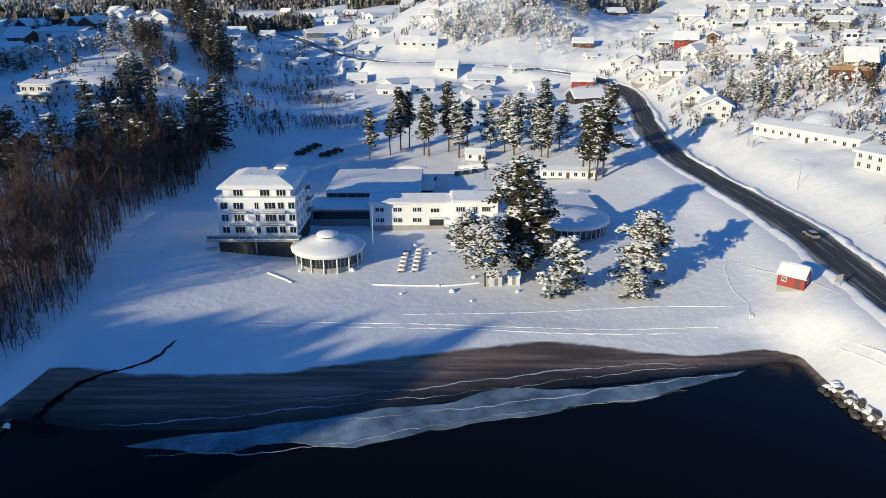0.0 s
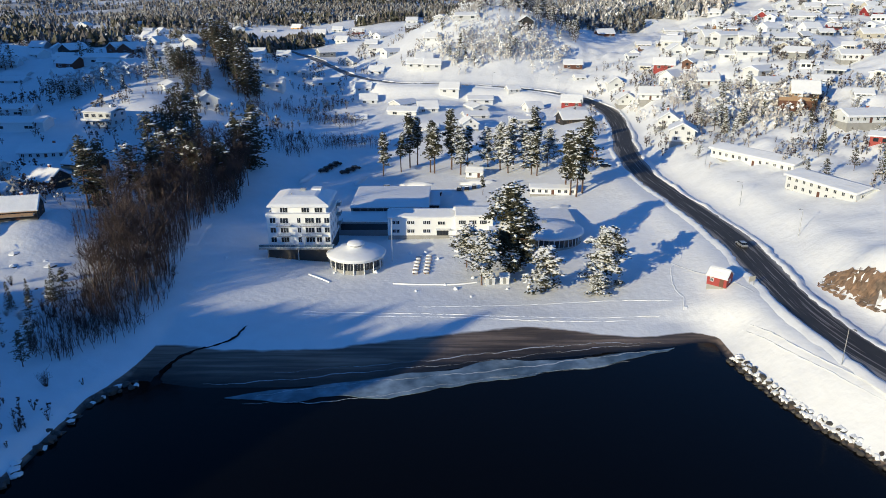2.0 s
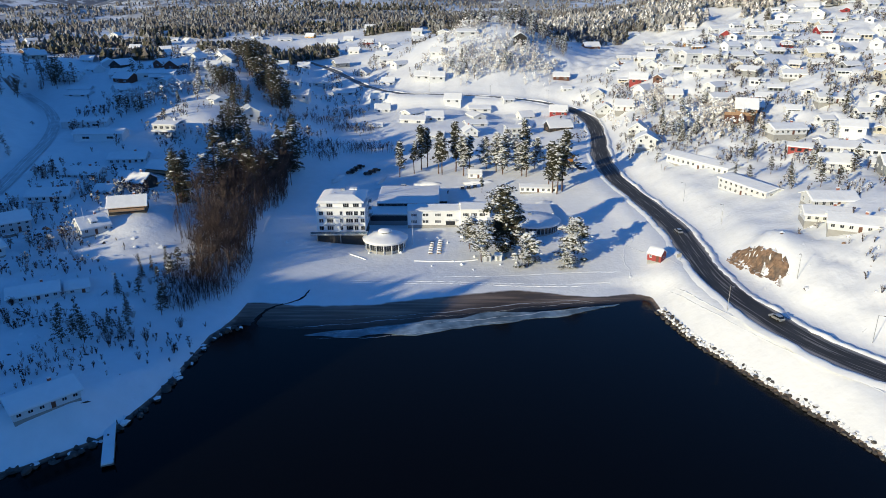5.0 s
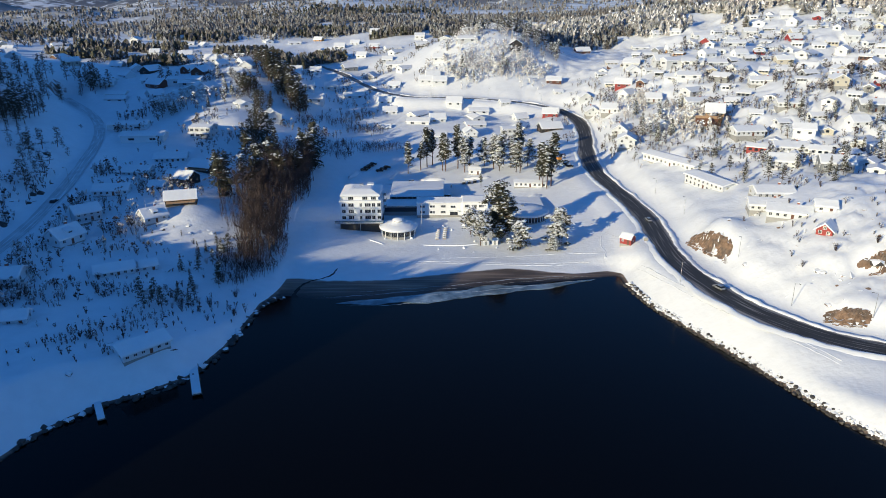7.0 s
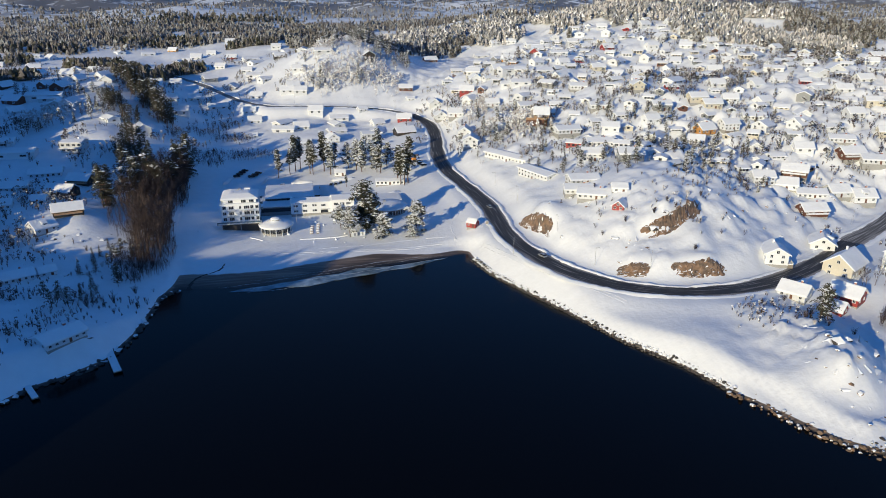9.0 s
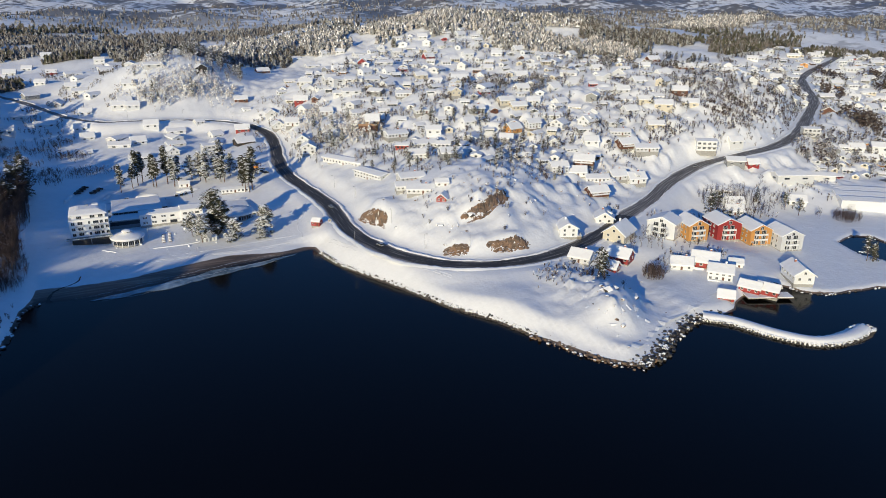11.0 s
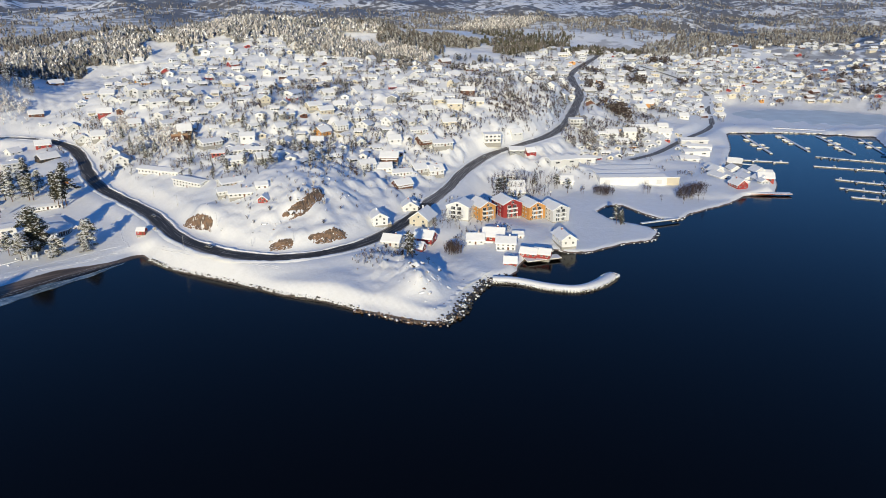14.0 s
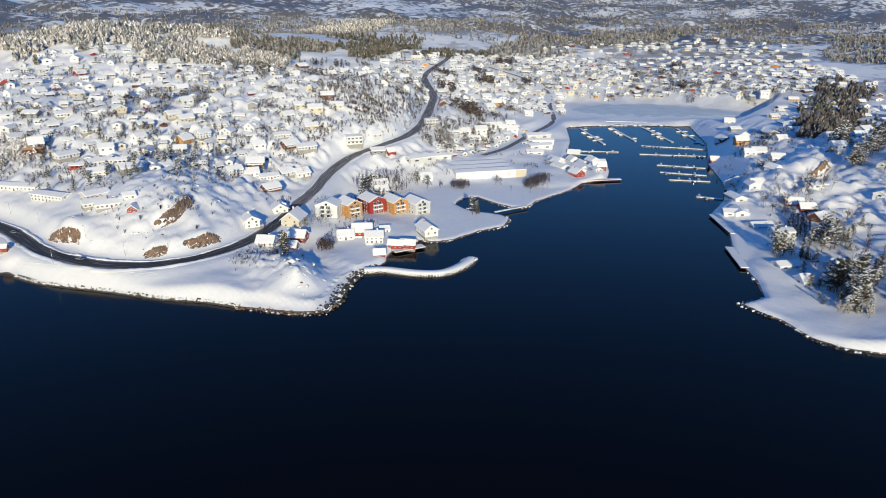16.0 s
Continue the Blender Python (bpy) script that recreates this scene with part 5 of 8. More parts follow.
def put_house(x, y, turn, kind, simple=False):
    rng = random.Random(int(x * 31 + y * 17))
    if kind == "v":
        kind = rng.choice("vvwu")
    z = ground_z(x, y) - (1.7 if simple else 1.0)
    m = pose(x, y, z, 0, 0, turn + rng.uniform(-9, 9))
    key = (kind, simple)
    if key in built:
        h = copy_thing(built[key], m)
    else:
        if kind == "t":
            h = block_house("square_house", 12.5, 10, 6.4, WHITE, "square white house with wide windows and balcony", 2, 4, terrace=not simple)
        else:
            name, length, depth, eave, rise, wall, label, rows, per_row, extra = KINDS[kind]
            if simple:
                extra = {k: v for k, v in extra.items() if k in ("chimney", "trim")}
                h = gable_house(name, length, depth, eave, rise, wall, label, rows=1, per_row=2, ends=1, plain_back=True, simple=True,
                                **{"chimney": False, **{k: v for k, v in extra.items() if k == "trim"}}, window=(length * 0.14, 1.1))
            else:
                h = gable_house(name, length, depth, eave, rise, wall, label, rows=rows, per_row=per_row, **extra)
        h.matrix_basis = m
        built[key] = h
    s = rng.uniform(0.9, 1.1)
    h.scale = (s, s * rng.uniform(0.95, 1.05), s)
    placed.append((x, y))
    return h


for district in (HOUSES_VALLEY, HOUSES_VALLEY_B, HOUSES_WEST, HOUSES_SLOPE_NORTH, HOUSES_SLOPE_NORTH_B, HOUSES_SLOPE, HOUSES_TOWN, HOUSES_TOWN_B, HOUSES_HARBOUR, HOUSES_HARBOUR_B, HOUSES_POINT, HOUSES_EAST_SHORE, HOUSES_EAST_SHORE_B):
    for x, y, turn, kind in district:
        put_house(x, y, turn, kind, simple=math.hypot(x - 60, y - 100) > 260 and kind not in "t")

rng = random.Random(11)
line_points = [(p[0], p[1]) for line, half, edge in ROADS for p in spline(line, 8.0)]
FILL = (  # middle x, y, reach x, reach y, houses, spacing, tilt of the rows
    (285, 340, 170, 190, 82, 21, -25), (590, 270, 110, 110, 45, 22, -35), (-60, 530, 140, 110, 30, 24, 0), (-290, 540, 220, 220, 44, 26, 20),
    (620, -200, 180, 110, 34, 25, -50), (480, 255, 120, 60, 9, 24, -30), (-140, 330, 90, 90, 3, 23, 10), (20, 345, 60, 40, 9, 20, 0))
spots = []
for cx, cy, rx, ry, many, gap, tilt in FILL:
    got, tries = 0, 0
    while got < many and tries < many * 40:
        tries += 1
        a, r = rng.uniform(0, 6.283), math.sqrt(rng.random())
        x, y = cx + rx * r * math.cos(a), cy + ry * r * math.sin(a)
        if min((x - p) ** 2 + (y - q) ** 2 for p, q in placed + spots) < gap * gap or min((x - p) ** 2 + (y - q) ** 2 for p, q in line_points) < 15 ** 2:
            continue
        if ground_z(x, y) < 2.5 or (x < 60 and y < 300 and x > -90) or edge_distance(np.array([x]), np.array([y]), LAGOON)[1][0]:
            continue
        spots.append((x, y))
        put_house(x, y, tilt + rng.choice((0, 45, 90)) + rng.uniform(-24, 24), rng.choice("vvvvvvubbbcgndb" if got % 3 else "vvubb"), True)
        got += 1



def town_stuff(label, spots_, many, seed, tilt, size=1.0, gap=18.0):
    """Distant streets of small timber houses joined into one mesh."""
    r = random.Random(seed)
    mats = (WHITE, ROOF_SNOW, GLASS, CREAM, GREY, RED, YELLOW, BROWN)
    seen, tries = [], 0
    while len(seen) < many and tries < many * 30:
        tries += 1
        cx, cy, rx, ry = r.choice(spots_)
        a, q = r.uniform(0, 6.283), math.sqrt(r.random())
        x, y = cx + rx * q * math.cos(a), cy + ry * q * math.sin(a)
        if all((x - p) ** 2 + (y - s) ** 2 > gap * gap for p, s in seen) and min((x - p) ** 2 + (y - s) ** 2 for p, s in placed) > (gap * 1.1) ** 2 and min((x - p) ** 2 + (y - s) ** 2 for p, s in line_points) > 100:
            seen.append((x, y))
    arr = np.array(seen)
    hs = land_height(arr[:, 0], arr[:, 1])
    lag = edge_distance(arr[:, 0], arr[:, 1], LAGOON)[1]
    verts, faces, index = [], [], []
    for (x, y), z, wet in zip(seen, hs, lag):
        if z < 2.0 or wet:
            continue
        L, D, E, R = r.uniform(4, 7), r.uniform(3.6, 4.8), r.uniform(2.2, 3.6), r.uniform(1.2, 2.4)
        L, D, E, R = L * size, D * size, E * size ** 0.5, R * size
        m = pose(x, y, z - 1.0, 0, 0, tilt + r.choice((0, 30, 90)) + r.uniform(-20, 20))
        wall = r.choice((0,) * 19 + (3,) * 6 + (4,) * 8 + (7, 7, 5, 6))

        def add(points, quads, mat):
            i = len(verts)
            verts.extend(tuple(m @ Vector(p)) for p in points)
            for f in quads:
                faces.append(tuple(i + k for k in f))
                index.append(mat)

        add([(sx * L, yy, zz) for sx in (-1, 1) for yy, zz in ((-D, -3), (D, -3), (D, E), (0, E + R), (-D, E))],
            [(0, 1, 2, 3, 4), (9, 8, 7, 6, 5), (4, 9, 5, 0), (1, 6, 7, 2)], wall)
        o = 0.6
        lo = E - R * o / D
        add([(sx * (L + o), yy, zz) for sx in (-1, 1) for yy, zz in ((-D - o, lo), (0, E + R), (D + o, lo), (D + o, lo + 0.4), (0, E + R + 0.5), (-D - o, lo + 0.4))],
            [(0, 1, 4, 5), (1, 2, 3, 4), (11, 10, 7, 6), (10, 9, 8, 7), (5, 4, 10, 11), (4, 3, 9, 10), (0, 5, 11, 6), (2, 8, 9, 3), (0, 6, 7, 1), (1, 7, 8, 2)], 1)
        for wx in (-0.6, 0.0, 0.6):
            add([(L * wx + dx, -D - 0.04, zz) for dx, zz in ((-0.8, 1.0), (0.8, 1.0), (0.8, 2.3), (-0.8, 2.3))], [(0, 1, 2, 3)], 2)
        for sx in (-1, 1):
            add([(sx * (L + 0.04), dy, zz) for dy, zz in ((-0.8, 1.0), (0.8, 1.0), (0.8, 2.3), (-0.8, 2.3))], [(0, 1, 2, 3)], 2)
    ob = mesh_object("far_houses", verts, faces, mats)
    ob.data.polygons.foreach_set("material_index", index)
    placed.extend(seen)
    return tagged(ob, label, "houses", kind="stuff")


town_stuff("distant white timber houses in dense snowy streets", [(830, 265, 300, 130), (900, 330, 260, 110), (760, 190, 100, 60)], 330, 31, -35)
town_stuff("far-off houses scattered beyond the harbour", [(1300, 200, 280, 240), (1150, 60, 160, 120)], 240, 32, -45)
town_stuff("rows of houses behind the frozen lagoon", [(1000, 130, 90, 80), (1010, 0, 60, 90), (1090, -50, 110, 90), (900, 230, 60, 30)], 190, 36, -40, 1.0, 15.0)
town_stuff("houses on the eastern headland", [(900, -180, 200, 90), (700, -260, 160, 60)], 90, 33, -55)
town_stuff("garages and sheds among the hillside houses", [(285, 350, 170, 190), (285, 420, 170, 110), (590, 290, 110, 90), (220, 190, 70, 70)], 230, 34, -25, 0.7, 12.0)
town_stuff("garages and sheds among the town's houses", [(830, 265, 300, 130), (760, 190, 100, 60), (520, 90, 70, 30), (440, 85, 30, 16)], 260, 35, -35, 0.55, 10.0)

# ---- trees ----
def tuft(verts, faces, c, r, rng, flat=0.6, mats=None, mat=0, sides=5):
    """A small ragged clump: a jittered star, peaked above and below."""
    i = len(verts)
    a0 = rng.uniform(0, 6.283)
    tilt = rng.uniform(-0.4, 0.4)
    for k in range(sides):
        a = a0 + k * 6.2832 / sides
        q = r * rng.uniform(0.4, 1.45)
        verts.append((c[0] + q * math.cos(a), c[1] + q * math.sin(a), c[2] + q * tilt * math.cos(a) - r * 0.12))
    verts.append((c[0] + rng.uniform(-0.2, 0.2) * r, c[1] + rng.uniform(-0.2, 0.2) * r, c[2] + r * flat))
    verts.append((c[0], c[1], c[2] - r * flat * 0.7))
    for k in range(sides):
        faces.append((i + k, i + (k + 1) % sides, i + sides))
        faces.append((i + (k + 1) % sides, i + k, i + sides + 1))
        if mats is not None:
            mats += [mat, mat]


def limb(verts, faces, a, b, r0, r1, sides=5):
    i = len(verts)
    a, b = Vector(a), Vector(b)
    d = (b - a).normalized()
    u = d.orthogonal().normalized()
    w = d.cross(u)
    for c, r in ((a, r0), (b, r1)):
        for k in range(sides):
            t = 6.2832 * k / sides
            verts.append(tuple(c + (u * math.cos(t) + w * math.sin(t)) * r))
    for k in range(sides):
        faces.append((i + k, i + (k + 1) % sides, i + sides + (k + 1) % sides, i + sides + k))


def tree_thing(name, label, trunk, crowns, m=None):
    t = thing(name, m or Matrix(), label, "tree")
    for pname, verts, faces, mat in [("trunk", *trunk)] + crowns:
        o = mesh_object(pname, verts, faces, mat, t)
        if pname != "trunk":
            o["kind"] = "stuff"
        if pname == "trunk":
            o.data.polygons.foreach_set("use_smooth", [True] * len(o.data.polygons))
    return t


def pine_shape(seed, tall=18.0, bare=0.45, wide=3.4, snow=0.55, tufts=430):
    """Bare red-brown trunk, crooked limbs and an open, uneven crown: each bough ends in flat pads of needles, some carrying snow."""
    rng = random.Random(seed)
    tv, tf, nv, nf, sv, sf = [], [], [], [], [], []
    lean = (rng.uniform(-0.05, 0.05) * tall, rng.uniform(-0.05, 0.05) * tall)
    at = lambda f: (lean[0] * f * f + 0.25 * math.sin(5 * f + seed), lean[1] * f * f + 0.25 * math.sin(4 * f + 2 * seed), tall * f)
    thick = 0.013 * tall
    for k in range(7):
        f0, f1 = k / 7, (k + 1) / 7
        p0 = at(f0) if k else (at(0)[0], at(0)[1], -0.8)
        limb(tv, tf, p0, at(f1), thick * (1 - f0) ** 0.8 + 0.04, thick * (1 - f1) ** 0.8 + 0.03, 7)
    boughs = max(20, int(tall * 2.0))
    per = max(3, tufts // (boughs * 3))
    sides, full = (5, 1.0) if tufts > 2000 else (3, 1.25)
    lobes = [(rng.uniform(0, 6.283), rng.uniform(0.1, 0.9), rng.uniform(0.35, 0.75)) for k in range(6)]
    for k in range(boughs):
        f = bare + (1 - bare) * ((k + rng.random()) / boughs) ** 0.92 * 0.98
        g = (f - bare) / (1 - bare)
        a = k * 2.4 + rng.uniform(-0.6, 0.6)
        reach = wide * (0.62 + 0.5 * math.sin(math.pi * min(1.0, 0.25 + g * 0.6))) * (max(0.03, 1 - g ** 1.5)) ** (0.42 if tufts > 3000 else 0.6) * rng.uniform(0.42, 1.08)
        for la, lg, cut in lobes:
            if abs((a - la + 3.1416) % 6.2832 - 3.1416) < 0.7 and abs(g - lg) < 0.2:
                reach *= 1 - cut
        s = at(f)
        rise = rng.uniform(-0.15, 0.35) + 0.35 * g
        e = (s[0] + reach * math.cos(a), s[1] + reach * math.sin(a), s[2] + reach * rise)
        limb(tv, tf, s, e, 0.02 + 0.022 * reach, 0.02, 4)
        load = min(1.0, max(0.0, snow * 1.25 + rng.uniform(-0.55, 0.4) * min(1.0, 0.15 + 3 * snow)))
        for pad in range(3):
            t = (0.45, 0.8, 1.05)[pad] + rng.uniform(-0.1, 0.1)
            c = [s[i] + (e[i] - s[i]) * t + rng.gauss(0, 0.16 * wide * 0.3) for i in range(3)]
            span = (0.22 + 0.085 * wide) * rng.uniform(0.7, 1.3)
            if rng.random() < load * 0.75:
                tuft(sv, sf, (c[0], c[1], c[2] + span * 0.5), span * rng.uniform(0.9, 1.5), rng, 0.28, sides=8)
            for j in range(per):
                u, w, h = rng.gauss(0, span), rng.gauss(0, span), rng.gauss(0, span * 0.42)
                r = rng.uniform(0.2, 0.46) * (tall / 18) ** 0.4 * full
                q = (c[0] + u, c[1] + w, c[2] + h - 0.18 * (u * u + w * w) / span)
                tuft(nv, nf, q, r, rng, 0.45, sides=sides)
                if rng.random() < load * (0.46 if h > -0.1 * span else 0.10):
                    tuft(sv, sf, (q[0] + rng.gauss(0, 0.06), q[1] + rng.gauss(0, 0.06), q[2] + r * 0.32), r * rng.uniform(0.9, 2.3), rng, 0.30, sides=sides)
    return (tv, tf), (nv, nf), (sv, sf)


def pine(seed, tall=18.0, bare=0.45, wide=3.4, snow=0.55, tufts=430, label="tall Scots pine with snow on its branches"):
    stem, crown, load = pine_shape(seed, tall, bare, wide, snow, tufts)
    return tree_thing("pine_tree", label, (*stem, BARK), [("crown", *crown, NEEDLES), ("crown_snow", *load, CROWN_SNOW)])


def spruce(seed, tall=14.0, snow=0.6, label="dense spruce with snow-laden drooping branches"):
    rng = random.Random(seed)
    tv, tf, nv, nf, sv, sf = [], [], [], [], [], []
    limb(tv, tf, (0, 0, -0.8), (0, 0, tall * 0.98), 0.22, 0.03, 6)
    layers = 17
    for k in range(layers):
        f = 0.08 + 0.9 * k / layers
        reach = tall * 0.2 * (1.02 - f) * rng.uniform(0.85, 1.15) + 0.15
        for j in range(max(4, int(13 * (1.05 - f)))):
            a = rng.uniform(0, 6.283)
            for t in (0.35, 0.68, 1.0):
                q = reach * t * rng.uniform(0.8, 1.15)
                c = (q * math.cos(a), q * math.sin(a), tall * f - q * 0.35 + rng.uniform(-0.2, 0.2))
                r = rng.uniform(0.28, 0.5)
                tuft(nv, nf, c, r * 1.15, rng, 0.5, sides=3)
                if rng.random() < snow:
                    tuft(sv, sf, (c[0], c[1], c[2] + r * 0.4), r * rng.uniform(0.7, 1.1), rng, 0.4, sides=3)
    return tree_thing("spruce_tree", label, (tv, tf, BARK), [("crown", nv, nf, NEEDLES), ("crown_snow", sv, sf, CROWN_SNOW)])


def birch(seed, tall=14.0, mat=None, label="leafless birch with a haze of fine twigs", spread=0.45, fine=3):
    """Bare broadleaf: a forking trunk down to thin twigs."""
    rng = random.Random(seed)
    tv, tf, wv, wf = [], [], [], []

    def grow(a, d, length, r, level):
        b = a + d * length
        limb(tv if level < 2 else wv, tf if level < 2 else wf, a, b, r, r * 0.55, 5 if level < 2 else 3)
        if level > fine:
            return
        for k in range(4 if level < 3 else 5):
            t = rng.uniform(0.35, 1.0)
            nd = (d + Vector((rng.gauss(0, spread), rng.gauss(0, spread), rng.uniform(0.0, 0.35)))).normalized()
            grow(a + (b - a) * t, nd, length * rng.uniform(0.45, 0.7), max(r * 0.5, 0.03), level + 1)

    grow(Vector((0, 0, -0.6)), Vector((rng.uniform(-0.08, 0.08), rng.uniform(-0.08, 0.08), 1)).normalized(), tall * 0.52, 0.16, 0)
    return tree_thing("bare_tree", label, (tv, tf, PALE_BARK), [("twig_crown", wv, wf, mat or TWIGS)])


def shrub(seed, tall=2.2, mat=None, label="leafless shrub poking out of the snow"):
    rng = random.Random(seed)
    tv, tf, wv, wf = [], [], [], []
    for k in range(26):
        a, q = rng.uniform(0, 6.283), rng.uniform(0.2, 1.0) * tall * 0.45
        e = Vector((q * math.cos(a), q * math.sin(a), tall * rng.uniform(0.6, 1.0)))
        limb(tv, tf, (0.1 * math.cos(a), 0.1 * math.sin(a), -0.3), e, 0.035, 0.012, 3)
        for j in range(5):
            s = e * rng.uniform(0.4, 1.0)
            limb(wv, wf, s, s + Vector((rng.gauss(0, 0.4), rng.gauss(0, 0.4), rng.uniform(0.1, 0.6))), 0.014, 0.006, 3)
    t = thing("shrub", Matrix(), label, "shrub")
    mesh_object("stem", tv, tf, mat or TWIGS, t)
    mesh_object("twig_crown", wv, wf, mat or TWIGS, t)
    return t


class Grower:
    """Plants the first of each kind where it is wanted and copies it afterwards."""
    def __init__(self, makers):
        self.makers, self.made = makers, {}

    def plant(self, k, x, y, scale=1.0, turn=0.0, group="", sink=0.1):
        k %= len(self.makers)
        m = pose(x, y, ground_z(x, y) - sink, 0, 0, turn)
        if k in self.made:
            t = copy_thing(self.made[k], m)
        else:
            t = self.makers[k]()
            t.matrix_basis = m
            self.made[k] = t
        t.scale = (scale, scale, scale * (0.93 + 0.14 * ((x * 7.3 + y * 3.1) % 1.0)))
        if group:
            t["group"] = group
        return t


lawn_trees = Grower([lambda: pine(1, 25, 0.10, 8.4, 0.32, 7500, "great old pine with a wide dark crown, snow on its boughs"),
                     lambda: pine(2, 16, 0.28, 5.4, 0.9, 3600, "slender pine thick with clinging snow"),
                     lambda: pine(3, 12.5, 0.05, 5.8, 0.8, 3400, "bushy young pine buried in snow"),
                     lambda: pine(4, 20, 0.06, 7.4, 1.0, 5200, "broad pine hung with heavy snow")])
for k, x, y, s in ((0, 17.2, 148.5, 1.0), (0, 21.0, 153.0, 0.82), (1, 9.1, 141.5, 1.0), (1, 5.6, 154.0, 0.85), (2, 26.0, 136.0, 1.0), (3, 41.5, 137.5, 0.86), (2, 39.5, 132.5, 0.55)):
    lawn_trees.plant(k, x, y, s, (x * 37) % 360, "pines on the hotel lawn")
grove = Grower([lambda: pine(11, 22, 0.30, 3.9, 0.42, 2300), lambda: pine(12, 20, 0.24, 3.7, 0.7, 2300), lambda: pine(13, 24, 0.28, 4.2, 0.25, 2400, "tall dark pine with little snow"),
                lambda: pine(14, 17, 0.2, 3.9, 0.8, 2100, "pine whitened with clinging snow"), lambda: pine(15, 21, 0.42, 3.4, 0.3, 2100, "tall pine with a high open crown")])
GROVE = ((-27, 257), (-16, 267), (-13, 271), (-7, 260), (-5, 258), (6, 254), (9, 258), (23, 256), (26, 251), (33, 255), (35, 245), (37, 243), (43, 254), (45, 218),
         (46, 215), (48, 213), (51, 216), (14, 224), (2, 262), (-20, 262), (29, 262), (39, 262), (53, 236), (18, 262))
for i, (x, y) in enumerate(GROVE):
    grove.plant(i * 7 // 3, x, y, (0.4 if (x, y) == (14, 224) else 1.0) * (0.85 + 0.3 * ((i * 0.37) % 1)), i * 77, "pines behind the hotel")
wood_pines = Grower([lambda: pine(21, 17, 0.22, 5.0, 0.04, 640, "dark pine in the shaded wood"), lambda: spruce(22, 15, 0.12, "dark spruce dusted with snow"),
                     lambda: pine(23, 15, 0.28, 4.6, 0.28, 600)])
thicket = Grower([lambda: birch(31, 16), lambda: birch(32, 18, None, "tall bare birch with pale limbs"), lambda: birch(33, 14), lambda: birch(34, 12)])
frosted = Grower([lambda: birch(41, 9, RIME_TWIGS, "bare tree furred white with rime"), lambda: birch(42, 7, RIME_TWIGS, "small tree furred white with rime"),
                  lambda: pine(43, 11, 0.2, 2.8, 0.95, 330, "small pine plastered with snow"), lambda: spruce(44, 9, 0.9, "young spruce plastered with snow")])
bushes = Grower([lambda: shrub(51), lambda: shrub(52, 3.0), lambda: shrub(53, 1.8, RIME_TWIGS, "shrub furred white with rime")])
rng = random.Random(7)
line_points = [(p[0], p[1]) for line, half, edge in ROADS for p in spline(line, 6.0)]


def free(x, y, house_gap=8.0, road_gap=8.0):
    return (min((x - p) ** 2 + (y - q) ** 2 for p, q in placed) > house_gap ** 2
            and min((x - p) ** 2 + (y - q) ** 2 for p, q in line_points) > road_gap ** 2 and ground_z(x, y) > 1.0)


def scatter(grower, many, spots, scale=(0.8, 1.15), group="", gap=8.0):
    """Plants trees inside ovals (x, y, reach x, reach y, lean of the oval in degrees)."""
    got = tries = 0
    while got < many and tries < many * 20:
        tries += 1
        cx, cy, rx, ry, lean = rng.choice(spots)
        a, r = rng.uniform(0, 6.283), math.sqrt(rng.random())
        u, v = rx * r * math.cos(a), ry * r * math.sin(a)
        c, s = math.cos(radians(lean)), math.sin(radians(lean))
        x, y = cx + u * c - v * s, cy + u * s + v * c
        if free(x, y, gap):
            grower.plant(rng.randrange(len(grower.makers)), x, y, rng.uniform(*scale), rng.uniform(0, 360), group)
            got += 1


scatter(thicket, 118, [(-91, 165, 13, 36, 4), (-88, 205, 11, 30, 0), (-82, 130, 7, 18, 0), (-92, 228, 14, 18, 0)], (0.85, 1.35), "leafless wood beside the lawn")
scatter(wood_pines, 17, [(-97, 250, 12, 9, 0), (-84, 248, 5, 8, 0)], (1.1, 1.5), "pines at the edge of the wood", 7)
scatter(wood_pines, 17, [(-106, 216, 6, 22, 0), (-100, 190, 5, 14, 0), (-90, 220, 8, 14, 0)], (0.95, 1.35), "pines at the edge of the wood", 7)
scatter(wood_pines, 6, [(-109, 174, 3, 6, 0)], (1.1, 1.35), "tall pines standing out from the wood", 5)
scatter(wood_pines, 24, [(-98, 98, 9, 20, 20), (-104, 80, 10, 12, 0), (-95, 118, 6, 12, 0)], (0.3, 0.52), "young pines on the west shore")
scatter(frosted, 26, [(-182, 325, 14, 14, 0), (-150, 350, 8, 14, 0), (-170, 310, 14, 10, 0)], (0.6, 1.0), "white trees on the western knoll", 6)
scatter(frosted, 50, [(28, 465, 42, 34, 0), (125, 300, 22, 50, 0)], (0.7, 1.2), "white trees on the knoll", 6)
scatter(frosted, 40, [(170, 180, 60, 60, 0), (150, 250, 60, 60, 0), (230, 150, 60, 60, 0)], (0.4, 0.8), "snowy garden trees")
scatter(wood_pines, 24, [(180, 190, 70, 70, 0)], (0.35, 0.6), "garden pines")
scatter(wood_pines, 16, [(165, 150, 40, 40, 0), (215, 140, 30, 30, 0), (240, 250, 60, 60, 0)], (0.35, 0.6), "dark garden pines", 6)
scatter(bushes, 50, [(190, 110, 70, 40, 0), (-90, 90, 16, 40, 20), (150, 70, 50, 20, 0), (-110, 110, 30, 40, 0), (160, 0, 20, 20, 0)], (0.6, 1.5), "shrubs in the snow", 6)
scatter(thicket, 34, [(395, -25, 30, 12, -20), (389, 0, 4, 4, 0), (197, -4, 6, 5, 0), (212, 22, 10, 6, 0), (340, 45, 20, 20, 0), (330, 60, 40, 14, 20)], (0.4, 0.7), "leafless trees by the cove", 7)
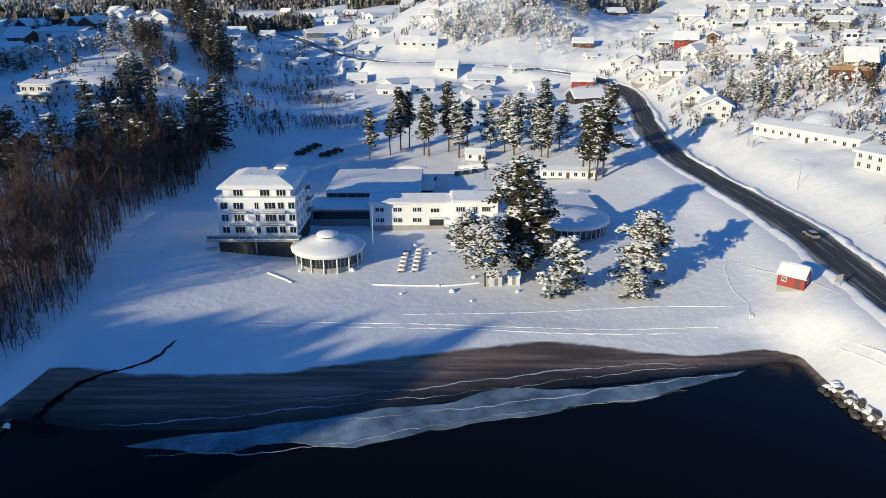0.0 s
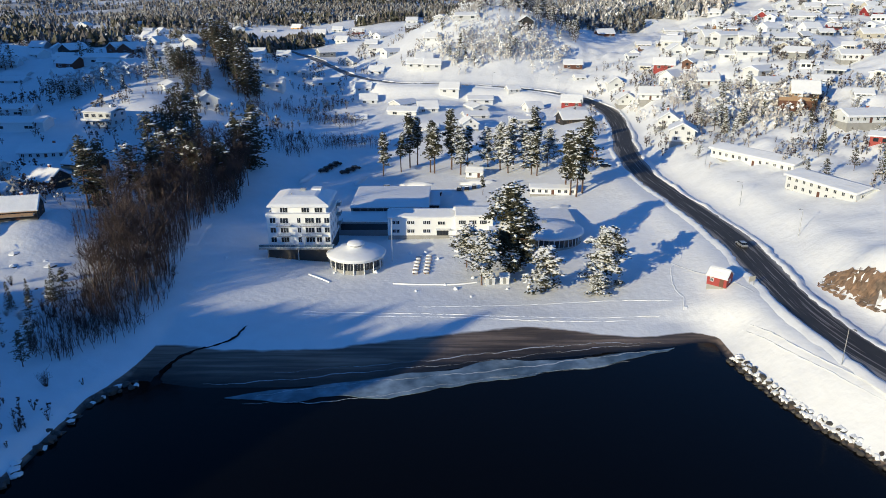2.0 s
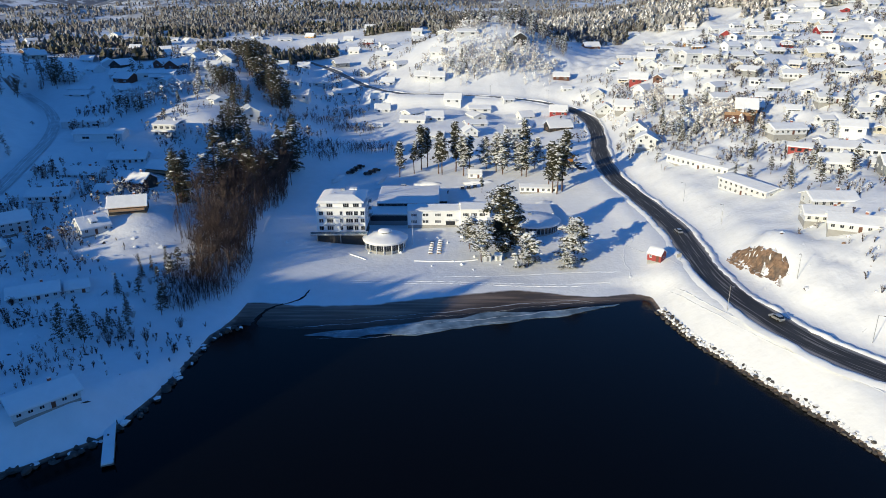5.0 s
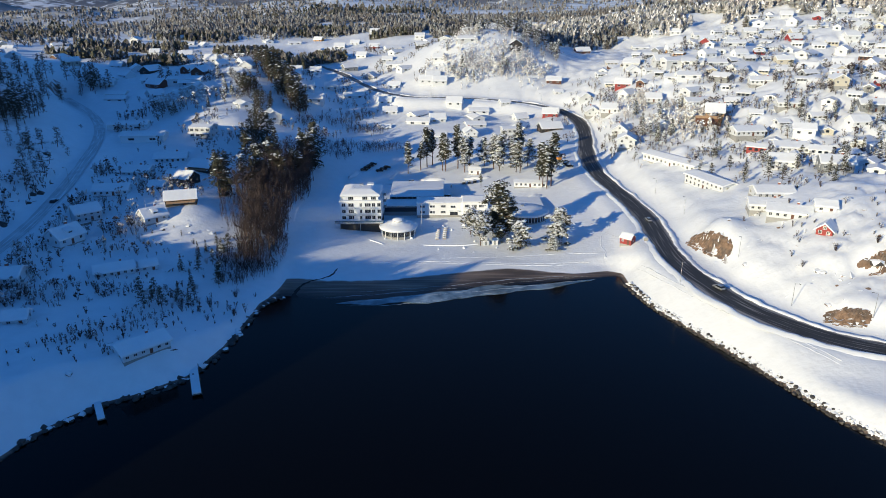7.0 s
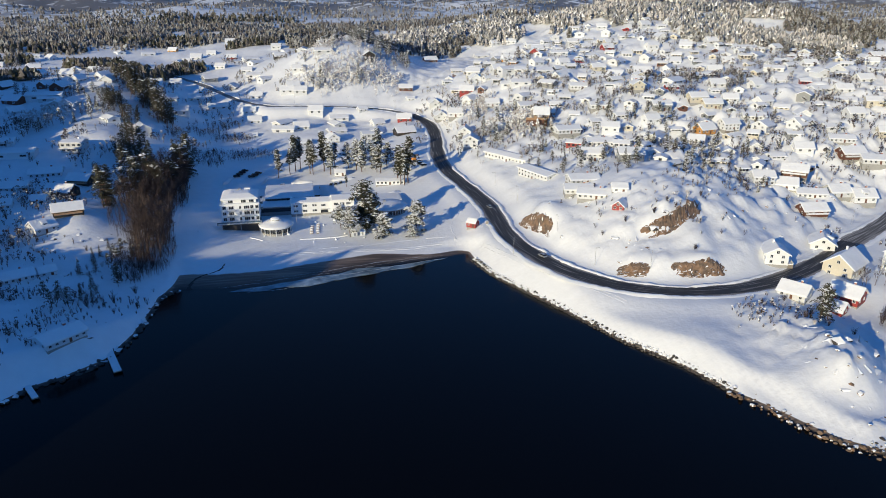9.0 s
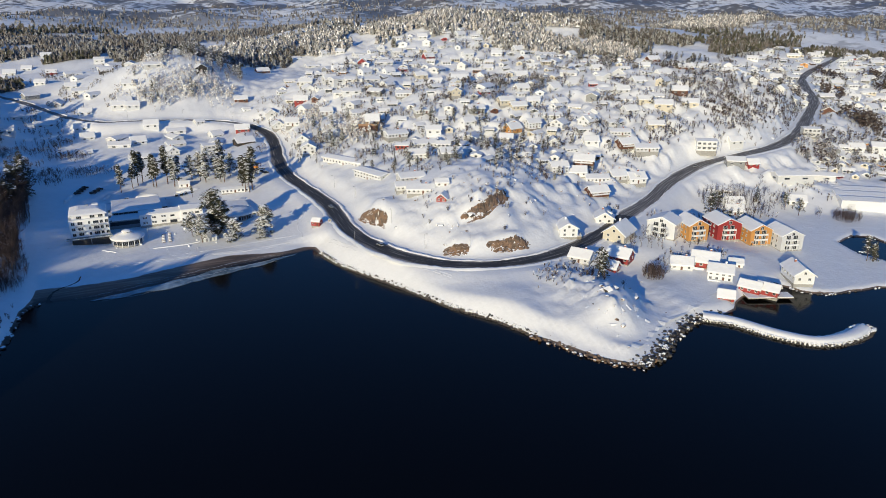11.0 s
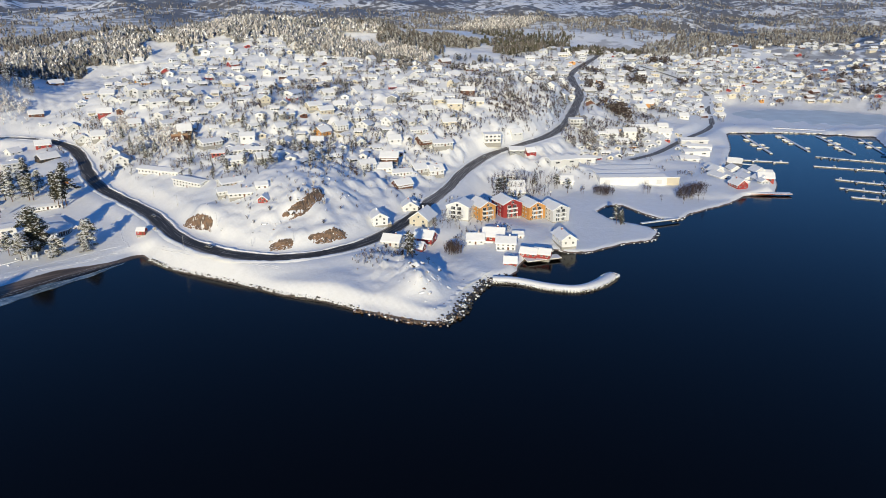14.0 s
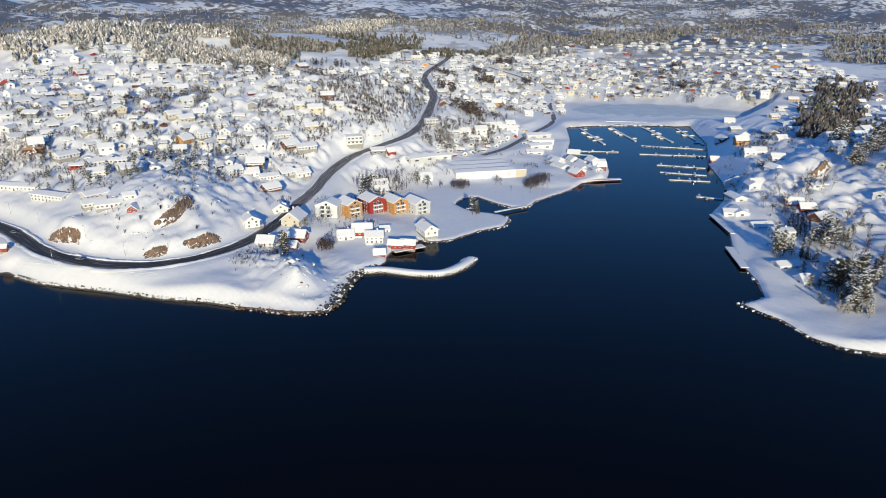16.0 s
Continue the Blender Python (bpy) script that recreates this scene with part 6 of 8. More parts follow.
scatter(wood_pines, 16, [(338, 44, 9, 10, 10), (310, -31, 4, 3, 0), (165, 2, 6, 4, 0), (315, 62, 26, 10, 10), (295, 40, 14, 10, 0)], (0.6, 0.9), "dark spruces behind the gabled houses")
scatter(wood_pines, 16, [(312, -264, 8, 8, 0), (304, -276, 8, 10, 0), (330, -268, 10, 6, 0)], (0.75, 1.1), "tall pines on the eastern shore", 6)
scatter(wood_pines, 26, [(318, -246, 18, 7, 20), (296, -262, 10, 12, 0), (350, -236, 8, 6, 0), (380, -240, 20, 14, 0)], (0.3, 0.55), "young pines on the eastern shore", 6)
scatter(frosted, 22, [(320, -280, 14, 12, 0), (400, -252, 24, 12, 0), (290, -270, 8, 8, 0)], (0.7, 1.1), "snow-laden trees on the eastern shore", 6)
scatter(thicket, 44, [(400, -250, 34, 14, 0), (450, -200, 30, 14, 0), (372, -262, 18, 10, 0), (470, -215, 20, 10, 0)], (0.6, 0.95), "leafless trees on the eastern shore", 7)


def wood_stuff(name, label, spots, many, mats, share, tall, seed, slim=1.0, tiers=2):
    """A far wood as one mesh: hundreds of small ragged trees, each a few uneven whorls of boughs on one stem."""
    r = random.Random(seed)
    pts = []
    while len(pts) < many:
        cx, cy, rx, ry = r.choice(spots)
        a, q = r.uniform(0, 6.283), math.sqrt(r.random())
        pts.append((cx + rx * q * math.cos(a), cy + ry * q * math.sin(a)))
    arr = np.array(pts)
    if many < 10000:
        house = np.array(placed)
        keep = [((house - p) ** 2).sum(1).min() > 81 for p in arr]
        pts, arr = [p for p, k in zip(pts, keep) if k], arr[np.array(keep)]
    hs = land_height(arr[:, 0], arr[:, 1])
    open_land = (waves(arr[:, 0], arr[:, 1], 190, seed + 50) + 0.6 * waves(arr[:, 0], arr[:, 1], 70, seed + 60) < -0.5) if many > 5000 else hs < -50
    stand = waves(arr[:, 0], arr[:, 1], 120, seed + 70) * 0.22
    verts, faces, index = [], [], []
    for (x, y), z, bare, lot in zip(pts, hs, open_land, stand):
        if z < 1.5 or bare:
            continue
        t = r.uniform(0.45, 1.35) * tall
        m = 0 if r.random() < share + lot else 1
        round_top = slim > 0.7 and r.random() < 0.75
        lean = (r.uniform(-0.06, 0.06) * t, r.uniform(-0.06, 0.06) * t)
        for tier in range(tiers):
            f = tier / tiers
            base = 0.08 + 0.86 * f
            w = (0.16 + 0.22 * math.sin(math.pi * min(1, 0.35 + f * 0.62)) if round_top else 0.30 * (1 - f) ** 0.8 + 0.05)
            i, a0 = len(verts), r.uniform(0, 6.283)
            for k in range(6):
                q = t * w * slim * (r.uniform(0.7, 1.3) if k % 2 else r.uniform(0.3, 0.75))
                verts.append((x + lean[0] * f + q * math.cos(a0 + k * 1.0472), y + lean[1] * f + q * math.sin(a0 + k * 1.0472), z + t * (base + r.uniform(-0.07, 0.05))))
            verts.append((x + lean[0] + r.uniform(-0.04, 0.04) * t, y + lean[1] + r.uniform(-0.04, 0.04) * t, z + t * min(1.0, base + 1.25 / tiers)))
            for k in range(6):
                faces.append((i + k, i + (k + 1) % 6, i + 6))
                index.append(m if r.random() < 0.66 else r.randrange(len(mats)))
    ob = mesh_object(name, verts, faces, mats)
    ob.data.polygons.foreach_set("material_index", index)
    return tagged(ob, label, "woodland", kind="stuff")


def brush_stuff(name, label, spots, many, mats, share, tall, seed, gap=6.0):
    """Undergrowth and small garden trees as one mesh of thin upright sprays and snowy clumps."""
    r = random.Random(seed)
    pts = []
    house = np.array(placed)
    road = np.array(line_points)
    while len(pts) < many:
        cx, cy, rx, ry = r.choice(spots)
        a, q = r.uniform(0, 6.283), math.sqrt(r.random())
        bx, by = cx + rx * q * math.cos(a), cy + ry * q * math.sin(a)
        for k in range(r.choice((1, 2, 3, 5, 9, 16))):
            x, y = bx + r.gauss(0, 4.5), by + r.gauss(0, 4.5)
            if ((house - (x, y)) ** 2).sum(1).min() > gap * gap and ((road - (x, y)) ** 2).sum(1).min() > 64:
                pts.append((x, y))
    arr = np.array(pts)
    hs = land_height(arr[:, 0], arr[:, 1])
    verts, faces, index = [], [], []
    for (x, y), z in zip(pts, hs):
        if z < 1.0:
            continue
        t = r.uniform(0.5, 1.3) * tall
        m = r.randrange(2, len(mats)) if len(mats) > 2 and r.random() < 0.4 else 0 if r.random() < share else 1
        for k in range(7):
            a = r.uniform(0, 6.283)
            q = t * r.uniform(0.05, 0.32)
            f = len(faces)
            limb(verts, faces, (x, y, z - 0.3), (x + q * math.cos(a), y + q * math.sin(a), z + t * r.uniform(0.5, 1.0)), 0.05, 0.03, 3)
            index += [0] * (len(faces) - f)
            tuft(verts, faces, (x + q * math.cos(a), y + q * math.sin(a), z + t * r.uniform(0.3, 0.95)), t * r.uniform(0.07, 0.17), r, 0.8, index, m if r.random() < 0.72 else r.randrange(len(mats)), 3)
    ob = mesh_object(name, verts, faces, mats)
    ob.data.polygons.foreach_set("material_index", index)
    return tagged(ob, label, "undergrowth", kind="stuff")


def pine_stuff(name, label, spots, many, seed, tall=14.0, snow=0.3, needles=None, gap=6.0, tufts=300):
    """A stand of pines beyond counting, joined into one mesh from three shapes turned and scaled at random."""
    r = random.Random(seed)
    shapes = []
    for k in range(3):
        verts, faces, index = [], [], []
        for m, (v, f) in enumerate(pine_shape(seed * 10 + k, tall, 0.18, tall * 0.27, snow * (0.6 + 0.4 * k), tufts)):
            faces += [tuple(q + len(verts) for q in p) for p in f]
            verts += v
            index += [m] * len(f)
        shapes.append((np.array(verts, float), faces, index))
    house, road = np.array(placed), np.array(line_points)
    pts, tries = [], 0
    while len(pts) < many and tries < many * 30:
        tries += 1
        cx, cy, rx, ry = r.choice(spots)
        a, q = r.uniform(0, 6.283), math.sqrt(r.random())
        x, y = cx + rx * q * math.cos(a), cy + ry * q * math.sin(a)
        if ((house - (x, y)) ** 2).sum(1).min() > gap * gap and ((road - (x, y)) ** 2).sum(1).min() > 49:
            pts.append((x, y))
    arr = np.array(pts)
    hs = land_height(arr[:, 0], arr[:, 1])
    verts, faces, index, n = [], [], [], 0
    for (x, y), z in zip(pts, hs):
        if z < 1.0:
            continue
        v, f, ix = r.choice(shapes)
        a, s = r.uniform(0, 6.283), r.uniform(0.6, 1.2)
        ca, sa = math.cos(a) * s, math.sin(a) * s
        verts.append(np.stack([x + v[:, 0] * ca - v[:, 1] * sa, y + v[:, 0] * sa + v[:, 1] * ca, z - 0.2 + v[:, 2] * s * r.uniform(0.85, 1.15)], 1))
        faces += [tuple(q + n for q in p) for p in f]
        index += ix
        n += len(v)
    ob = mesh_object(name, np.concatenate(verts), faces, (BARK, needles or NEEDLES, CROWN_SNOW))
    ob.data.polygons.foreach_set("material_index", index)
    return tagged(ob, label, "woodland", kind="stuff")


def thicket_stuff(name, label, spots, many, tall, seed):
    """A tangle of thin upright leafless stems and twigs as one mesh."""
    r = random.Random(seed)
    pts = []
    while len(pts) < many:
        cx, cy, rx, ry = r.choice(spots)
        a, q = r.uniform(0, 6.283), math.sqrt(r.random())
        pts.append((cx + rx * q * math.cos(a), cy + ry * q * math.sin(a)))
    arr = np.array(pts)
    hs = land_height(arr[:, 0], arr[:, 1])
    verts, faces = [], []
    for (x, y), z in zip(pts, hs):
        if z < 1.0:
            continue
        t = r.uniform(0.5, 1.2) * tall
        top = Vector((x + r.gauss(0, 0.6), y + r.gauss(0, 0.6), z + t))
        limb(verts, faces, (x, y, z - 0.3), top, 0.07, 0.025, 3)
        for k in range(9):
            s = Vector((x, y, z)).lerp(top, r.uniform(0.3, 1.0))
            limb(verts, faces, s, s + Vector((r.gauss(0, 0.7), r.gauss(0, 0.7), r.uniform(0.5, 2.0))), 0.035, 0.02, 3)
    return tagged(mesh_object(name, verts, faces, TWIGS), label, "undergrowth", kind="stuff")


thicket_stuff("thicket", "dense brown tangle of leafless saplings", [(-92, 168, 14, 38), (-87, 205, 11, 30), (-84, 140, 9, 28), (-93, 228, 14, 20)], 1500, 8.0, 6)
thicket_stuff("thicket", "low purple-brown scrub below the wood", [(-80, 122, 9, 20), (-86, 108, 8, 14)], 460, 3.6, 21)
thicket_stuff("thicket", "purple-brown scrub on the floor of the valley", [(-70, 275, 9, 10), (-57, 290, 14, 7), (-41, 297, 14, 7), (-84, 350, 9, 22), (-96, 318, 8, 12), (-60, 330, 16, 8)], 420, 3.4, 29)
thicket_stuff("thicket", "brown leafless saplings beside the cove", [(410, -22, 16, 7), (410, -22, 16, 7), (330, 60, 30, 12), (365, 22, 8, 8), (196, -2, 5, 5), (320, 75, 20, 10)], 900, 5.0, 7)
brush_stuff("garden_brush", "snow-covered shrubs and small trees between the houses", [(280, 330, 190, 190), (220, 200, 100, 110), (130, 330, 60, 100), (380, 190, 60, 60)], 2300, (TWIGS, RIME_TWIGS, RIME), 0.55, 3.6, 8)
brush_stuff("garden_brush", "bare shrubs and small trees in the town", [(800, 265, 330, 150), (800, 265, 330, 150), (520, 200, 110, 100), (1250, 200, 250, 220), (1010, 40, 110, 130), (480, 100, 60, 40)], 3600, (TWIGS, RIME_TWIGS, RIME), 0.62, 5.2, 9)
brush_stuff("garden_brush", "dark shrubs and trees on the western slopes", [(-160, 130, 40, 80), (-140, 330, 90, 100), (-290, 540, 210, 200), (-60, 520, 140, 110)], 1700, (TWIGS, RIME_TWIGS, RIME), 0.6, 4.2, 10)
brush_stuff("garden_brush", "dark shrubs and trees on the eastern shore", [(600, -210, 200, 90), (600, -150, 120, 30), (420, -215, 30, 12)], 560, (TWIGS, RIME), 0.7, 3.6, 12)
brush_stuff("west_brush", "rime-white shrubs between the western houses", [(-140, 110, 30, 50), (-120, 70, 22, 30), (-190, 150, 12, 40), (-150, 60, 30, 24)], 360, (TWIGS, CROWN_SNOW, RIME_TWIGS), 0.35, 2.2, 24)
brush_stuff("harbour_brush", "bare shrubs and hedges on the flat by the harbour", [(360, 60, 40, 20), (440, 70, 40, 20), (240, 10, 30, 16), (480, 20, 30, 30), (300, 50, 30, 16)], 240, (TWIGS, CROWN_SNOW, RIME_TWIGS), 0.5, 2.6, 25)
brush_stuff("slope_brush", "snow-laden shrubs on the rocky slope above the road", [(170, 110, 50, 40), (205, 150, 50, 40), (150, 85, 40, 22), (240, 70, 30, 16), (150, 10, 16, 16)], 260, (TWIGS, CROWN_SNOW, RIME_TWIGS), 0.6, 2.2, 18)
brush_stuff("slope_brush", "bands of bare brown shrubs on the steep ledges", [(274, 162, 30, 9), (245, 166, 18, 8), (328, 146, 22, 8), (424, 164, 15, 13), (480, 194, 18, 9), (458, 160, 12, 12), (393, 162, 12, 8)], 420, (TWIGS, RIME_TWIGS), 0.8, 3.4, 30)
brush_stuff("town_trees", "clumps of tall bare brown trees in the town", [(642, 250, 16, 8), (716, 318, 14, 8), (798, 311, 14, 8), (771, 273, 12, 8), (850, 250, 20, 8), (560, 150, 14, 8), (900, 330, 40, 10), (985, 60, 20, 20), (1080, 120, 50, 20)], 420, (TWIGS, FAR_HAZED_TWIGS), 0.8, 9.0, 37)
brush_stuff("slope_brush", "clumps of bare and rimed trees between the upper houses", [(300, 400, 150, 120), (250, 300, 110, 60), (420, 330, 80, 60)], 900, (TWIGS, RIME_TWIGS, RIME), 0.6, 5.0, 39)
brush_stuff("shore_brush", "low bare shrubs on the western shore", [(-92, 95, 12, 40), (-115, 60, 22, 30)], 160, (TWIGS, CROWN_SNOW), 0.8, 2.2, 13)
brush_stuff("knoll_wood", "rime-white trees covering the rocky knoll", [(28, 474, 42, 36), (60, 450, 26, 26), (20, 445, 30, 14)], 620, (RIME_TWIGS, CROWN_SNOW), 0.45, 5.6, 14)
brush_stuff("slope_thicket", "rime-white thicket on the steep slope above the road", [(128, 305, 16, 46), (140, 270, 10, 22), (112, 330, 14, 30)], 260, (RIME_TWIGS, CROWN_SNOW), 0.6, 6.0, 17)
pine_stuff("knoll_wood", "dark pines on the back of the rocky knoll", [(62, 520, 30, 22), (80, 490, 18, 24), (40, 520, 30, 12)], 90, 15, 12, 0.4, tufts=220)
pine_stuff("garden_wood", "scattered dark pines between the hillside houses", [(280, 330, 190, 190), (480, 210, 110, 60), (200, 180, 60, 50), (700, 280, 160, 90)], 170, 23, 8, 0.4, tufts=200)
pine_stuff("garden_wood", "dark pines in rows on the crest of the hill", [(444, 258, 22, 5), (590, 385, 16, 10), (400, 300, 20, 8), (690, 400, 60, 14), (560, 400, 30, 8)], 90, 31, 8, 0.15, tufts=160)
wood_stuff("ridge_wood", "rime-whitened conifer wood along the ridge", [(400, 620, 150, 80), (330, 560, 70, 50), (450, 540, 90, 50), (120, 640, 60, 60), (240, 700, 120, 90), (415, 455, 60, 60), (480, 430, 50, 45), (240, 600, 55, 40), (1016, 800, 130, 60)], 12500, (RIME, RIME_TWIGS, FAR_HAZED_TWIGS, CROWN_SNOW), 0.62, 8.5, 1, 0.8, 4)
wood_stuff("ridge_wood", "dark conifer wood on the crest and shoulder of the ridge", [(560, 545, 40, 60), (500, 640, 110, 70), (90, 590, 40, 30), (150, 600, 40, 24), (330, 720, 130, 50), (610, 500, 40, 34), (60, 560, 30, 16), (150, 720, 110, 70), (60, 660, 80, 40), (545, 480, 40, 50), (430, 384, 40, 9), (284, 516, 16, 9), (110, 600, 70, 50), (0, 760, 60, 60), (60, 720, 80, 60), (30, 540, 40, 20), (620, 480, 50, 26)], 8200, (FAR_HAZED_TWIGS, RIME, NEEDLES), 0.5, 7.5, 2, 0.8, 4)
wood_stuff("far_wood", "distant snow-dusted forest on rolling hills", [(300, 1250, 900, 420), (-500, 900, 420, 260), (1200, 900, 500, 260), (-150, 830, 250, 90), (400, 900, 400, 120)], 22000, (FAR_HAZED_TWIGS, RIME), 0.6, 6, 3)
wood_stuff("far_wood", "distant dark forest behind the town", [(1700, 700, 700, 350), (1500, 420, 500, 100), (2100, 200, 500, 300), (1700, -150, 400, 150), (2600, 800, 700, 600)], 17000, (FAR_HAZED_TWIGS, RIME), 0.55, 7, 4)
wood_stuff("far_wood", "dark belts of wood between the snowy fields", [(-509, 741, 60, 26), (-362, 580, 40, 20), (-340, 640, 60, 14), (-295, 717, 50, 18), (-214, 612, 30, 10), (-175, 760, 60, 16), (-620, 900, 120, 50), (-250, 470, 26, 12), (-230, 960, 130, 50), (-100, 1010, 110, 40), (-150, 512, 26, 16), (-125, 565, 24, 12), (-60, 700, 30, 8), (760, 470, 90, 40), (900, 600, 120, 50), (820, 400, 60, 14), (700, 430, 50, 12), (960, 440, 90, 20)], 4600, (NEEDLES, FAR_HAZED_TWIGS, RIME), 0.5, 8, 27, 0.9, 3)
# two woods out of view, added to break up the western hill's shadow
wood_stuff("shade_wood", "unseen dense pine wood on the western hill, planted for its shade", [(-300, 20, 60, 80), (-340, 150, 60, 90), (-400, 320, 70, 100), (-260, 30, 25, 40), (-345, 285, 40, 40), (-256, -15, 26, 26)], 1900, (NEEDLES, RIME), 0.8, 13, 5, 1.0, 3)
wood_stuff("shade_wood", "unseen straggling tall pines along the western ridge, planted for streaky shade", [(-225, -54, 14, 12), (-222, -70, 14, 14), (-255, -75, 20, 16), (-290, -85, 24, 24), (-288, -70, 20, 20), (-326, -39, 30, 30)], 330, (NEEDLES, RIME), 0.9, 12, 19, 0.9, 4)
pine_stuff("valley_wood", "strip of dark pines down the valley side", [(-148, 430, 10, 12), (-133, 402, 8, 14), (-119, 372, 7, 14), (-107, 346, 6, 10)], 92, 20, 18, 0.05, tufts=220)
pine_stuff("valley_wood", "tall dark pines below the white house", [(-116, 258, 7, 9), (-106, 256, 8, 6)], 20, 35, 14, 0.0, tufts=230)
pine_stuff("valley_wood", "dark pines on the bank below the white house", [(-117, 292, 6, 14), (-126, 322, 6, 12), (-138, 345, 8, 10)], 40, 38, 11, 0.0, tufts=200)
pine_stuff("valley_wood", "dark pine wood above the western lane", [(-262, 262, 22, 36), (-285, 325, 26, 40), (-270, 372, 22, 18), (-246, 236, 12, 18), (-300, 290, 20, 40)], 170, 26, 13, 0.12, tufts=160)
pine_stuff("valley_wood", "snow-dusted pines round the western houses", [(-205, 200, 10, 22), (-197, 162, 5, 20), (-222, 205, 10, 14), (-175, 300, 14, 10), (-148, 330, 10, 20), (-150, 362, 10, 10), (-170, 380, 10, 8), (-214, 392, 12, 8), (-190, 440, 30, 14)], 80, 22, 9, 0.45, tufts=180)
# the southern stands lie out of view, planted to shade the headland
pine_stuff("east_wood", "dark pine wood on the crest of the eastern headland, its unseen stands added for shade", [(350, -330, 50, 22), (290, -320, 20, 14), (430, -300, 40, 22), (500, -262, 30, 14), (600, -205, 14, 10), (560, -243, 40, 10), (540, -232, 30, 6), (335, -262, 14, 5), (318, -255, 12, 4), (300, -268, 10, 4), (352, -222, 8, 5), (386, -238, 14, 8)], 210, 33, 15, 0.3, tufts=170)
wood_stuff("east_wood", "brown leafless belts of wood on the eastern slope", [(780, -150, 60, 18), (700, -172, 70, 14), (850, -170, 80, 20), (1000, -150, 90, 30), (1060, -115, 60, 14)], 1900, (FAR_HAZED_TWIGS, TWIGS, RIME), 0.6, 6.5, 41, 0.9, 3)
brush_stuff("garden_brush", "rime-white trees on the knoll by the western houses", [(-184, 322, 15, 13), (-176, 334, 10, 8)], 110, (RIME_TWIGS, CROWN_SNOW), 0.4, 6.0, 42)
wood_stuff("east_wood", "dark wood on the eastern headland", [(930, -140, 90, 30), (700, -190, 60, 18), (760, -250, 120, 50), (620, -240, 30, 14)], 1500, (FAR_HAZED_TWIGS, NEEDLES, RIME), 0.6, 7, 16, 0.9, 3)

# ---- shore, harbour and small things ----
def rock_mesh(seed, snow=True, mat=None):
    """A broken boulder; snow lies on whatever faces upwards."""
    r = random.Random(seed)
    bm = bmesh.new()
    bmesh.ops.create_icosphere(bm, subdivisions=1, radius=1.0)
    sx, sy, sz = r.uniform(0.8, 1.3), r.uniform(0.7, 1.1), r.uniform(0.5, 0.85)
    for v in bm.verts:
        f = r.uniform(0.78, 1.2)
        v.co = Vector((v.co.x * sx * f, v.co.y * sy * f, v.co.z * sz * f))
    bm.normal_update()
    if snow:
        for f in bm.faces:
            f.material_index = 1 if f.normal.z > 0.18 else 0
    me = bpy.data.meshes.new("stone")
    bm.to_mesh(me)
    bm.free()
    me.materials.append(mat or SHORE_ROCK)
    me.materials.append(SNOW)
    return me


def rock_pile(name, label, places, mat, seed, snow_share=0.5):
    """Many boulders joined into one mesh."""
    r = random.Random(seed)
    kinds = [rock_mesh(seed + k, k % 2 == 0 or snow_share > 0.9, mat) for k in range(6)]
    verts, faces, index = [], [], []
    for x, y, z, s in places:
        me = kinds[r.choice((0, 2, 4)) if r.random() < snow_share else r.choice((1, 3, 5))]
        i = len(verts)
        a = r.uniform(0, 6.283)
        for v in me.vertices:
            verts.append((x + s * (v.co.x * math.cos(a) - v.co.y * math.sin(a)), y + s * (v.co.x * math.sin(a) + v.co.y * math.cos(a)), z + s * v.co.z))
        for p in me.polygons:
            faces.append(tuple(i + q for q in p.vertices))
            index.append(p.material_index)
    ob = mesh_object(name, verts, faces, (mat, SNOW))
    ob.data.polygons.foreach_set("material_index", index)
    return tagged(ob, label, "rocks", kind="stuff")


rng = random.Random(21)
road_shore = spline([(x, y, 0) for x, y in SHORE_ROAD[:7]], 1.5)
riprap = thing("stone_embankment", Matrix(), "embankment of large snow-capped stone blocks along the water", "embankment")
stones = [rock_mesh(300 + k) for k in range(8)]
bare_stones = [rock_mesh(340 + k, False) for k in range(8)]
count = 0
for i, p in enumerate(road_shore):
    d = (road_shore[min(i + 1, len(road_shore) - 1)] - road_shore[max(i - 1, 0)]).normalized()
    side = Vector((-d.y, d.x, 0))
    for row in range(3):
        if count >= 330:
            break
        q = p + side * (row * 0.95 + 0.1 + rng.uniform(-0.25, 0.25)) + d * rng.uniform(-0.4, 0.4)
        part_mesh("stone", (bare_stones if row == 0 or rng.random() < 0.2 else stones)[rng.randrange(8)], None, riprap,
                  at=pose(q.x, q.y, 0.05 + row * 0.55, rng.uniform(-15, 15), rng.uniform(-15, 15), rng.uniform(0, 360)) @ Matrix.Diagonal((*(Vector((1, 1, 1)) * rng.uniform(0.75, 1.0)), 1)))
        count += 1


def along(points, step, rows, low, high, size, inward):
    out = []
    line = spline([(x, y, 0) for x, y in points], step)
    for i, p in enumerate(line):
        d = (line[min(i + 1, len(line) - 1)] - line[max(i - 1, 0)]).normalized()
        side = Vector((-d.y, d.x, 0))
        for r in range(rows):
            q = p + side * rng.uniform(-inward * 0.35, inward) + d * rng.uniform(-step, step)
            out.append((q.x, q.y, rng.uniform(low, high), rng.uniform(*size)))
    return out


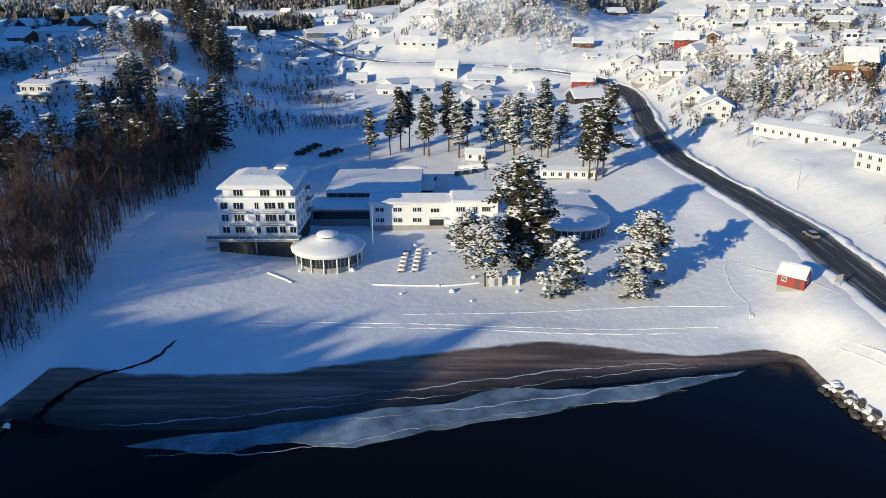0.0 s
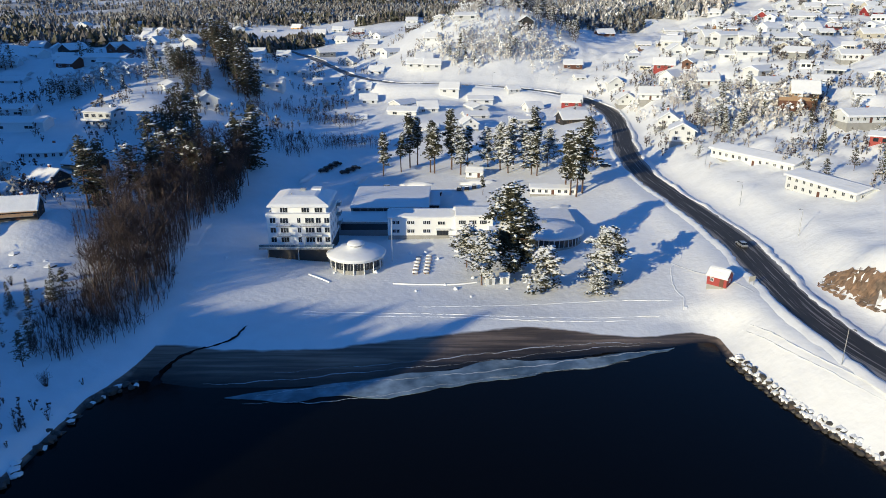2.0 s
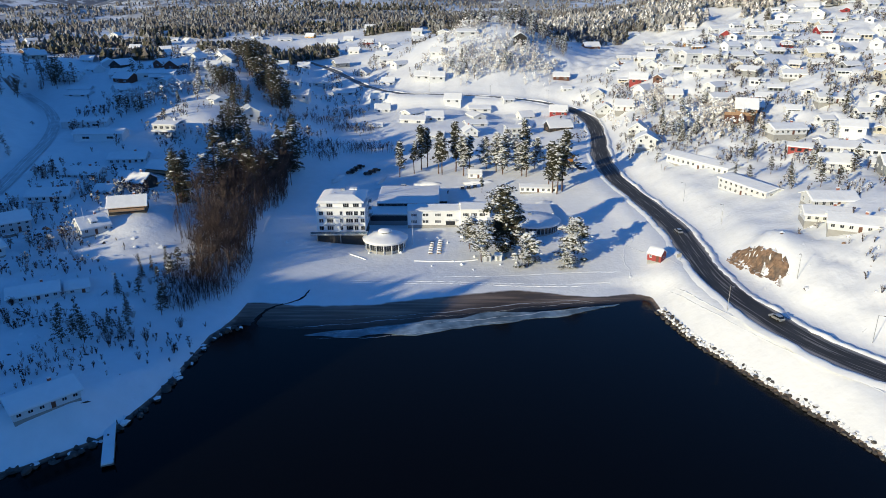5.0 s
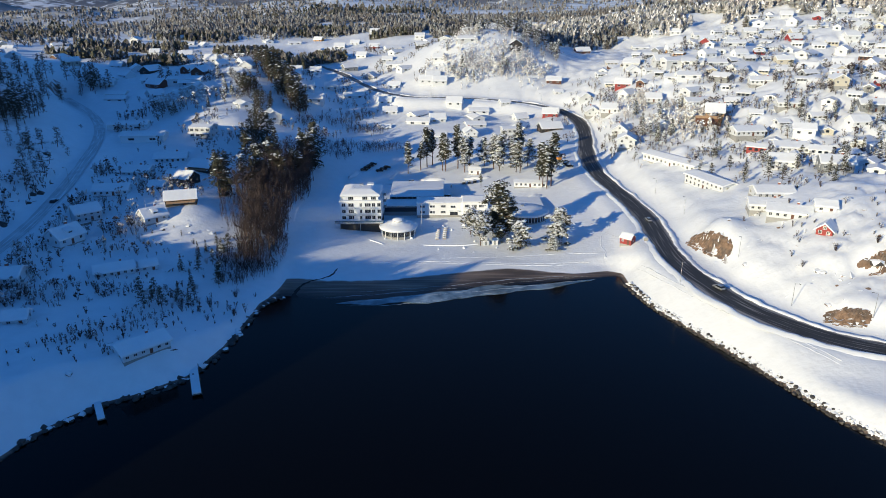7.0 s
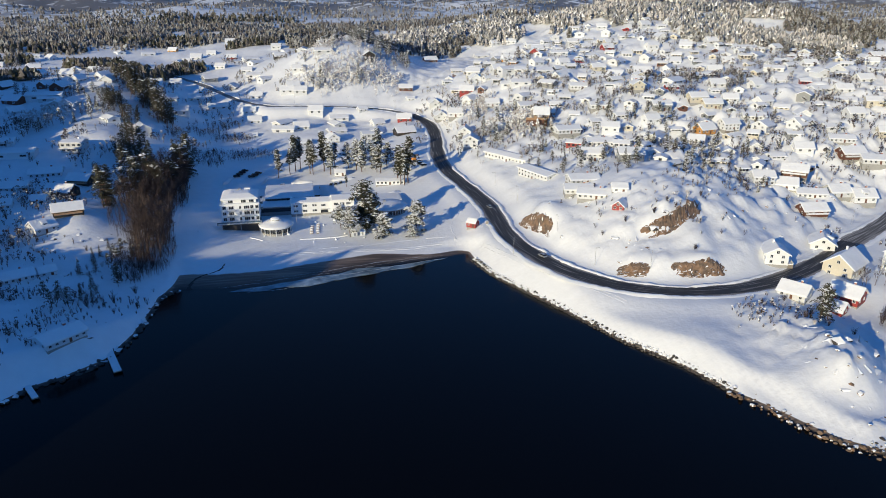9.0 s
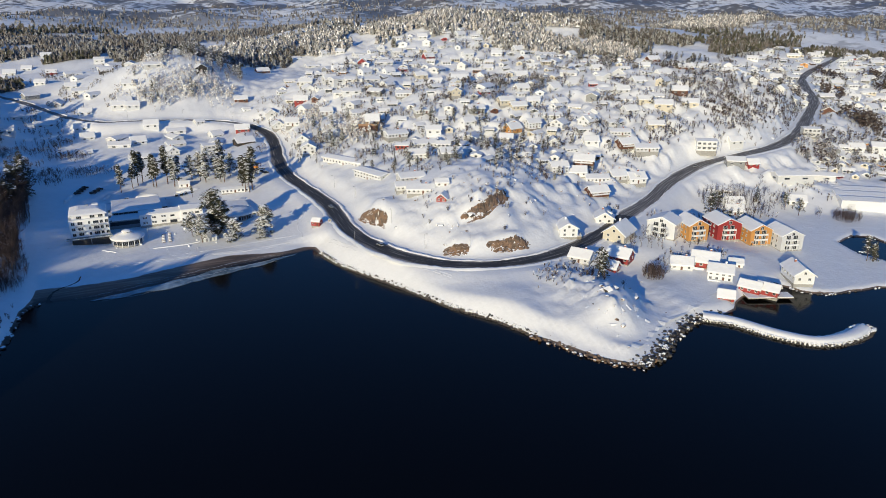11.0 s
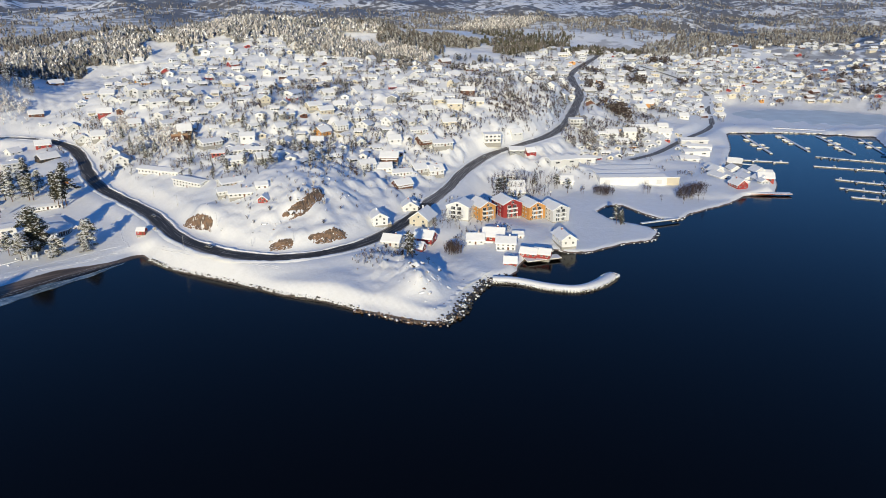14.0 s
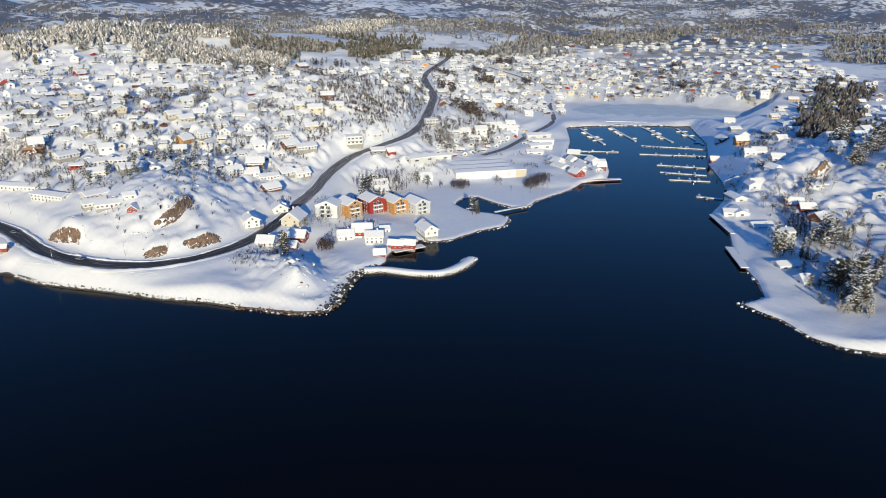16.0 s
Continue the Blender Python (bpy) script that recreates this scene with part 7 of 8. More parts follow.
rock_pile("shore_rocks", "dark tide-washed rocks along the western shore", along(SHORE_WEST[5:], 1.6, 3, -0.3, 0.5, (0.5, 1.4), 2.2), SHORE_ROCK, 61, 0.25)
rock_pile("shore_rocks", "weathered brown rocks along the point", along(SHORE_ROAD[6:11], 1.2, 5, -0.2, 0.7, (0.25, 0.95), 4.0), ROCK, 62, 0.25)
rock_pile("shore_rocks", "jagged dark rocks around the tip of the point", along(SHORE_ROAD[9:14], 0.8, 9, -0.2, 1.3, (0.25, 1.05), 6.5), SHORE_ROCK, 63, 0.3)
rock_pile("shore_rocks", "low stones along the cove and islets", along(SHORE_ROAD[18:], 2.2, 2, -0.1, 0.3, (0.4, 0.9), 1.5), SHORE_ROCK, 64, 0.5)
rock_pile("shore_rocks", "dark stones along the eastern shore", along(SHORE_HARBOUR[15:25], 2.2, 3, -0.2, 0.5, (0.5, 1.2), 2.2), SHORE_ROCK, 65, 0.4)



def strewn(spots, many, size, sunk):
    out = []
    for k in range(many):
        cx, cy, rx, ry = rng.choice(spots)
        x, y = cx + rng.gauss(0, rx), cy + rng.gauss(0, ry)
        s = rng.uniform(*size)
        if min((x - p) ** 2 + (y - q) ** 2 for p, q in line_points) > 60 and ground_z(x, y) > 1.5:
            out.append((x, y, ground_z(x, y) - sunk * s, s))
    return out


rock_pile("scree", "dark rocks breaking through the snow on the point", strewn([(160, -24, 12, 8), (172, -5, 10, 8), (140, -40, 8, 6)], 30, (0.4, 1.2), 0.35), ROCK, 66, 0.75)
rock_pile("scree", "snow-capped ledges and boulders between the hillside gardens", strewn([(370, 175, 40, 30), (300, 240, 60, 50), (420, 160, 30, 30), (250, 160, 40, 30)], 170, (0.7, 2.2), 0.45), SHORE_ROCK, 71, 0.85)
rock_pile("scree", "half-buried snowy knobs of rock on the point", strewn([(154, -18, 9, 9), (164, -10, 8, 7), (148, -32, 8, 7)], 34, (1.4, 3.2), 0.72), SHORE_ROCK, 72, 1.0)
rock_pile("scree", "half-buried snowy knobs of rock above the road", strewn([(150, 88, 20, 12), (185, 95, 25, 16), (122, 78, 8, 8), (112, 108, 8, 12), (140, 120, 20, 14)], 90, (1.4, 3.6), 0.72), SHORE_ROCK, 73, 1.0)
rock_pile("scree", "snow-capped boulders on the slope above the road", strewn([(150, 85, 22, 10), (185, 95, 25, 14), (120, 60, 8, 4), (110, 110, 6, 12)], 70, (0.5, 1.5), 0.45), ROCK, 67, 0.8)
rock_pile("scree", "craggy rock banks beside the western lane", strewn([(-186, 124, 3, 8), (-187, 165, 3, 10), (-213, 198, 6, 6), (-190, 145, 3, 8)], 70, (1.2, 3.2), 0.4), SHORE_ROCK, 69, 0.8)
rock_pile("scree", "snow-capped boulders on the western slope", strewn([(-118, 120, 16, 24), (-105, 70, 12, 16), (-135, 90, 20, 30)], 90, (0.5, 1.6), 0.4), SHORE_ROCK, 68, 0.85)

mole = ((187, -43, 1.5), (195, -52, 1.5), (202, -68, 1.4), (211, -79, 1.4), (226, -81.5, 1.4), (238, -79, 1.2))
breakwater = thing("breakwater", Matrix(), "curved rubble breakwater topped with snow", "breakwater")
core = ribbon("core", mole, ((-4.4, -2.5), (-2.3, 0.4), (-1.6, 0.75), (0, 0.9), (1.6, 0.75), (2.3, 0.4), (4.4, -2.5)), SNOW, 3.0, True)
core.parent = breakwater
line = spline(mole, 1.3)
for i, p in enumerate(line):
    d = (line[min(i + 1, len(line) - 1)] - line[max(i - 1, 0)]).normalized()
    side = Vector((-d.y, d.x, 0))
    for s in (-4.6, -3.9, -3.1, 3.1, 4.0):
        q = p + side * (s + rng.uniform(-0.4, 0.4))
        part_mesh("stone", (bare_stones if s < -3.5 else stones)[rng.randrange(8)], None, breakwater,
                  at=pose(q.x, q.y, 0.95 - (abs(s) - 3) * 0.8, 0, 0, rng.uniform(0, 360)) @ Matrix.Diagonal((*(Vector((1, 1, 1)) * rng.uniform(0.6, 0.95)), 1)))
for k in range(7):
    a = -1.6 + k * 0.5
    part_mesh("stone", stones[k % 8], None, breakwater, at=pose(239 + 3.2 * math.cos(a), -79 + 3.2 * math.sin(a), 0.4, 0, 0, k * 70))


def outcrop(label, points, tall, seed, step=0.8):
    """A broken rock face against the step in the ground: blocky, cracked, with snow on its ledges."""
    r = random.Random(seed)
    line = spline([(x, y, 0) for x, y in points], step)
    rows = 13
    verts, faces, index, grid = [], [], [], []
    for i, p in enumerate(line):
        d = (line[min(i + 1, len(line) - 1)] - line[max(i - 1, 0)]).normalized()
        side = Vector((-d.y, d.x, 0))
        push = r.uniform(-0.7, 0.35) * 0.8
        for k in range(rows + 1):
            out = -1.0 + 5.0 * (k / rows) + (push if 0 < k < rows else 0) + (r.uniform(-0.3, 0.3) if 0 < k < rows else 0)
            grid.append(p + side * out + d * r.uniform(-0.35, 0.35))
    zs = land_height(np.array([q.x for q in grid]), np.array([q.y for q in grid]))
    for j, q in enumerate(grid):
        k = j % (rows + 1)
        i = j // (rows + 1)
        end = min(1.0, 4.0 * min(i, len(line) - 1 - i) / max(1, len(line) - 1))
        lift = (0.9 * math.sin(math.pi * k / rows) ** 0.7 if 0 < k < rows else -0.5) * end - (1 - end) * 0.4
        verts.append((q.x, q.y, zs[j] + lift + (r.uniform(-0.35, 0.35) * end if 0 < k < rows else 0)))
    w = rows + 1
    for i in range(len(line) - 1):
        for k in range(w - 1):
            a = i * w + k
            for f in ((a, a + w, a + w + 1), (a, a + w + 1, a + 1)):
                n = (Vector(verts[f[1]]) - Vector(verts[f[0]])).cross(Vector(verts[f[2]]) - Vector(verts[f[0]])).normalized()
                faces.append(f)
                index.append(1 if abs(n.z) > 0.87 or r.random() < 0.02 else 0)
    ob = mesh_object("rock_outcrop", verts, faces, (ROCK, SNOW))
    ob.data.polygons.foreach_set("material_index", index)
    return tagged(ob, label, "rock")


for (points, tall, reach), label in zip(CLIFFS, ("brown granite road cutting with snow along its top", "broken granite face above the snow slope", "low granite road cutting",
                                                "low granite road cutting in blocks", "bare rock bulging from the knoll", "bare rock bulging from the snow")):
    outcrop(label, points, tall, 70 + int(tall * 2))

creek_line = tuple((x, y, ground_z(x, y) + 0.06) for x, y in ((-49.5, 116.5), (-50, 113.5), (-51, 110), (-53, 107.5), (-55.5, 106.5), (-58, 105.5), (-60, 103), (-61, 101), (-62.2, 98), (-62.5, 95), (-62, 91), (-61, 88)))
creek_bed = spline(creek_line, 0.6)
verts, faces = [], []
for i, c in enumerate(creek_bed):
    d = creek_bed[min(i + 1, len(creek_bed) - 1)] - creek_bed[max(i - 1, 0)]
    side = Vector((d.y, -d.x, 0)).normalized()
    f = i / (len(creek_bed) - 1)
    w = min(1.0, 0.25 + i / 6) * (0.32 + 0.35 * f + 0.9 * max(0, f - 0.62)) * (1 + 0.25 * math.sin(i * 0.7) + 0.2 * math.sin(i * 1.9))
    c = c + side * (0.22 * math.sin(i * 0.45) + 0.12 * math.sin(i * 1.3))
    verts += [tuple(c - side * w), tuple(c - Vector((0, 0, 0.02))), tuple(c + side * w)]
    if i:
        j = 3 * i
        faces += [(j - 3, j, j + 1, j - 2), (j - 2, j + 1, j + 2, j - 1)]
tagged(mesh_object("creek", verts, faces, WATER), "dark narrow creek winding out through the snow", "creek", kind="structure")


def ice_sheet(label, left, right, mat, z, seed):
    """A thin ragged sheet between two lines, standing a little above the water."""
    r = random.Random(seed)
    a, b = spline([(x, y, z) for x, y in left], 2.0), spline([(x, y, z) for x, y in right], 2.0)
    n = min(len(a), len(b))
    verts, faces = [], []
    for i in range(n):
        p, q = a[int(i * (len(a) - 1) / (n - 1))], b[int(i * (len(b) - 1) / (n - 1))]
        taper = math.sqrt(min(1.0, 2.2 * i / n, 2.2 * (n - 1 - i) / n)) * (1 + 0.18 * math.sin(i * 0.53 + seed))
        mid = (p + q) / 2
        p, q = mid + (p - mid) * taper, mid + (q - mid) * taper
        wig = 0.8 * math.sin(i * 0.31 + seed) + 0.35 * math.sin(i * 0.83 + 2 * seed) + r.uniform(-0.25, 0.25)
        p = p + Vector((0, wig, 0))
        q = q + Vector((0, wig + r.uniform(-0.2, 0.2), 0))
        for c, dz in ((p, -0.12), (p, 0.0), ((p + q) / 2, 0.03), (q, 0.0), (q, -0.12)):
            verts.append((c.x, c.y, c.z + dz))
    for i in range(n - 1):
        for k in range(4):
            faces.append((i * 5 + k, i * 5 + k + 1, (i + 1) * 5 + k + 1, (i + 1) * 5 + k))
    return tagged(mesh_object("ice_sheet", verts, faces, mat), label, "ice", kind="structure")


ice_sheet("grey sheet of thin ice at the water's edge", ((-46, 88), (-33, 90), (-20, 93), (-2, 97), (20, 101), (34, 104), (52, 107)), ((-46, 84), (-35, 81), (-22, 83.5), (-2, 88.5), (20, 94), (36, 98.5), (52, 103.5)), ICE, 0.14, 81)


def foam_line(label, points, wide, seed, lift=0.03):
    """A thin broken crust of ice that follows the sand or the water's edge."""
    r = random.Random(seed)
    line = spline([(x, y, 0) for x, y in points], 0.5)
    line = [c + Vector((0, 0.5 * math.sin(i * 0.055 + seed) + 0.28 * math.sin(i * 0.21 + 2 * seed) + 0.16 * math.sin(i * 0.63) + r.uniform(-0.12, 0.12), 0)) for i, c in enumerate(line)]
    hs = np.maximum(land_height(np.array([c.x for c in line]), np.array([c.y for c in line])), 0.0)
    verts, faces = [], []
    for i, c in enumerate(line):
        w = wide * max(0.0, 0.45 + 0.5 * math.sin(i * 0.037 + 3 * seed) + 0.4 * math.sin(i * 0.17 + seed) + r.uniform(-0.3, 0.3)) * min(1, i / 20, (len(line) - 1 - i) / 20)
        for s, up in ((-w, 0.0), (0.1 * w, 0.03), (w, 0.0)):
            verts.append((c.x, c.y + s, hs[i] + lift + up))
        if i:
            j = 3 * i
            faces += [(j - 3, j, j + 1, j - 2), (j - 2, j + 1, j + 2, j - 1)]
    return tagged(mesh_object("ice_crust", verts, faces, FOAM), label, "ice", kind="structure")


foam_line("thin white crust of ice on the wet sand", ((-38, 94.4), (-15, 99.0), (10, 104.0), (35, 108.2), (50, 108.8)), 0.16, 83)
foam_line("broken line of ice crust on the sand", ((-52, 91.0), (-30, 93.0), (-5, 98.0), (20, 103.5), (44, 107.2)), 0.11, 86)
foam_line("thin white ice edge against open water", ((-42, 82.6), (-22, 84.6), (-2, 89.6), (20, 94.8), (40, 100.3)), 0.08, 84, 0.15)
foam_line("thin white seam in the shore ice", ((-40, 86.4), (-20, 90.2), (0, 94.4), (24, 99.6), (48, 104.6)), 0.13, 87, 0.18)
ice_sheet("frozen lagoon under thin grey ice", ((724, 110), (780, 62), (836, -45)), ((842, 180), (905, 80), (940, -50)), LAGOON_ICE, 1.0, 85)


def snow_bank(points, offset, tall, seed, label="ploughed snow bank along the road"):
    r = random.Random(seed)
    line = spline(points, 2.0)
    verts, faces = [], []
    for i, c in enumerate(line):
        d = line[min(i + 1, len(line) - 1)] - line[max(i - 1, 0)]
        side = Vector((d.y, -d.x, 0)).normalized() * (1 if offset > 0 else -1)
        h = tall * max(0.12, 0.5 + 0.3 * math.sin(i * 0.17 + seed) + 0.25 * math.sin(i * 0.61) + r.uniform(-0.4, 0.45))
        wander = 0.5 * math.sin(i * 0.13 + 2 * seed) + 0.3 * math.sin(i * 0.47) + r.uniform(-0.3, 0.3)
        for s, up in ((-0.7, -0.3), (-0.2, h * 0.7), (0.4, h), (1.2, h * 0.7), (2.4, -0.5)):
            q = c + side * (abs(offset) + s + wander + r.uniform(-0.15, 0.15))
            verts.append((q.x, q.y, c.z + up))
    for i in range(len(line) - 1):
        for k in range(4):
            faces.append((i * 5 + k, i * 5 + k + 1, (i + 1) * 5 + k + 1, (i + 1) * 5 + k))
    return tagged(mesh_object("snow_bank", verts, faces, SNOW, smooth_faces=True), label, "snow bank", kind="structure")


for k, (line, beside) in enumerate(((MAIN_ROAD[9:], 5.2), (HARBOUR_ROAD, 5.2), (MAIN_ROAD[:10], 3.5))):
    snow_bank(line, beside, 0.55, 91 + k)
    snow_bank(line, -beside, 0.7, 94 + k)


def trail(points, wide, seed, label):
    """A trodden track: a shallow groove with small rims of thrown-up snow."""
    r = random.Random(seed)
    line = spline([(x, y, 0) for x, y in points], 1.0)
    arr = land_height(np.array([p.x for p in line]), np.array([p.y for p in line]))
    verts, faces = [], []
    for i, c in enumerate(line):
        d = line[min(i + 1, len(line) - 1)] - line[max(i - 1, 0)]
        side = Vector((d.y, -d.x, 0)).normalized()
        j = r.uniform(-0.15, 0.15)
        for s, up in ((-wide * 1.6, -0.05), (-wide, 0.05 + r.uniform(-0.05, 0.03)), (-wide * 0.4, 0.02), (wide * 0.4, 0.02), (wide, 0.05 + r.uniform(-0.05, 0.03)), (wide * 1.6, -0.05)):
            q = c + side * (s + j)
            verts.append((q.x, q.y, arr[i] + up))
    for i in range(len(line) - 1):
        for k in range(5):
            faces.append((i * 6 + k, i * 6 + k + 1, (i + 1) * 6 + k + 1, (i + 1) * 6 + k))
    return tagged(mesh_object("snow_trail", verts, faces, SNOW), label, "trail", kind="structure")


trail([(72, 165), (67, 150), (63, 145), (60, 133), (60.5, 127), (59.5, 123), (58.5, 120)], 0.3, 101, "winding footpath trodden in the snow")
trail([(-37, 123), (-20, 122), (2, 121), (23, 119), (44, 118)], 0.12, 102, "straight track trodden along the beach")
trail([(-8, 127.5), (10, 128), (30, 128.8), (44, 128.5), (57, 126)], 0.1, 106, "faint ski track across the lawn")
trail([(-37, 124.6), (-18, 123.8), (2, 122.6), (25, 120.8), (52, 119.5)], 0.08, 107, "second ski track along the beach")
trail([(64, 148), (68, 138), (72, 130), (75, 120)], 0.35, 103, "footpath to the red shed")
trail([(68, 108), (71, 95), (76, 80), (84, 62), (94, 45), (104, 28)], 0.16, 104, "ski track along the embankment")
trail([(69.4, 108), (72.4, 95.5), (77.4, 80.8), (85.3, 63), (95.2, 46), (105.2, 29)], 0.16, 111, "second ski track along the embankment")
trail([(140, -56), (151, -50), (165, -43), (178, -39), (193, -35), (208, -31), (228, -25)], 1.1, 108, "trodden lane across the point")
trail([(300, 20), (330, 22), (360, 8), (385, -12), (400, -36)], 1.3, 109, "wheel tracks across the flat by the harbour")
trail([(-130, 118), (-118, 106), (-104, 84), (-98, 62), (-94, 48)], 0.4, 110, "footpath down to the jetty")
trail([(-78, 204), (-77, 176), (-75, 158)], 0.7, 105, "old track along the edge of the wood")

# vehicles
CARS = {}


def car(x, y, turn, paint, snowy, label, z=None, tall=1.0):
    key = (paint.name, snowy, tall)
    m = pose(x, y, (ground_z(x, y) if z is None else z) + 0.02, 0, 0, turn)
    if key in CARS:
        return copy_thing(CARS[key], m)
    c = thing("car", m, label, "car")
    bm = bmesh.new()
    prism(bm, ((-2.15, 0.35), (2.15, 0.35), (2.2, 0.75), (1.2, 0.95 * tall), (-2.1, 1.0 * tall), (-2.2, 0.7)), -0.88, 0.88)
    bmesh.ops.recalc_face_normals(bm, faces=bm.faces)
    part("body", bm, paint, c)
    bm = bmesh.new()
    prism(bm, ((1.15, 0.96 * tall), (0.5, 1.45 * tall), (-1.5, 1.47 * tall), (-2.0, 1.01 * tall)), -0.76, 0.76)
    bmesh.ops.recalc_face_normals(bm, faces=bm.faces)
    part("cabin_glass", bm, GLASS, c)
    part("roof_panel", boxes((-1.5, 0.45, -0.72, 0.72, 1.47 * tall + 0.004, 1.47 * tall + 0.05)), paint, c)
    if snowy:
        part("roof_snow", boxes((-1.6, 0.5, -0.74, 0.74, 1.47 * tall + 0.054, 1.47 * tall + 0.3)), ROOF_SNOW, c)
        part("bonnet_snow", boxes((1.0, 2.1, -0.8, 0.8, 0.98 * tall, 0.98 * tall + 0.15)), ROOF_SNOW, c)
    for wx in (-1.35, 1.35):
        for wy in (-0.82, 0.82):
            bm = bmesh.new()
            tube(bm, (wx, wy - 0.1, 0.33), (wx, wy + 0.1, 0.33), 0.33, 0.33, 12)
            part("wheel", bm, TYRE, c)
    for wy in (-0.6, 0.6):
        part("headlight", boxes((2.16, 2.22, wy - 0.18, wy + 0.18, 0.62, 0.76)), FOAM, c)
    CARS[key] = c
    return c


for x, y in ((-53, 256), (-51.5, 259.5), (-50, 263), (-48.5, 266.5), (-44, 257), (-42, 260.5), (-40, 264)):
    car(x, y, 15, CAR_BLACK, False, "dark car parked in the snowy hotel car park")
for x, y, turn in ((-31, 226, 80), (-28, 226, 80), (-3, 228, 85), (5, 233, 85), (8, 233, 85), (11, 234, 85), (-24, 240, 10), (64, 250, 20), (64, 246, 20), (65, 242, 20)):
    car(x, y, turn, CAR_BLACK, True, "dark car half buried in snow behind the hotel")
car(84.6, 152, 93, CAR_SILVER, False, "silver estate car on the wet road", 9.1)
car(-176.5, 149, 85, CAR_BLACK, True, "dark car half buried in snow beside the lane")
car(88.0, 77, 110, CAR_SILVER, False, "silver estate car on the wet road", 8.5)
car(331, 113, 20, CAR_SILVER, False, "silver estate car on the wet road", 17.4)
dig = thing("excavator", pose(61.5, 257, ground_z(61.5, 257), 0, 0, 30), "yellow excavator parked in the snow", "excavator")
for s in (-1, 1):
    part("track", boxes((-1.6, 1.6, s * 1.0 - 0.25, s * 1.0 + 0.25, 0, 0.7)), TYRE, dig)
part("body", boxes((-1.6, 0.9, -1.1, 1.1, 0.75, 2.0)), EXCAVATOR, dig)
part("cab", boxes((-0.1, 1.3, -1.05, 0.0, 2.004, 3.0)), GLASS, dig)
bm = bmesh.new()
tube(bm, (0.8, 0.4, 1.6), (3.0, 0.4, 3.8), 0.22, 0.18, 6)
tube(bm, (3.0, 0.4, 3.8), (4.4, 0.4, 1.6), 0.17, 0.14, 6)
part("boom", bm, EXCAVATOR, dig)
part("bucket", boxes((4.0, 4.8, 0.0, 0.8, 0.9, 1.6)), GREY, dig)

# posts and signs
lamp = None
LAMPS = ((77, 84), (98, 222), (97, 185), (99.5, 150), (100.5, 93), (106, 62), (124, 48), (-14, 414), (30, 412), (70, 400), (100, 335), (92, 275), (250, 84), (310, 115), (365, 125), (430, 135), (-180, 170), (-160, 130), (-130, 120))
for x, y in LAMPS:
    m = pose(x, y, ground_z(x, y) - 0.1, 0, 0, (x * 13) % 360)
    if lamp:
        copy_thing(lamp, m)
        continue
    lamp = thing("street_lamp", m, "thin grey street lamp with a short arm", "street lamp", "lamps along the roads")
    bm = bmesh.new()
    tube(bm, (0, 0, -0.5), (0, 0, 8.0), 0.09, 0.06, 6)
    part("mast", bm, METAL, lamp)
    bm = bmesh.new()
    tube(bm, (0, 0, 7.95), (1.4, 0, 8.3), 0.05, 0.04, 6)
    part("arm", bm, METAL, lamp)
    part("lamp_head", boxes((1.2, 1.9, -0.14, 0.14, 8.24, 8.38)), GREY, lamp)
sign = thing("road_sign", pose(75.6, 123.5, ground_z(75.6, 123.5), 0, 0, 20), "pale road sign on two posts beside the road", "sign")
part("panel", boxes((-1.0, 1.0, -0.04, 0.04, 1.2, 2.6)), CREAM, sign)
for s in (-0.7, 0.7):
    part("post", boxes((s - 0.04, s + 0.04, 0.045, 0.12, -0.8, 2.6)), METAL, sign)

# piers and harbour
def pier(name, label, a, b, wide, z, mat, snow=True, boats=0, seed=0):
    a, b = Vector((*a, z)), Vector((*b, z))
    d = b - a
    m = Matrix.Translation(a) @ pose(0, 0, 0, 0, 0, math.degrees(math.atan2(d.y, d.x)))
    p = thing(name, m, label, "pier")
    long = d.length
    part("deck", boxes((0, long, -wide / 2, wide / 2, -0.3, 0.0)), mat, p)
    if snow:
        part("deck_snow", boxes((0.1, long - 0.1, -wide / 2 + 0.1, wide / 2 - 0.1, 0.004, 0.36)), SNOW, p)
    n = max(2, int(long / 9))
    for k in range(n + 1):
        bm = bmesh.new()
        x = 0.3 + (long - 0.6) * k / n
        tube(bm, (x, wide / 2 + 0.12, -1.5), (x, wide / 2 + 0.12, 0.9), 0.12, 0.12, 6)
        part("pile", bm, DARK, p)
    r = random.Random(seed)
    for k in range(boats):
        t = r.uniform(0.05, 0.95)
        c = a + d * t + Vector((-d.y, d.x, 0)).normalized() * (wide / 2 + 2.6) * r.choice((-1, 1))
        boat(c.x, c.y, math.degrees(math.atan2(d.y, d.x)) + 90 + r.uniform(-4, 4))
    return p


BOAT = []


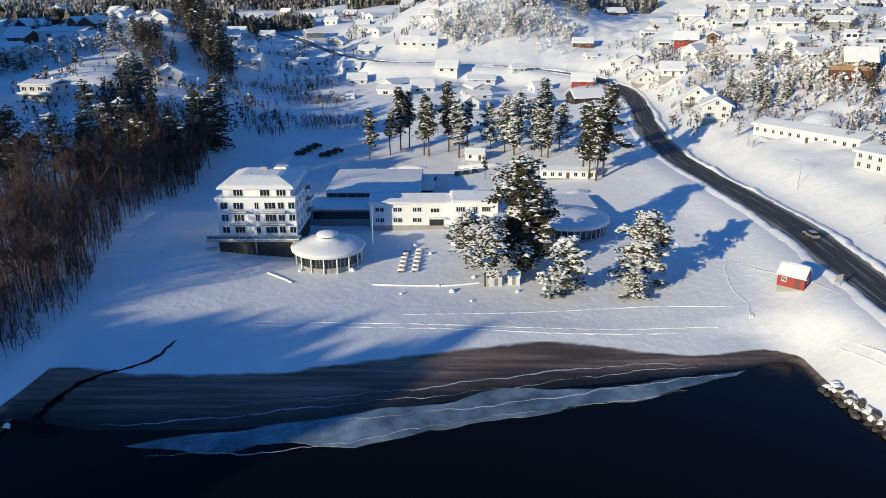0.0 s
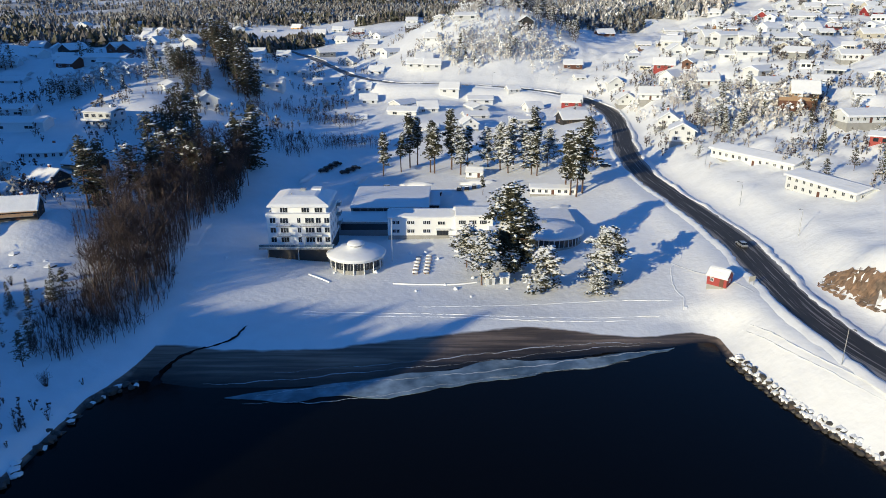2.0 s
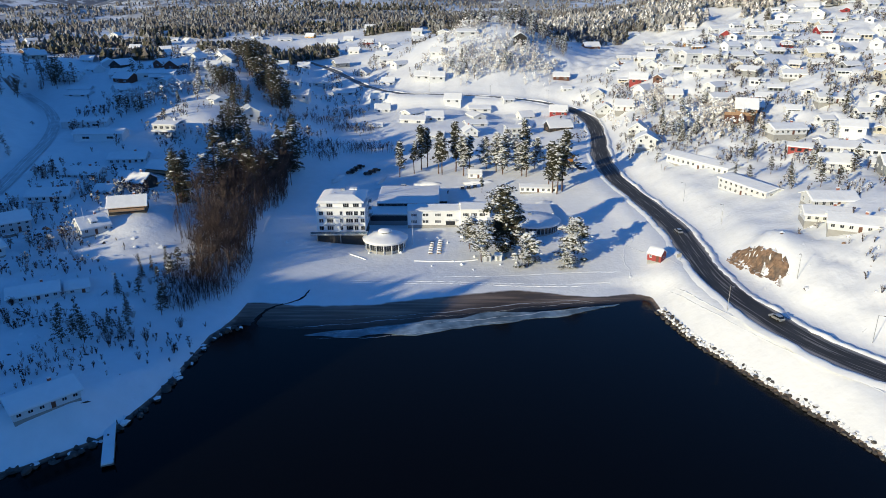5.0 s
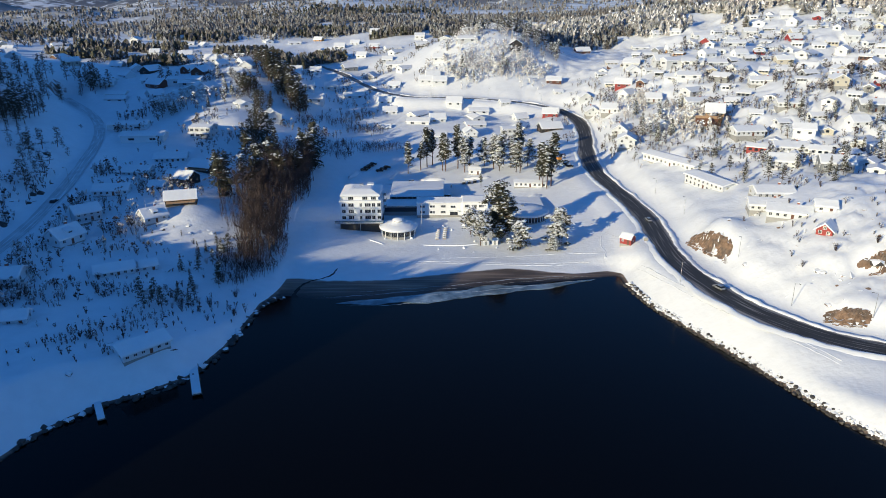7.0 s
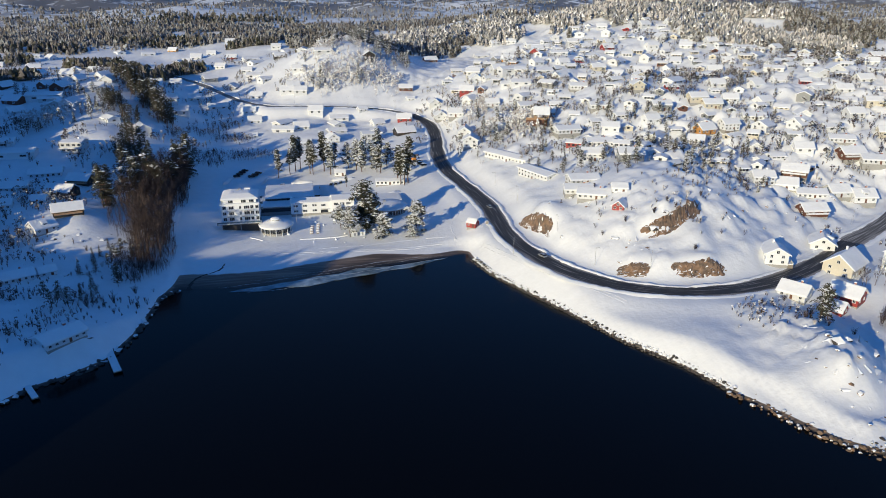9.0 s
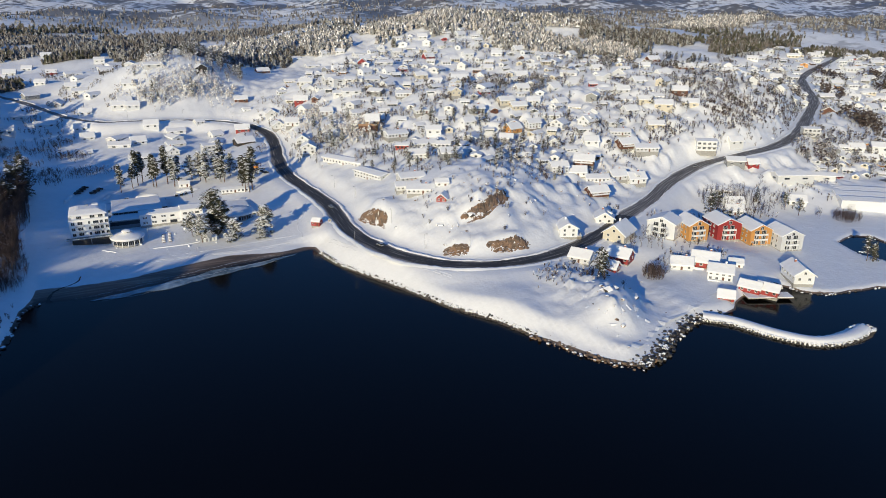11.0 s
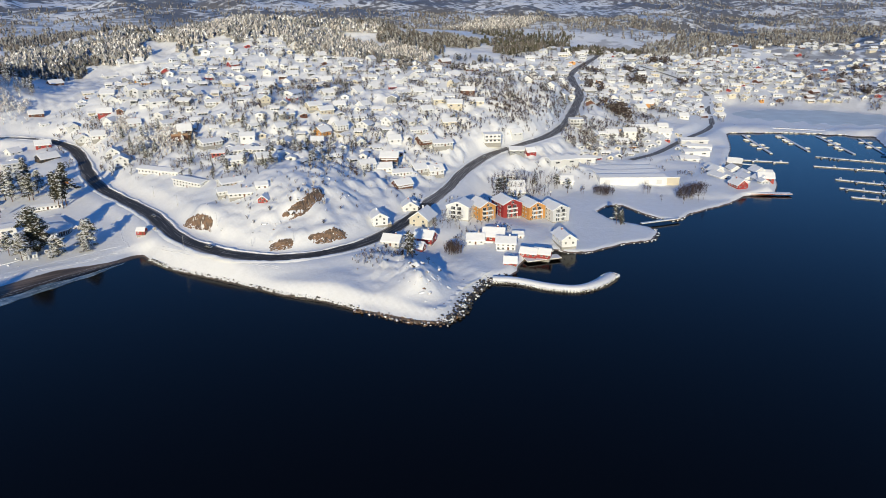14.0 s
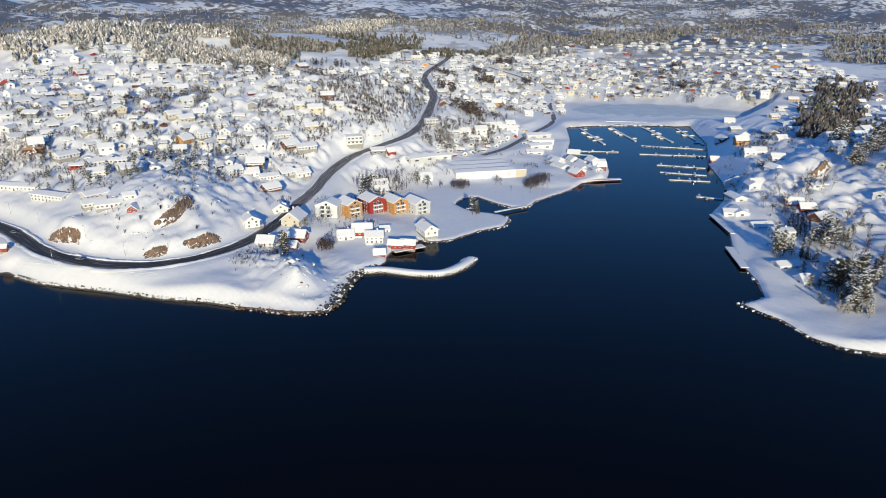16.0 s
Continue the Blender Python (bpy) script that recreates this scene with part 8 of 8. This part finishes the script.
def boat(x, y, turn, scale=1.0):
    m = pose(x, y, 0, 0, 0, turn)
    if BOAT:
        copy_thing(BOAT[0], m)
        return
    b = thing("motor_boat", m, "small moored boat under a cover of snow", "boat", "boats in the harbour")
    bm = bmesh.new()
    rows = []
    for z, f in ((-0.2, 0.7), (0.5, 0.95), (0.8, 1.0)):
        rows.append([bm.verts.new((px * f, py * f, z)) for px, py in ((-2.6, -0.9), (1.0, -1.0), (2.1, -0.6), (3.0, 0), (2.1, 0.6), (1.0, 1.0), (-2.6, 0.9))])
    for lo, hi in zip(rows, rows[1:]):
        for k in range(7):
            bm.faces.new((lo[k], lo[(k + 1) % 7], hi[(k + 1) % 7], hi[k]))
    bm.faces.new(rows[-1])
    bm.faces.new(rows[0][::-1])
    part("hull", bm, WHITE, b)
    part("cover", boxes((-2.2, 1.4, -0.75, 0.75, 0.804, 1.15)), ROOF_SNOW, b)
    part("windscreen", boxes((1.42, 1.5, -0.6, 0.6, 0.81, 1.3)), GLASS, b)
    BOAT.append(b)


PONTOONS = (((638, -84), (615, -25)), ((606, -95), (575, -40)), ((556, -111), (541, -71)), ((529, -121), (516, -84)), ((510, -130), (495, -100)), ((462, -155), (457, -136)),
            ((665, 70), (597, 7)), ((694, 45), (634, -11)), ((717, 16), (653, -44)), ((735, -18), (660, -74)), ((540, 28), (572, -20)))
for k, (a, b) in enumerate(PONTOONS):
    pier("pontoon", "floating harbour pontoon under snow with moored boats", a, b, 3.0, 0.36, CONCRETE, True, (7, 7, 5, 4, 4, 2, 9, 9, 9, 6, 5)[k], k)
pier("wooden_pier", "red-edged wooden pier at the harbour mouth", (437, -40), (468, -69), 5.0, 1.4, RED, True, 0)
pier("jetty", "short snow-covered jetty on the western shore", (-82, 39), (-76, 24), 2.6, 0.8, PLANKS, True, 0)
pier("jetty", "short snow-covered jetty on the western shore", (-103, 22), (-97, 12), 2.0, 0.8, PLANKS, True, 0)
pier("quay", "long snow-covered timber quay on the eastern shore", (414, -162), (380, -187), 5.0, 1.3, PLANKS, True, 0)
pier("quay", "snow-covered timber quay on the eastern shore", (352, -192), (322, -210), 5.0, 1.3, PLANKS, True, 0)
pier("quay", "long snow-covered quay in front of the frozen lagoon", (700, 108), (786, -34), 7.0, 1.5, CONCRETE, True, 0)
pier("footbridge", "small footbridge over the channel", (322, -40), (350, -50), 2.0, 1.9, PLANKS, True, 0)
pier("boathouse_quay", "timber quay below the red boathouses", (219, -36), (238, -44), 6.0, 1.35, PLANKS, True, 0)
boat(391, -191, 40)
boat(400, -186, 40)
for k in range(24):
    t = k / 23
    boat(672 + 82 * t - 4, 84 - 92 * t + 10 * math.sin(3 * t), 130)
HARBOUR_SHEDS = ((466, -30, 60, "b"), (478, -40, 62, "v"), (452, -36, 60, "r"), (490, -22, 60, "v"), (640, -95, -60, "R"), (420, -178, 40, "b"), (445, -168, 40, "b"), (470, -172, 40, "v"), (468, -12, 62, "b"), (480, -2, 58, "v"), (492, 6, 62, "b"), (484, -26, 60, "b"), (498, -8, 60, "v"), (470, -46, 60, "s"), (506, -24, 55, "v"))
for x, y, turn, kind in HARBOUR_SHEDS:
    put_house(x, y, turn, kind, kind in "bv")



def snow_heap(x, y, wide, long, tall, turn, seed, label, name="snow_drift"):
    """An uneven heap of snow: a dome broken up by lumps."""
    r = random.Random(seed)
    verts, faces = [], []
    rings, sides = 5, 12
    bump = [[r.uniform(0.78, 1.22) for k in range(sides)] for j in range(rings)]
    for j in range(rings):
        f = j / rings
        for k in range(sides):
            a = 6.2832 * k / sides
            q = (1 - f ** 1.6) * bump[j][k]
            verts.append((long * q * math.cos(a), wide * q * math.sin(a), tall * (f ** 0.8 * bump[j][(k + 3) % sides]) - (0.4 if j == 0 else 0)))
    verts.append((0, 0, tall * 1.0))
    for j in range(rings - 1):
        for k in range(sides):
            faces.append((j * sides + k, j * sides + (k + 1) % sides, (j + 1) * sides + (k + 1) % sides, (j + 1) * sides + k))
    for k in range(sides):
        faces.append(((rings - 1) * sides + k, (rings - 1) * sides + (k + 1) % sides, len(verts) - 1))
    ob = mesh_object(name, verts, faces, SNOW, smooth_faces=True)
    ob.matrix_basis = pose(x, y, ground_z(x, y), 0, 0, turn)
    return tagged(ob, label, "snow drift")


r = random.Random(77)
for k, (x, y, w, l, h, a) in enumerate(((-58, 248, 1.6, 9, 1.5, 75), (-36, 250, 1.5, 7, 1.4, 75), (-30, 238, 1.8, 8, 1.6, 10), (-12, 243, 1.6, 7, 1.4, 0), (14, 240, 1.8, 8, 1.6, 5), (58, 243, 2.2, 8, 2.0, 70),
                                        (-14, 231, 1.4, 6, 1.2, 0), (40, 202, 2.0, 6, 1.6, 30))):
    snow_heap(x, y, w, l, h, a, 500 + k, "ploughed heap of lumpy snow beside the car park")
for k, (x, y, s) in enumerate(((-21, 151, 0.7), (-24, 153, 0.5), (-33, 150, 0.5), (2, 139, 0.7), (-1, 142, 0.5), (7, 146, 0.6), (13, 144, 0.7), (-3, 161, 0.6), (3, 167, 0.9), (-7, 166, 0.8), (11, 166, 0.8),
                               (-12, 166, 0.7), (6, 134, 0.4), (-9, 138, 0.4), (16, 138, 0.5), (22, 139, 0.6), (34, 141, 0.5), (48, 146, 0.6), (-10, 151, 0.5), (30, 158, 0.7))):
    snow_heap(x, y, s * 0.9, s * 1.1, s * 1.1, k * 40, 540 + k, "small garden shrub buried in snow", "buried_shrub")
